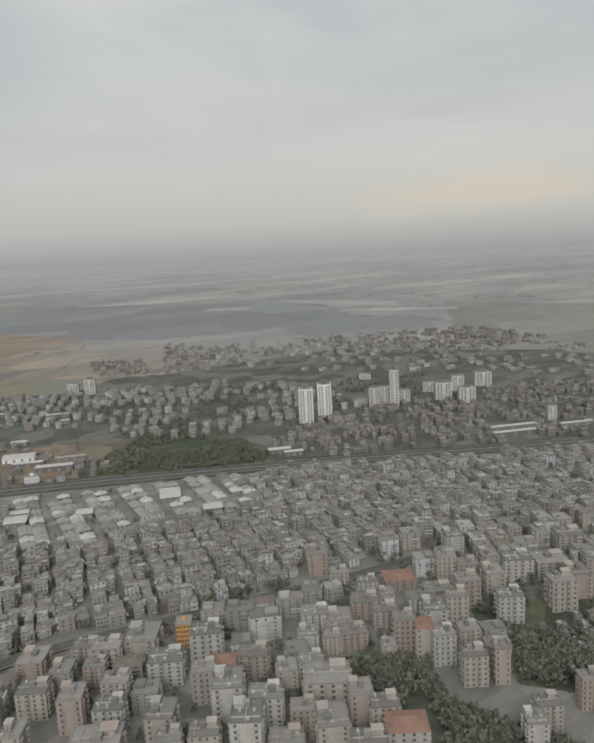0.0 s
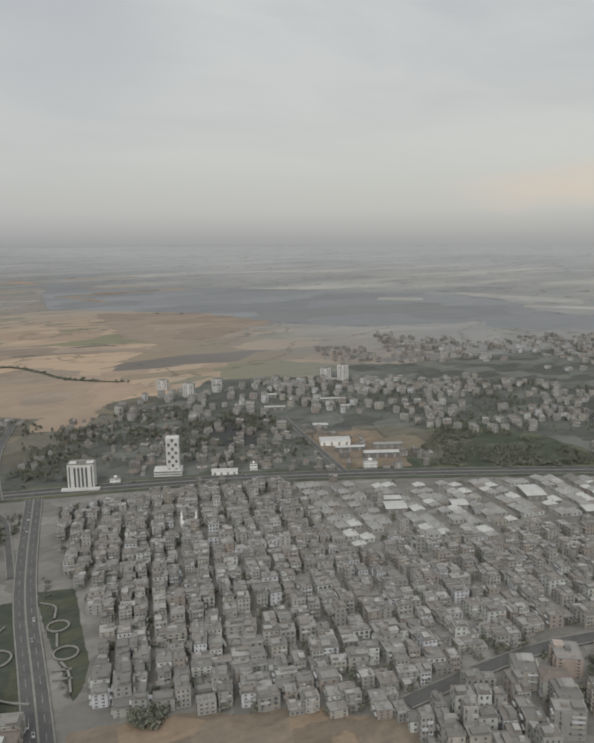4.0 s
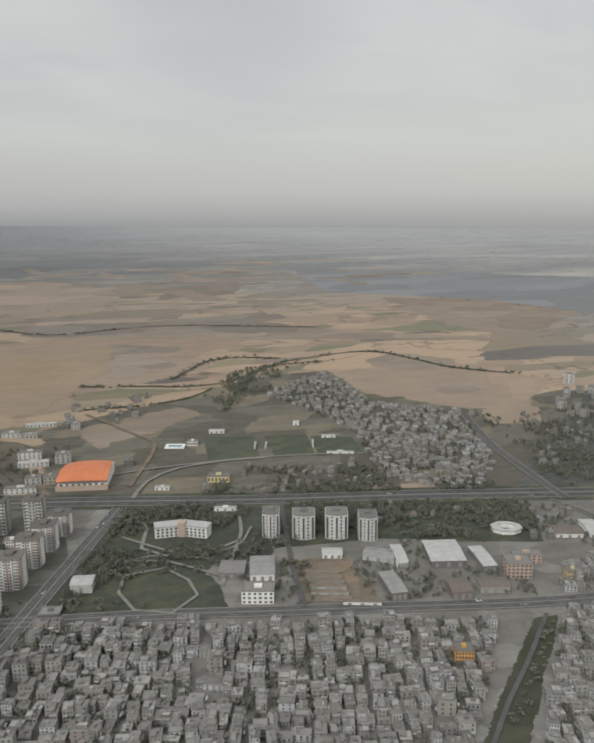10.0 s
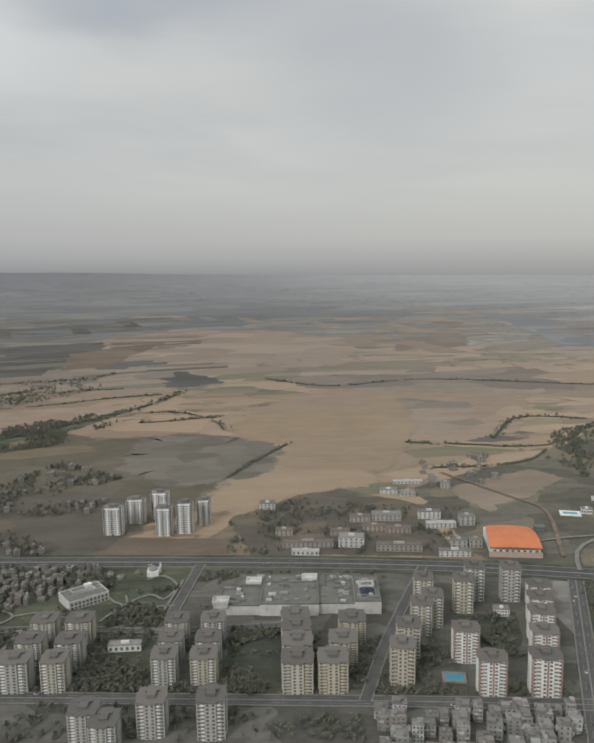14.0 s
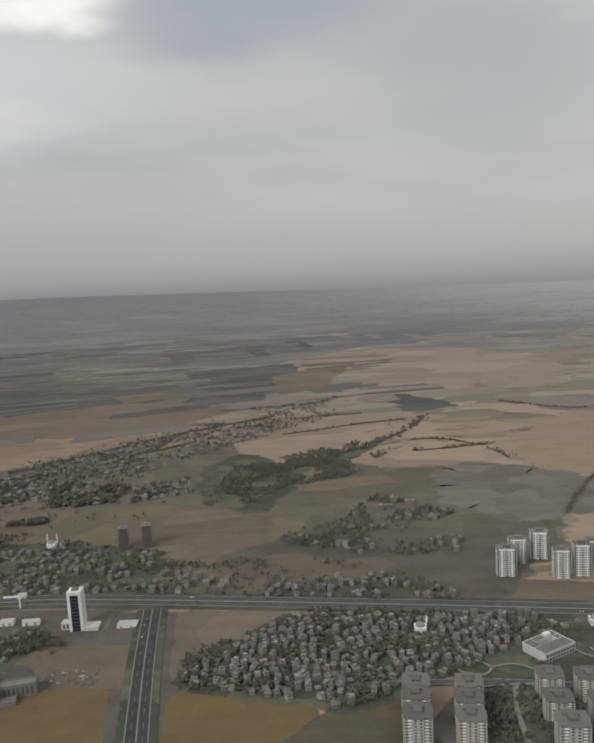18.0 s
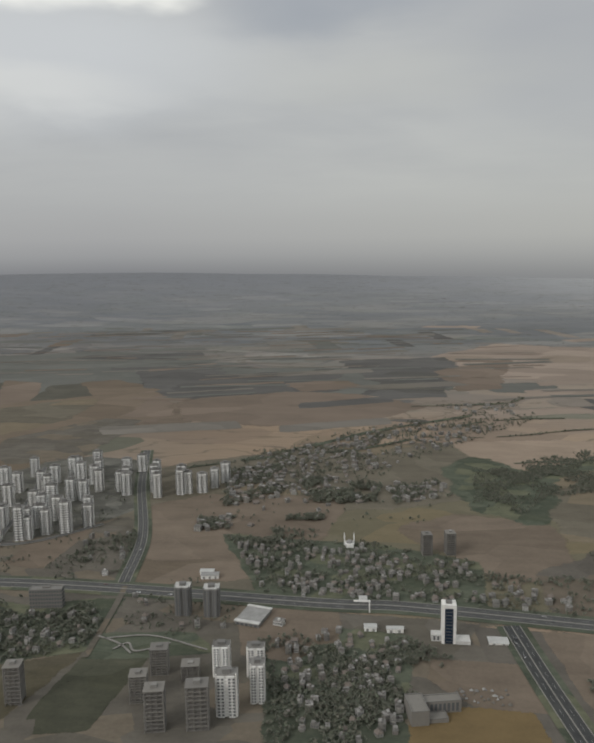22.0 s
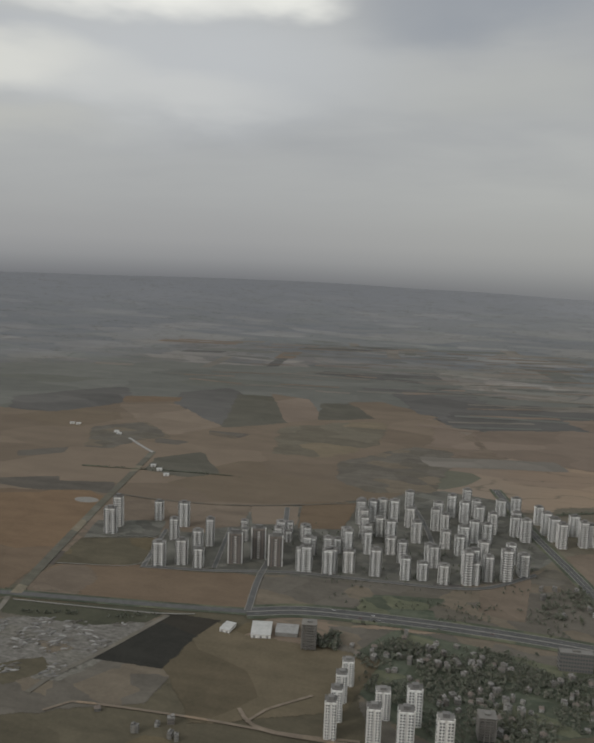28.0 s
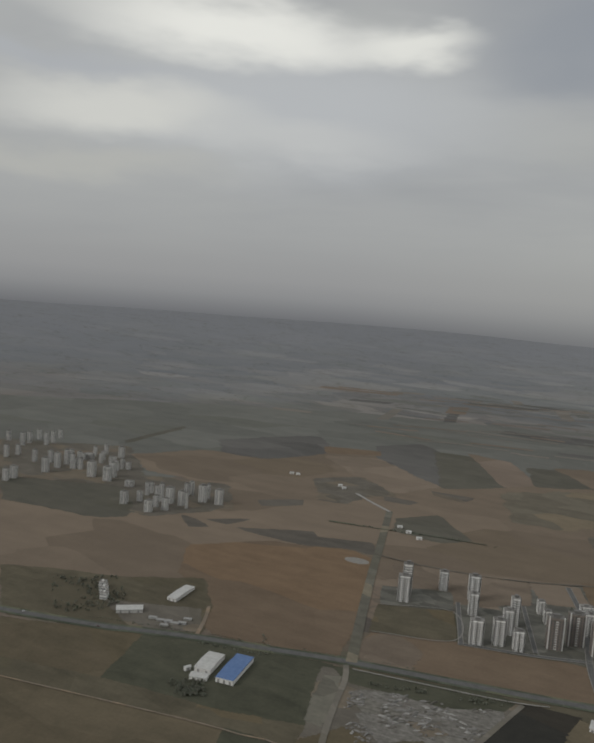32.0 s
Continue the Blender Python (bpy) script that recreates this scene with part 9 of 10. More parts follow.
settle([(107.4, 95.2), (114.0, 115.9), (128.6, 104.4), (154.2, 82.4), (133.3, 70.9)], APART[:4], -35, 13, 13, 2.5, 22, "apartment blocks among trees", 4, keep=0.4, wild=4)
settle([(11.5, 202.8), (40.2, 208.4), (46.9, 201.2), (22.7, 167.2), (-1.4, 186.6)], FLAT, -28, 4.6, 4.6, 0.6, 223, "town houses between street and apartment blocks", 10, 3, 1.6, 0.92, 4, None, 0.44, (0.8, 1.1), (0.9, 1.4))
settle([(-108.2, 262.4), (-89.8, 260.5), (-74.9, 254.2), (-75.7, 233.1), (-86.4, 225.2), (-120.0, 242.0)], APART[:4], -24, 6.8, 7.2, 1.4, 224, "apartment blocks at the end of the park", 8, 0, 0, 0.7, 6, None, 0.46, (0.6, 0.85), (0.45, 0.85))
WEST_TOWN = [(-123.1, 333.3), (-97.3, 365.0), (-63.1, 366.4), (-76.4, 316.9), (-95.9, 283.7), (-115.3, 251.5), (-174.6, 276.3), (-150.4, 304.2), (-127.0, 330.3)]
settle(WEST_TOWN, FLAT, -22, 3.6, 3.6, 0.8, 3, "crowded flat-roofed town houses", 24, 4, 1.2, 0.86, 9, (-132.2, 272.5), 0.44, (0.55, 0.9), (0.45, 0.95))
SOUTH_TOWN = [(-278.1, 384.9), (-143.7, 340.5), (-166.2, 311.6), (-187.6, 283.7), (-275.2, 315.0)]
settle(SOUTH_TOWN, FLAT, -18, 3.7, 3.7, 0.8, 4, "crowded flat-roofed town houses", 40, 4, 1.6, 0.84, 8, (-227.0, 309.8), 0.44, (0.56, 0.95), (0.45, 0.95))
settle([(-245.0, 378.8), (-285.7, 386.5), (-302.4, 350.3), (-267.4, 343.4)], FLAT, -14, 4.8, 4.8, 0.8, 5, "flat-roofed town houses along the avenue", 20, keep=0.9, wild=4, near=(-269.5, 379.2), grow=(0.75, 1.0))
settle([(-362.1, 398.3), (-297.6, 388.4), (-310.3, 355.5), (-364.4, 366.2)], FLAT, -14, 4.8, 4.8, 0.8, 6, "flat-roofed town houses along the avenue", 16, keep=0.85, wild=4, near=(-334.0, 392.1), grow=(0.75, 1.0))
settle([(-301.8, 387.7), (-253.8, 370.3), (-261.4, 353.7), (-271.3, 326.6), (-300.2, 331.4)], FLAT, -16, 3.9, 3.9, 0.8, 41, "crowded flat-roofed town houses", 10, 4, 1.5, 0.86, 8, None, 0.44, (0.56, 0.95), (0.45, 0.95))
VILLAGE = [(-120.1, 477.2), (-103.3, 555.2), (-127.0, 658.1), (-61.6, 708.5), (-63.0, 605.6), (-12.7, 563.1), (-59.5, 467.8), (-83.8, 440.6), (-100.3, 443.1)]
settle(VILLAGE, FLAT, -15, 4.4, 4.6, 1.4, 7, "crowded small village houses", 20, keep=0.68, wild=25, near=(-88.5, 481.6), radius=0.5, grow=(0.45, 0.85), high=(0.35, 0.7))
settle([(-214.5, 482.2), (-184.1, 507.9), (-124.3, 500.1), (-140.7, 456.9)], SMALL, -15, 8, 7, 2, 8, "village houses among trees", 6, keep=0.6, wild=30)
settle([(-135.1, 471.6), (-116.0, 487.0), (-78.9, 449.0), (-78.2, 436.8), (-103.1, 447.3)], SMALL, -15, 8, 8, 2, 81, "village houses among trees", 15, keep=0.5, wild=30)
settle([(-41.7, 456.4), (12.1, 546.3), (94.5, 546.1), (44.0, 446.1), (-3.6, 452.9)], SMALL, -20, 7.5, 8, 2, 9, "village houses among dark trees", 8, keep=0.55, wild=30)
settle([(-161.6, 450.6), (-96.0, 428.1), (-107.1, 400.5), (-144.6, 413.5)], SMALL, -20, 10, 10, 3, 82, "park buildings among trees", 10, keep=0.35, wild=30)
settle([(-77.0, 421.4), (-50.2, 395.0), (-63.1, 366.4), (-96.0, 385.1)], SMALL, -20, 9, 7, 2, 83, "low yard buildings", 10, keep=0.5, wild=10)
settle([(86.8, 512.4), (143.7, 602.6), (333.8, 505.2), (204.4, 394.6), (180.9, 452.1)], APART, -30, 9, 8, 2, 10, "suburban apartment blocks", 8, keep=0.55, wild=8, grow=(0.45, 0.72), high=(0.35, 0.62))
settle([(34.4, 541.7), (89.7, 596.7), (122.0, 565.8), (77.7, 496.7), (41.4, 512.5)], APART, -30, 8.5, 8, 2, 11, "suburban apartment blocks", 8, keep=0.55, wild=8, grow=(0.45, 0.75), high=(0.4, 0.75))
settle([(3.1, 390.6), (19.4, 466.2), (97.5, 488.2), (134.3, 447.9), (160.4, 357.0), (139.2, 338.9)], SMALL, -28, 9, 8, 2, 12, "workshops and small houses behind the highway", 6, keep=0.55, wild=12, grow=(1.0, 1.9))
settle([(154.9, 527.7), (177.4, 598.2), (270.0, 534.1), (356.3, 457.2), (352.1, 356.6), (276.4, 338.3), (201.6, 386.3)], APART, -35, 9, 7.5, 2, 13, "suburban apartment blocks", 6, keep=0.55, wild=8, grow=(0.45, 0.75), high=(0.35, 0.6))
settle([(276.4, 338.3), (350.9, 346.3), (511.5, 278.8), (365.2, 198.4), (257.9, 269.6), (232.8, 319.1)], SMALL, -35, 7, 6.5, 1.5, 14, "low suburban houses", 4, keep=0.75, wild=10, grow=(1.0, 1.7), high=(0.9, 1.5))
settle([(345.5, 638.4), (417.5, 723.8), (551.8, 616.1), (682.8, 373.0), (528.2, 288.0), (437.1, 419.1), (387.3, 552.7)], APART, -35, 15, 9, 4, 15, "distant suburban blocks", 4, keep=0.6, wild=10, grow=(0.6, 1.0), high=(0.25, 0.45))
settle([(526.6, 644.8), (719, 546.1), (681.9, 420), (560, 440), (500, 520)], SMALL, -35, 11, 8, 2, 501, "distant suburban rows", 4, keep=0.6, wild=10, grow=(1.3, 2.2), high=(0.9, 1.6))
settle([(309.6, 582.7), (420, 760), (485.4, 611), (380, 560)], SMALL, -30, 12, 9, 2, 502, "distant estate rows", 4, keep=0.6, wild=10, grow=(1.3, 2.2), high=(0.9, 1.6))
settle([(270, 640), (314, 720), (345, 669), (312, 601)], SMALL, -30, 10, 8, 2, 503, "distant estate blocks", 4, keep=0.6, wild=10, grow=(1.3, 2.2), high=(0.9, 1.6))
CROWD = [(-616.3, 484.6), (-572.4, 536.3), (-468.0, 522.7), (-477.8, 498.0), (-545.8, 460.3)]
settle(CROWD, SMALL, 4, 5.4, 5.2, 1.2, 16, "crowded small houses between trees", 20, keep=0.8, wild=25, near=(-549.4, 464.3))
settle([(-652.9, 568.0), (-644.4, 605.2), (-596.0, 581.8), (-576.4, 591.6), (-500.7, 574.0), (-485.7, 545.0)], SMALL, 4, 7.5, 6.5, 2, 17, "small houses beside the highway", 12, keep=0.6, wild=20)
settle([(-579.6, 635.5), (-520.9, 656.9), (-465.5, 630.1), (-478.7, 601.8), (-550.7, 613.2)], SMALL, 4, 9, 8, 2.5, 18, "hamlet houses among trees", 6, keep=0.5, wild=30)
settle([(-538.6, 676.9), (-510.6, 719.3), (-463.9, 672.8), (-481.7, 657.1)], SMALL, 4, 11, 10, 2.5, 19, "farm buildings on the heath", 10, keep=0.5, wild=30, grow=(1.0, 2.0))
settle([(-763.8, 578.4), (-795.9, 647.4), (-702.2, 644.7), (-649.0, 625.6), (-651.8, 577.7), (-687.9, 571.3)], SMALL, 4, 6.4, 6.0, 1.5, 20, "village houses among trees", 12, keep=0.7, wild=25, near=(-710.8, 580.4))
settle([(-689.3, 536.3), (-727.7, 544.5), (-750.9, 526.9), (-732.0, 438.7), (-694.5, 444.6), (-693.5, 499.3)], SMALL, 8, 6.4, 6.2, 1.6, 21, "small houses in dark gardens", 20, keep=0.7, wild=25, near=(-712.3, 472.1))
settle([(-827.2, 788.6), (-770.1, 897.3), (-666.5, 1001.7), (-576.0, 976.0), (-668.1, 859.9), (-750.9, 739.0)], SMALL, 8, 12, 11, 3, 23, "distant village houses", 4, keep=0.6, wild=30, grow=(1.0, 1.7))
settle([(-622.0, 1093.4), (-532.3, 1125.6), (-537.4, 1042.8), (-601.7, 1048.3)], SMALL, 8, 18, 14, 4, 24, "distant hamlet houses", 8, keep=0.5, wild=30, grow=(1.2, 2.0))
settle([(-995.7, 536.2), (-969.6, 564.9), (-884.1, 546.4), (-842.9, 556.9), (-841.0, 521.8), (-880.3, 495.8), (-911.8, 480.4), (-943.0, 498.9)], SMALL, 12, 7.2, 7.2, 2, 25, "village houses in dark gardens", 20, keep=0.62, wild=30, near=(-900.6, 487.7))
settle([(-891.0, 616.2), (-891.9, 654.0), (-864.2, 661.3), (-857.4, 614.7)], SMALL, 12, 8, 8, 2, 26, "houses in a grove", 12, keep=0.55, wild=30)
settle([(-820.8, 727.8), (-812.2, 853.7), (-695.3, 940.6), (-703.2, 892.0), (-786.2, 737.1)], SMALL, 12, 10, 10, 3, 27, "village houses among trees", 6, keep=0.55, wild=30, grow=(1.0, 1.5))
settle([(-296.9, 626.9), (-266.0, 685.5), (-194.8, 686.2), (-232.9, 611.7)], SMALL, -8, 13, 11, 3, 29, "hamlet houses on a dry slope", 6, keep=0.5, wild=20, grow=(1.0, 1.9))
settle([(-1107.8, 441.5), (-1075.2, 427.4), (-1036.3, 434.1), (-1046.7, 447.7), (-1083.6, 446.1)], SMALL, 16, 12, 10, 3, 31, "scattered white farm houses", 8, keep=0.4, wild=20)

settle([(-855.4, 679.2), (-822.1, 760.9), (-741.7, 804.7), (-651.5, 759.6), (-670.6, 687.2), (-789.2, 661.7)], SMALL, 4, 13, 11, 4, 401, "scattered farm houses on dull pasture", 6, keep=0.16, wild=30, grow=(1.0, 1.7))
settle([(-841.3, 579.2), (-805.5, 594.9), (-768.4, 555.4), (-790.4, 519.9), (-829.5, 539.3)], SMALL, 8, 10, 9, 3, 402, "small yards and kiosks on waste ground", 10, keep=0.3, wild=20)
settle([(-502.3, 516.3), (-507.7, 538.1), (-414.1, 514.0), (-418.3, 495.0), (-472.3, 486.4)], SMALL, -6, 8, 7, 2, 403, "small houses beside the highway", 8, keep=0.5, wild=25)
settle([(-831.7, 812.4), (-783.2, 822.0), (-776.2, 732.3), (-815.6, 716.5)], SMALL, 6, 10, 9, 3, 621, "small farm houses in a clump of trees", 4, keep=0.8, wild=30, grow=(1.2, 1.9))
settle([(-828.2, 688.1), (-800.6, 696.1), (-802.3, 671.0), (-824.2, 666.8)], SMALL, 6, 10, 9, 3, 622, "small farm houses in a clump of trees", 4, keep=0.8, wild=30, grow=(1.2, 1.9))
settle([(-694.5, 769.8), (-655.7, 788.9), (-644.3, 752.6), (-689.8, 728.8)], SMALL, 6, 10, 9, 3, 623, "small farm houses in a clump of trees", 4, keep=0.8, wild=30, grow=(1.2, 1.9))


# ---- trees ----
def crown_points(seed, size, height, clumps, leaf):
    """Leaf clumps scattered over several rounded lobes, with gaps between them."""
    r = random.Random(seed)
    lobes = [(r.uniform(-0.4, 0.4) * size, r.uniform(-0.4, 0.4) * size, height * r.uniform(0.45, 0.85), size * r.uniform(0.35, 0.55)) for _ in range(5)]
    verts, faces = [], []
    for k in range(clumps):
        x, y, z, q = lobes[k % len(lobes)]
        d = Vector((r.gauss(0, 1), r.gauss(0, 1), r.gauss(0, 0.8))).normalized() * q * r.uniform(0.55, 1.05)
        c = Vector((x, y, z)) + d
        a = Vector((r.gauss(0, 1), r.gauss(0, 1), r.gauss(0, 0.6))).normalized()
        b = a.orthogonal().normalized()
        s = leaf * r.uniform(0.6, 1.3)
        n = len(verts)
        verts += [tuple(c + a * s), tuple(c + b * s * 0.8), tuple(c - a * s * 0.9), tuple(c - b * s * 0.8), tuple(c + a.cross(b) * s * 0.5)]
        faces += [(n, n + 1, n + 4), (n + 1, n + 2, n + 4), (n + 2, n + 3, n + 4), (n + 3, n, n + 4)]
    return verts, faces


def tree_kind(seed, size, height):
    verts, faces = crown_points(seed, size, height, 70, size * 0.2)
    trunk = Shape()
    n = 6
    for rad, z in ((0.16, 0), (0.11, height * 0.35), (0.05, height * 0.7)):
        trunk.verts += [(rad * math.cos(2 * math.pi * i / n), rad * math.sin(2 * math.pi * i / n), z) for i in range(n)]
    for j in range(2):
        trunk.faces += [(j * n + i, j * n + (i + 1) % n, (j + 1) * n + (i + 1) % n, (j + 1) * n + i) for i in range(n)]
    for k in range(3):
        a = k * 2.1 + seed
        m = Matrix.Translation((0, 0, height * 0.35)) @ Matrix.Rotation(a, 4, "Z") @ Matrix.Rotation(radians(45), 4, "Y")
        b = len(trunk.verts)
        trunk.verts += [tuple(m @ Vector(v)) for v in ((0.06, 0, 0), (-0.03, 0.05, 0), (-0.03, -0.05, 0), (0, 0, size * 0.6))]
        trunk.faces += [(b, b + 1, b + 3), (b + 1, b + 2, b + 3), (b + 2, b, b + 3)]
    trunk.marks = [0] * len(trunk.faces)

    def build():
        t = thing("tree", "small dark green broad-leaved tree", "tree", "trees")
        part("trunk", trunk, BARK, t)
        s = Shape()
        s.add(verts, faces)
        part("crown", s, LEAF, t)
        return t

    kind = Kind(build, size, size, height)
    kind.crown = (np.array(crown_points(seed + 50, size, height, 18, size * 0.3)[0]), crown_points(seed + 50, size, height, 18, size * 0.3)[1])
    return kind


TREES = [tree_kind(1, 2.4, 3.2), tree_kind(2, 2.0, 3.4), tree_kind(3, 2.8, 3.4), tree_kind(4, 1.6, 3.8)]
WOOD = ([], [], [0])


def plant(poly, count, seed, single=0, big=(0.6, 1.1)):
    count = int(count * 3.0)
    big = (big[0] * 0.72, big[1] * 0.8)
    rnd = random.Random(seed)
    x0, x1 = min(p[0] for p in poly), max(p[0] for p in poly)
    y0, y1 = min(p[1] for p in poly), max(p[1] for p in poly)
    done = tries = 0
    while done < count and tries < count * 12:
        tries += 1
        x, y = rnd.uniform(x0, x1), rnd.uniform(y0, y1)
        if not inside(poly, x, y) or not clear(x, y, 0.4) or noise.noise((x * 0.04, y * 0.04, 9.0)) < rnd.uniform(-0.3, 0.2):
            continue
        k = rnd.choice(TREES)
        f, fz, a = rnd.uniform(*big), rnd.uniform(*big), rnd.uniform(0, 360)
        if done < single:
            k.at((x, y), k.size[2] * fz, k.size[0] * f, k.size[1] * f, a)
        else:
            v, faces = k.crown
            m = np.array(place(x, y, a, f, f, fz))
            WOOD[0].append(v @ m[:3, :3].T + m[:3, 3])
            WOOD[1].extend([tuple(i + WOOD[2][0] for i in face) for face in faces])
            WOOD[2][0] += len(v)
        done += 1


plant([(-271.7, 424.5), (-249.6, 479.7), (-188.0, 459.7), (-201.1, 408.1), (-222.3, 416.7), (-243.4, 416.6)], 150, 1, 12)
plant([(-186.0, 459.0), (-74.7, 422.0), (-93.4, 386.1), (-132.6, 402.1), (-153.7, 411.8), (-194.4, 416.6)], 368, 2, 12)
plant(VILLAGE, 170, 3, 10)
plant([(-214.9, 479.2), (-184.1, 507.9), (-66.6, 470.2), (-78.9, 435.7)], 190, 4, 12)
plant([(-172.7, 673.0), (-124.8, 744.3), (-70.6, 758.4), (-119.9, 671.4), (-164.5, 628.4)], 130, 41, 0, (0.6, 1.1))
plant([(-48.3, 443.7), (12.1, 546.3), (94.5, 546.1), (131.2, 471.5), (51.2, 443.1)], 320, 5, 12)
plant([(-43.1, 418.8), (-14.5, 562.6), (10.9, 501.9), (-19.0, 430.1)], 60, 51, 6)
plant([(133.6, 357.1), (166.1, 376.0), (215.9, 412.3), (230.0, 315.4), (214.4, 294.7)], 260, 6, 0, (0.6, 1.1))
plant([(154.9, 527.7), (177.4, 598.2), (270.0, 534.1), (455.0, 393.5), (363.6, 276.8), (276.4, 338.3), (201.6, 386.3)], 420, 7, 0, (0.55, 1.0))
plant([(172.7, 132.1), (201.7, 108.5), (157.7, 84.3), (149.2, 98.1), (161.8, 114.1)], 110, 8, 12, (0.9, 1.5))
plant([(117.5, 133.2), (132.8, 132.4), (134.3, 118.3), (127.2, 103.3), (135.9, 72.4), (109.7, 97.1)], 110, 9, 12, (0.9, 1.6))
plant([(108.2, 186.3), (125.6, 177.3), (134.6, 155.9), (114.4, 162.6), (105.4, 171.5)], 45, 10, 10, (0.9, 1.5))
plant([(130.1, 168.5), (146.8, 174.0), (141.6, 157.0), (130.5, 159.9)], 30, 101, 6, (0.9, 1.5))
plant([(108.5, 201.2), (126.6, 194.6), (128.4, 181.1), (112.0, 186.7)], 30, 102, 6, (0.9, 1.5))
plant(EAST_TOWN, 430, 11, 10, (0.6, 1.0))
plant(WEST_TOWN, 130, 12, 10, (0.55, 1.0))
plant([(-301.8, 387.7), (-253.8, 370.3), (-261.4, 353.7), (-271.3, 326.6), (-300.2, 331.4)], 50, 641, 0, (0.6, 1.0))
plant(SOUTH_TOWN, 220, 13, 10, (0.55, 1.0))
plant([(-53.5, 233.3), (-43.8, 245.6), (-36.1, 244.2), (-48.7, 229.0)], 40, 14, 8, (0.9, 1.4))
plant([(-104.3, 270.9), (-86.7, 297.9), (-70.6, 323.5), (-86.8, 289.4), (-102.2, 265.5)], 40, 15, 8, (0.9, 1.4))
for n, quad in enumerate(([(-398.9, 459.1), (-379.1, 457.0), (-388.1, 416.7), (-408.6, 418.5)], [(-453.4, 459.9), (-432.0, 457.2), (-433.6, 422.0), (-452.0, 424.5)], [(-499.2, 461.0), (-487.9, 466.9), (-487.5, 430.8), (-499.6, 432.3)], [(-313.8, 454.7), (-289.5, 453.9), (-297.7, 430.6), (-311.4, 429.9)], [(-316.2, 396.2), (-306.7, 430.7), (-299.1, 429.1), (-309.5, 394.9)], [(-342.5, 404.2), (-334.1, 436.2), (-323.8, 434.2), (-333.5, 402.4)])):
    plant(quad, 20, 16 + n, 6)
plant([(-451.6, 463.0), (-447.1, 500.0), (-422.3, 499.9), (-428.1, 460.7)], 55, 26, 8)
plant([(-284.3, 389.8), (-249.0, 468.0), (-192.9, 461.2), (-242.5, 382.7)], 90, 27, 10)
plant([(-479.8, 427.2), (-491.5, 473.7), (-408.8, 460.1), (-346.4, 446.2), (-353.0, 406.9)], 170, 28, 10)
plant([(-544.1, 477.5), (-564.1, 544.3), (-455.3, 525.8), (-451.2, 500.8), (-507.8, 478.3)], 170, 29, 6)
plant([(-399.2, 575.2), (-347.7, 615.5), (-316.4, 587.3), (-266.0, 576.0), (-294.7, 515.6), (-400.4, 534.1)], 110, 30, 4)
plant([(-533.0, 672.8), (-516.1, 712.4), (-465.0, 672.0), (-506.6, 629.8), (-564.9, 618.3), (-577.4, 645.6)], 80, 31, 0, (0.6, 1.1))
plant([(-611.6, 804.8), (-605.2, 844.3), (-528.8, 822.9), (-481.6, 855.1), (-523.1, 773.6), (-573.8, 752.0)], 330, 32, 0, (0.55, 1.0))
plant([(-680.9, 935.2), (-671.6, 1004.5), (-538.9, 1113.4), (-521.5, 1040.1), (-565.4, 970.3)], 150, 33, 0, (0.55, 1.0))
plant(CROWD, 330, 34, 12)
plant([(-652.5, 566.8), (-646.1, 612.3), (-550.6, 608.1), (-500.7, 574.0), (-485.9, 544.0)], 120, 35, 6)
plant([(-579.6, 635.5), (-520.9, 656.9), (-465.5, 630.1), (-478.7, 601.8), (-550.7, 613.2)], 70, 36)
plant([(-538.6, 676.9), (-510.6, 719.3), (-463.9, 672.8), (-481.7, 657.1)], 60, 37)
plant([(-763.0, 576.6), (-801.9, 660.3), (-704.4, 653.0), (-646.4, 626.8), (-651.2, 574.7)], 230, 38, 10)
plant([(-684.4, 531.8), (-728.4, 548.0), (-760.0, 526.8), (-742.0, 438.5), (-692.1, 439.7), (-689.4, 499.4)], 260, 39, 12)
plant([(-828.1, 778.0), (-774.0, 920.7), (-666.7, 1014.2), (-565.4, 982.1), (-667.9, 851.6), (-748.9, 727.8)], 300, 40, 0, (0.55, 1.0))
plant([(-622.9, 818.5), (-504.1, 894.9), (-545.3, 807.9), (-600.9, 713.4), (-633.5, 735.6)], 420, 42, 0, (0.55, 1.0))
plant([(-752.4, 727.9), (-753.6, 775.4), (-703.7, 773.7), (-717.7, 732.5)], 60, 43, 0, (1.1, 2.0))
plant([(-992.7, 521.1), (-969.6, 564.9), (-884.9, 551.3), (-840.9, 565.2), (-838.6, 517.0), (-892.3, 489.7), (-919.1, 461.8), (-968.9, 486.1)], 430, 44, 12)
plant([(-1014.3, 531.4), (-1019.8, 559.3), (-1005.3, 559.9), (-997.1, 530.4)], 30, 45, 6, (0.9, 1.5))
plant([(-890.0, 609.5), (-892.5, 657.9), (-861.5, 666.2), (-854.1, 608.9)], 60, 46, 6)
plant([(-820.8, 722.8), (-820.6, 874.6), (-693.2, 953.8), (-705.8, 876.1), (-786.5, 732.0)], 190, 47, 0, (0.55, 1.0))
plant([(-792.3, 638.6), (-778.5, 668.0), (-738.4, 674.8), (-744.4, 637.5)], 40, 48)
plant([(-873.6, 458.0), (-907.1, 449.7), (-911.1, 477.7), (-883.3, 488.3)], 30, 49, 6)
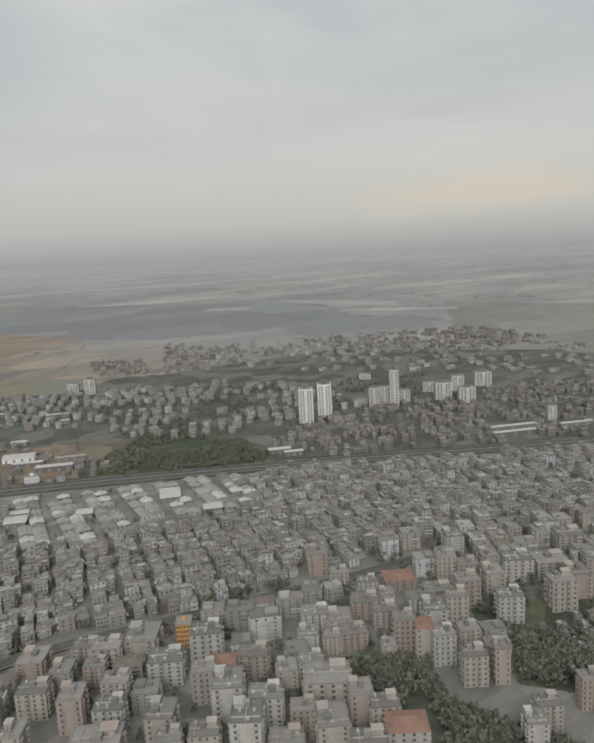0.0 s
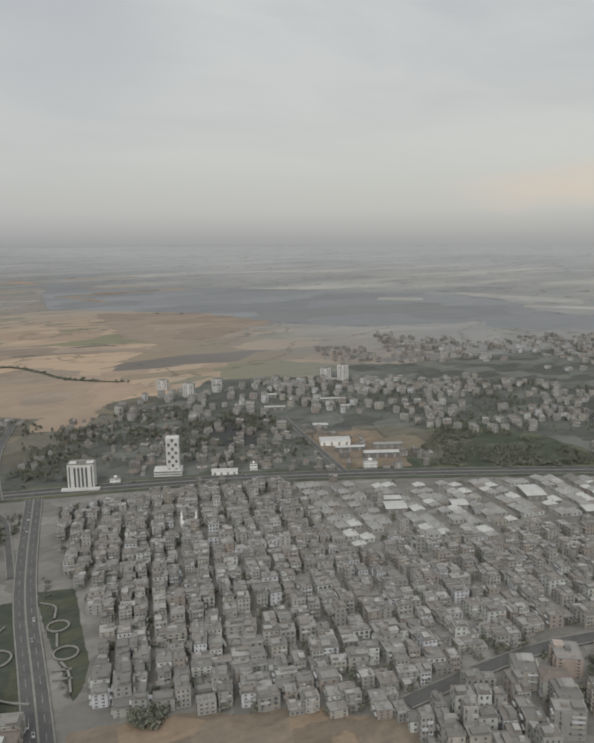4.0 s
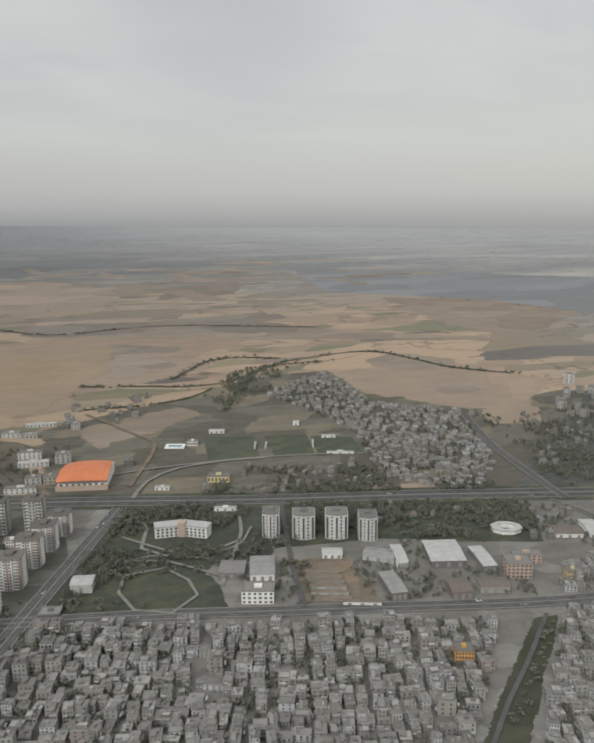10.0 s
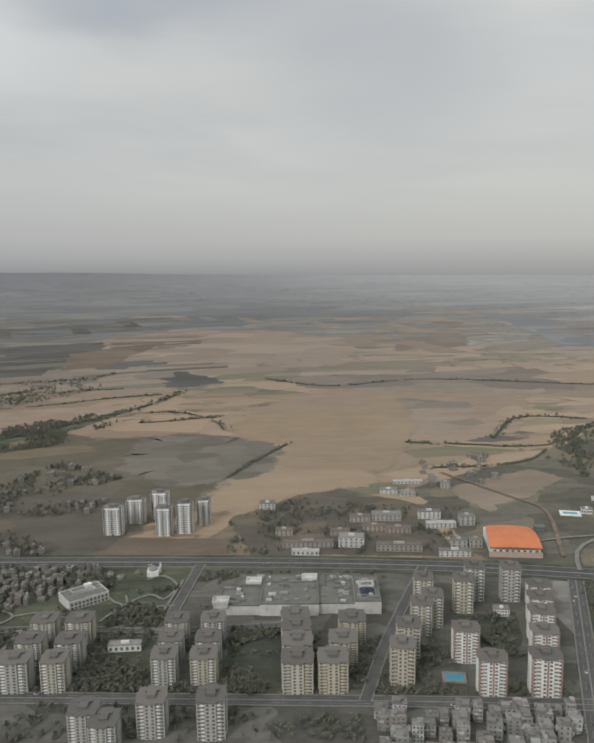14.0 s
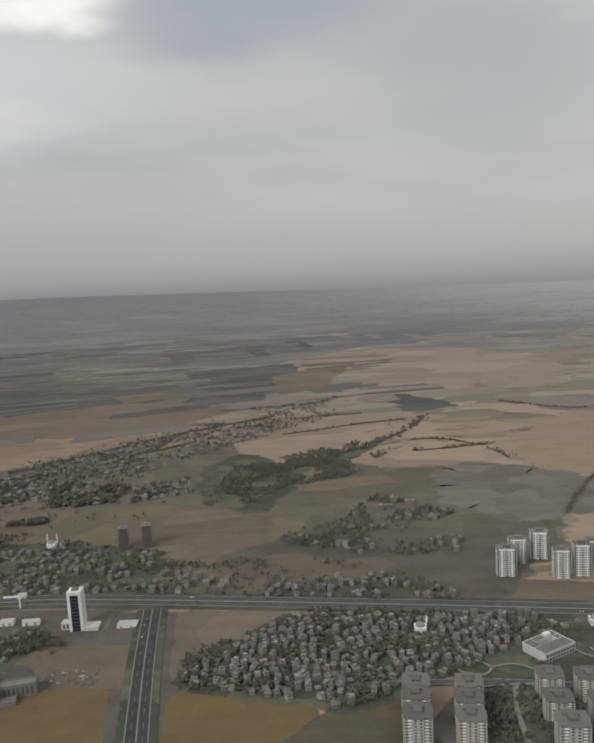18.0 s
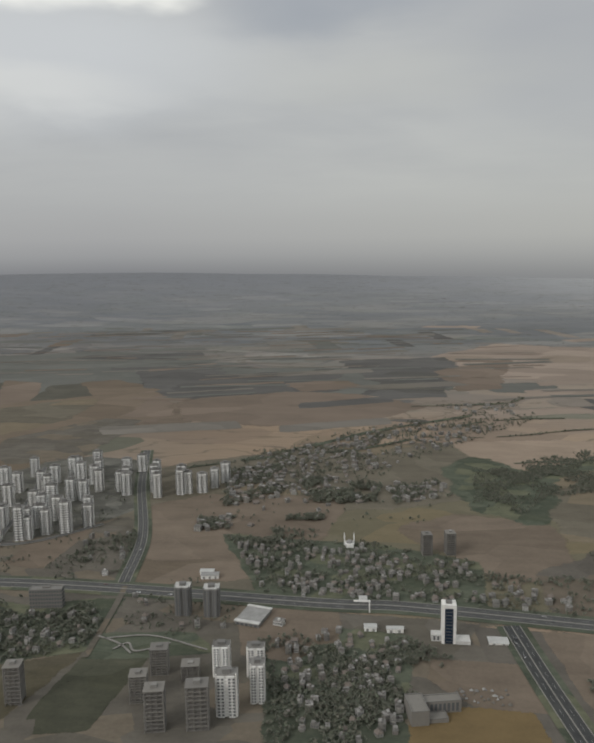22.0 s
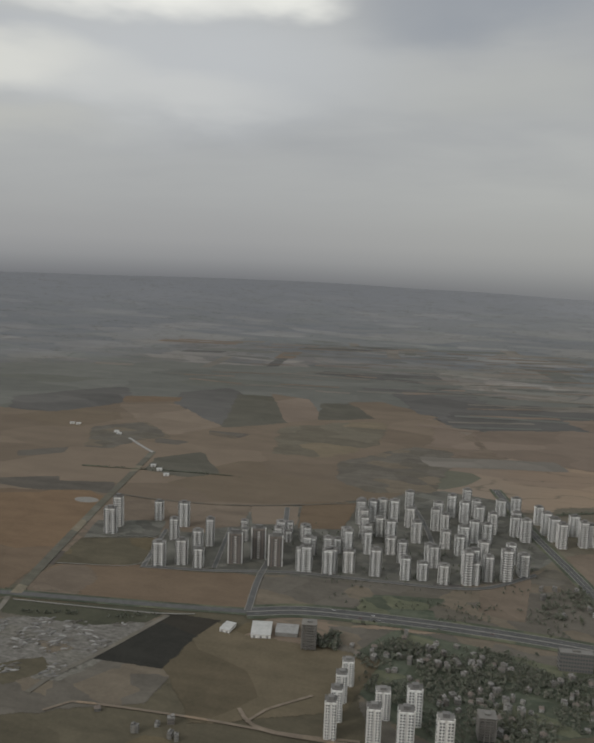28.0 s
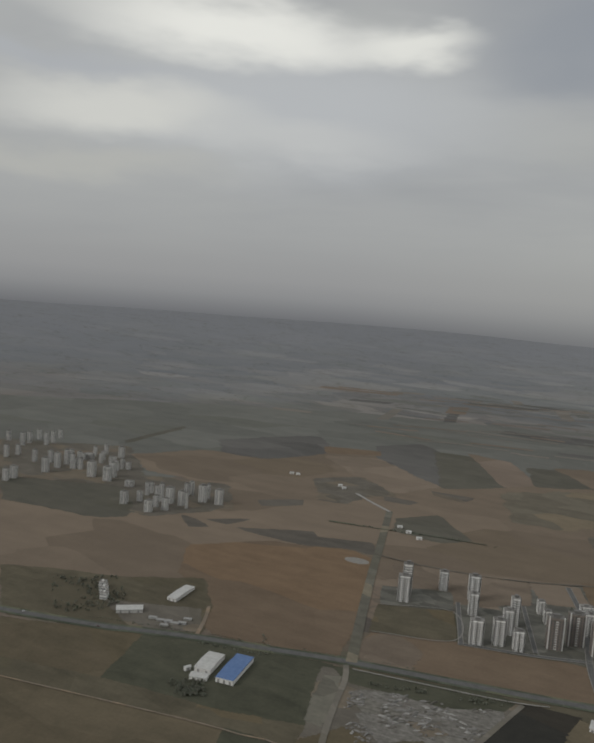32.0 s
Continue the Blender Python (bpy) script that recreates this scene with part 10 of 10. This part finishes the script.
plant([(-1433.4, 530.7), (-1395.8, 561.6), (-1365.4, 531.4), (-1366.9, 514.7), (-1382.6, 481.3)], 60, 52, 10, (0.5, 1.0))
plant([(-1279.5, 456.4), (-1265.4, 467.3), (-1253.7, 453.4), (-1266.3, 443.8)], 40, 53, 4, (0.5, 1.0))
plant([(-1190.4, 511.0), (-1107.4, 537.5), (-1110.6, 528.1), (-1168.4, 515.2)], 30, 54, 4, (0.4, 0.8))
plant([(-174.4, 390.7), (-145.8, 406.6), (-105.5, 384.7), (-121.7, 348.6), (-178.2, 365.6)], 50, 301, 6, (0.5, 0.9))
plant([(-83.8, 407.0), (-44.5, 392.6), (-64.9, 354.3), (-95.9, 378.9)], 60, 302, 6, (0.5, 0.9))
plant([(-223.6, 413.0), (-186.8, 399.4), (-188.6, 370.1), (-205.6, 374.7)], 30, 303, 4, (0.5, 0.9))
plant([(-479.8, 427.2), (-486.9, 455.3), (-273.6, 420.6), (-287.3, 396.5)], 90, 304, 6, (0.5, 0.9))
plant([(-418.0, 473.3), (-412.0, 513.6), (-320.3, 498.0), (-326.4, 484.2)], 40, 305, 4, (0.5, 0.9))
plant([(-1036.1, 606.4), (-1095.2, 703.5), (-910.6, 789.9), (-870.8, 641.6)], 120, 306, 6, (0.4, 0.8))
plant([(-1007.9, 560.1), (-1030.0, 596.3), (-873.5, 625.8), (-848.6, 589.9)], 60, 307, 4, (0.4, 0.8))
plant([(-855.4, 679.2), (-822.1, 760.9), (-741.7, 804.7), (-651.5, 759.6), (-670.6, 687.2), (-789.2, 661.7)], 26, 309, 0, (0.5, 1.0))
plant([(-841.3, 579.2), (-805.5, 594.9), (-768.4, 555.4), (-790.4, 519.9), (-829.5, 539.3)], 40, 310, 0, (0.4, 0.8))
plant([(-727.4, 465.5), (-730.2, 502.8), (-686.6, 527.9), (-684.1, 492.0), (-710.2, 459.1)], 120, 55, 10)
plant([(-478.4, 421.6), (-420.4, 410.9), (-366.1, 397.3), (-364.5, 385.1), (-473.5, 402.2)], 60, 601, 8, (0.6, 1.0))
plant([(-973.0, 548.9), (-886.4, 565.1), (-839.8, 542.2), (-839.3, 515.1), (-872.3, 509.1), (-887.2, 468.9), (-923.2, 495.6), (-960.0, 506.0)], 170, 602, 0, (0.7, 1.3))
plant([(-719.9, 506.2), (-691.0, 535.1), (-666.7, 517.2), (-701.8, 491.2), (-711.3, 454.1), (-730.2, 462.7)], 120, 603, 0, (0.7, 1.3))
plant([(-616.6, 504.5), (-571.6, 532.2), (-514.7, 539.9), (-538.3, 470.0), (-563.7, 476.3), (-612.7, 476.8)], 160, 604, 0, (0.6, 1.1))
plant([(-828.2, 688.1), (-800.6, 696.1), (-802.3, 671.0), (-824.2, 666.8)], 36, 611, 0, (0.8, 1.4))
plant([(-781.7, 666.6), (-766.2, 671.1), (-763.5, 650.4), (-779.8, 647.3)], 30, 612, 0, (0.9, 1.5))
plant([(-766.0, 702.7), (-739.9, 702.2), (-740.5, 691.3), (-766.1, 690.0)], 36, 613, 0, (0.8, 1.4))
plant([(-731.0, 762.8), (-699.7, 771.1), (-705.8, 733.6), (-733.3, 728.3)], 70, 614, 0, (1.0, 1.7))
plant([(-831.7, 812.4), (-783.2, 822.0), (-776.2, 732.3), (-815.6, 716.5)], 90, 615, 0, (0.9, 1.5))
plant([(-767.2, 785.4), (-734.4, 798.1), (-731.0, 762.8), (-756.7, 746.7)], 50, 616, 0, (0.8, 1.4))
plant([(-694.5, 769.8), (-655.7, 788.9), (-644.3, 752.6), (-689.8, 728.8)], 60, 617, 0, (0.8, 1.4))
plant(APART_TOWN, 130, 618, 8, (0.8, 1.3))
plant([(116.5, 197.3), (128.3, 187.1), (119.3, 180.3), (109.1, 189.0)], 34, 631, 0, (0.9, 1.5))
plant([(114.6, 180.1), (126.9, 169.5), (113.5, 159.6), (102.6, 168.7)], 60, 632, 0, (0.9, 1.5))
plant([(-499.2, 466.5), (-486.3, 466.0), (-490.0, 429.2), (-498.6, 431.3)], 45, 701, 0, (0.45, 0.9))
plant([(-452.3, 461.8), (-432.0, 445.9), (-435.0, 421.0), (-453.9, 424.0)], 50, 702, 0, (0.45, 0.9))
plant([(-400.5, 455.0), (-382.5, 451.9), (-389.9, 414.0), (-407.0, 416.8)], 55, 703, 0, (0.45, 0.9))
plant([(-472.8, 485.6), (-458.7, 518.2), (-451.6, 512.7), (-464.4, 476.0)], 30, 704, 0, (0.45, 0.9))
plant([(116.0, 184.6), (127.9, 170.6), (116.6, 158.5), (106.6, 168.4)], 40, 633, 0, (0.9, 1.5))
plant([(133.4, 187.6), (145.7, 182.5), (141.3, 172.5), (131.1, 179.6)], 30, 634, 0, (0.9, 1.4))
plant([(75.9, 528.9), (141.5, 470.8), (104.4, 379.4), (46.2, 423.9)], 90, 635, 0, (0.7, 1.2))


def hedge(points, seed, gap=2.2, spread=1.2, big=(0.35, 0.8)):
    """A broken row of bushes and small trees along a field edge or gully."""
    r = random.Random(seed)
    if spread > 1.3:
        s, line, k = Shape(), smooth_line(points, 6.0), 0
        LIFT[0] += 0.006
        while k < len(line) - 3:
            n = r.randrange(3, 9)
            ribbon(line[k : k + n + 1], r.uniform(-1.5, 1.5), spread * r.uniform(0.8, 2.2), LIFT[0], s)
            k += n + (r.randrange(0, 3) if r.random() < 0.4 else 0)
        tagged(new("hedge_bank", s.mesh("hedge_bank", SCRUB)), "dark overgrown bank between fields", "bank", kind="structure")
    gap, big = gap * 0.6, (big[0] * 0.6, big[1] * 0.75)
    for p in smooth_line(points, gap):
        if noise.noise((p.x * 0.03, p.y * 0.03, seed)) < -0.12:
            continue
        x, y, f, a = p.x + r.gauss(0, spread), p.y + r.gauss(0, spread), r.uniform(*big), r.uniform(0, 360)
        if not clear(x, y, 0.3):
            continue
        v, faces = r.choice(TREES).crown
        m = np.array(place(x, y, a, f * 1.3, f * 1.3, f * 0.8))
        WOOD[0].append(v @ m[:3, :3].T + m[:3, 3])
        WOOD[1].extend([tuple(i + WOOD[2][0] for i in face) for face in faces])
        WOOD[2][0] += len(v)


for n, (line, gap, spread, big) in enumerate((
    ([(-255.3, 729.6), (-153.1, 704.2), (-76.3, 764.5), (12.2, 782.6), (46.9, 694.0), (85.4, 650.6)], 3.0, 2.2, (0.5, 1.1)),
    ([(-167.0, 621.5), (-126.9, 705.6), (-97.0, 749.7), (-35.2, 755.0)], 3.0, 2.5, (0.5, 1.1)),
    ([(-254.9, 659.0), (-212.6, 657.4), (-179.5, 667.1), (-140.9, 710.5)], 3.0, 2.0, (0.5, 1.0)),
    ([(-585.3, 845.4), (-515.1, 859.8), (-444.6, 887.3), (-400.7, 840.1), (-390.1, 788.1)], 3.0, 2.0, (0.5, 1.1)),
    ([(-333.6, 1062.1), (-264.7, 995.1), (-146.9, 1018.6), (19.4, 939.8)], 4.0, 2.0, (0.5, 1.1)),
    ([(-184.0, 730.4), (-128.9, 799.7), (-72.0, 777.9)], 3.0, 3.0, (0.5, 1.0)),
    ([(-620.9, 986.4), (-568.5, 1017.3), (-498.3, 1032.2)], 4.0, 3.0, (0.6, 1.2)),
    ([(-395.3, 660.4), (-365.3, 714.9), (-339.2, 753.4)], 3.0, 1.5, (0.4, 0.8)),
    ([(-610.2, 784.1), (-562.8, 814.3), (-507.1, 873.7), (-462.7, 926.7), (-427.8, 1004.3)], 2.2, 3.5, (0.6, 1.2)),
    ([(-661.2, 936.5), (-584.4, 939.6), (-504.0, 972.3), (-452.3, 983.0)], 3.0, 2.0, (0.5, 1.0)),
    ([(-465.3, 844.8), (-426.8, 849.7), (-391.9, 855.3)], 2.0, 1.5, (0.6, 1.1)),
    ([(-871.3, 814.9), (-800.7, 852.8), (-720.0, 885.6), (-670.0, 927.3)], 3.0, 3.0, (0.5, 1.0)),
    ([(-662.6, 1091.6), (-616.4, 1098.3), (-545.6, 1116.8), (-518.9, 1153.1)], 3.0, 3.0, (0.6, 1.2)),
    ([(-826.0, 842.8), (-766.6, 895.4), (-698.3, 965.1), (-578.7, 1055.0)], 3.0, 4.0, (0.6, 1.2)),
    ([(-858.7, 643.9), (-846.0, 606.4), (-861.3, 597.0)], 2.0, 1.0, (0.4, 0.8)),
    ([(-1373.0, 495.5), (-1279.9, 519.1), (-1162.3, 546.8)], 3.0, 0.8, (0.25, 0.5)),
    ([(-1319.8, 795.0), (-1225.9, 811.7), (-1162.1, 819.1)], 4.0, 2.0, (0.4, 0.9)),
    ([(-1290.4, 503.9), (-1248.6, 513.2), (-1261.5, 534.5)], 2.5, 0.8, (0.3, 0.6)),
    ([(-485.6, 450.2), (-417.7, 442.4), (-349.8, 432.4)], 2.4, 0.7, (0.4, 0.8)),
    ([(-480.3, 429.4), (-402.0, 415.3), (-288.6, 394.1)], 3.2, 0.5, (0.35, 0.7)),
    ([(-253.4, 386.6), (-193.8, 369.3), (-147.7, 354.9)], 3.4, 0.5, (0.35, 0.6)),
    ([(-253.9, 478.9), (-155.1, 442.7), (-58.4, 408.5)], 2.4, 1.0, (0.4, 0.8)),
    ([(-127.6, 334.5), (-153.2, 309.3), (-169.0, 296.1), (-179.6, 285.6)], 3.0, 1.2, (0.4, 0.8)),
    ([(-52.9, 330.9), (-59.3, 287.6), (-64.0, 253.2)], 3.0, 0.6, (0.3, 0.6)))):
    hedge(line, 200 + n, gap, spread, big)
if WOOD[1]:
    me = bpy.data.meshes.new("trees")
    me.from_pydata(np.concatenate(WOOD[0]).tolist(), [], WOOD[1])
    me.materials.append(LEAF_MANY)
    tagged(new("trees", me), "many small dark green garden and field trees", "trees", kind="stuff")

# ---- rubble tip, hedges, cars ----
rnd = random.Random(77)
s = Shape()
tip = [(-1187.5, 501.6), (-1167.4, 512.7), (-1131.9, 515.9), (-1110.3, 526.6), (-1117.2, 484.0), (-1124.7, 460.6), (-1163.6, 452.3), (-1179.0, 462.8), (-1189.0, 489.1)]
for x, y in spots(tip, 22, 3.0, 2.0, 1.4, rnd, keep=0.7):
    if noise.noise((x * 0.06, y * 0.06, 3)) < 0.0:
        continue
    long, wide, h, n = rnd.uniform(0.6, 3.2), rnd.uniform(0.35, 0.9), rnd.uniform(0.2, 0.8), 9
    a0 = radians(24 + rnd.gauss(0, 22))
    rims = [[], []]
    for k, (f, z) in enumerate(((1.0, 0.3), (0.45, 0.3 + h))):
        for i in range(n):
            a = 2 * math.pi * i / n
            u, v = long * f * rnd.uniform(0.75, 1.2) * math.cos(a), wide * f * rnd.uniform(0.7, 1.2) * math.sin(a)
            rims[k].append((x + u * math.cos(a0) - v * math.sin(a0), y + u * math.sin(a0) + v * math.cos(a0), z + (rnd.uniform(-0.15, 0.1) if k else 0)))
    s.add(rims[0] + rims[1], [(i, (i + 1) % n, n + (i + 1) % n, n + i) for i in range(n)] + [tuple(range(n, 2 * n))])
for x, y in spots([(-672.4, 487.0), (-673.1, 495.9), (-647.5, 497.8), (-646.8, 485.3)], 10, 3, 2.6, 1.0, rnd, keep=0.7):
    r = rnd.uniform(0.5, 1.4)
    n = 6
    s.add([(x + r * rnd.uniform(0.7, 1.4) * math.cos(2 * math.pi * i / n), y + r * rnd.uniform(0.5, 1.1) * math.sin(2 * math.pi * i / n), 0.3) for i in range(n)] + [(x, y, 1.2)], [(i, (i + 1) % n, n) for i in range(n)])
tagged(new("rubble", s.mesh("rubble", RUBBLE)), "grey and white heaps of rubble on a tip", "rubble", kind="stuff")


def car_model():
    t = thing("car", "small parked or driving car", "car", "cars")
    s = Shape()
    s.box(-0.95, -0.4, 0.12, 0.95, 0.4, 0.42, floor=True)
    part("body", s, CARS, t)
    s = Shape()
    s.add([(-0.65, -0.36, 0.42), (0.45, -0.36, 0.42), (0.45, 0.36, 0.42), (-0.65, 0.36, 0.42), (-0.45, -0.3, 0.68), (0.2, -0.3, 0.68), (0.2, 0.3, 0.68), (-0.45, 0.3, 0.68)], [(0, 1, 5, 4), (1, 2, 6, 5), (2, 3, 7, 6), (3, 0, 4, 7), (4, 5, 6, 7)])
    part("cabin", s, GLASS, t)
    for x in (-0.6, 0.6):
        for y in (-0.36, 0.36):
            s = Shape()
            n = 8
            s.verts = [(x + 0.17 * math.cos(2 * math.pi * i / n), y + e, 0.17 + 0.17 * math.sin(2 * math.pi * i / n)) for e in (-0.06, 0.06) for i in range(n)]
            s.faces = [(i, (i + 1) % n, n + (i + 1) % n, n + i) for i in range(n)] + [tuple(range(n)), tuple(range(2 * n - 1, n - 1, -1))]
            s.marks = [0] * len(s.faces)
            part("wheel", s, ASPHALT, t)
    return t


car = car_model()
first = True
for (line, width, top), count in zip(ROADS, (26, 8, 0, 10, 8, 6, 5, 0, 2)):
    for k in range(count):
        i = rnd.randrange(2, len(line) - 2)
        d = (line[i + 1] - line[i]).normalized()
        side = rnd.choice((-1, 1))
        q = line[i] + Vector((-d.y, d.x)) * side * width * rnd.choice((0.16, 0.34))
        m = Matrix.Translation((q.x, q.y, top)) @ Matrix.Rotation(math.atan2(d.y, d.x) + (math.pi if side > 0 else 0), 4, "Z")
        if first:
            car.matrix_basis, first = m, False
        else:
            copy_thing(car, m)
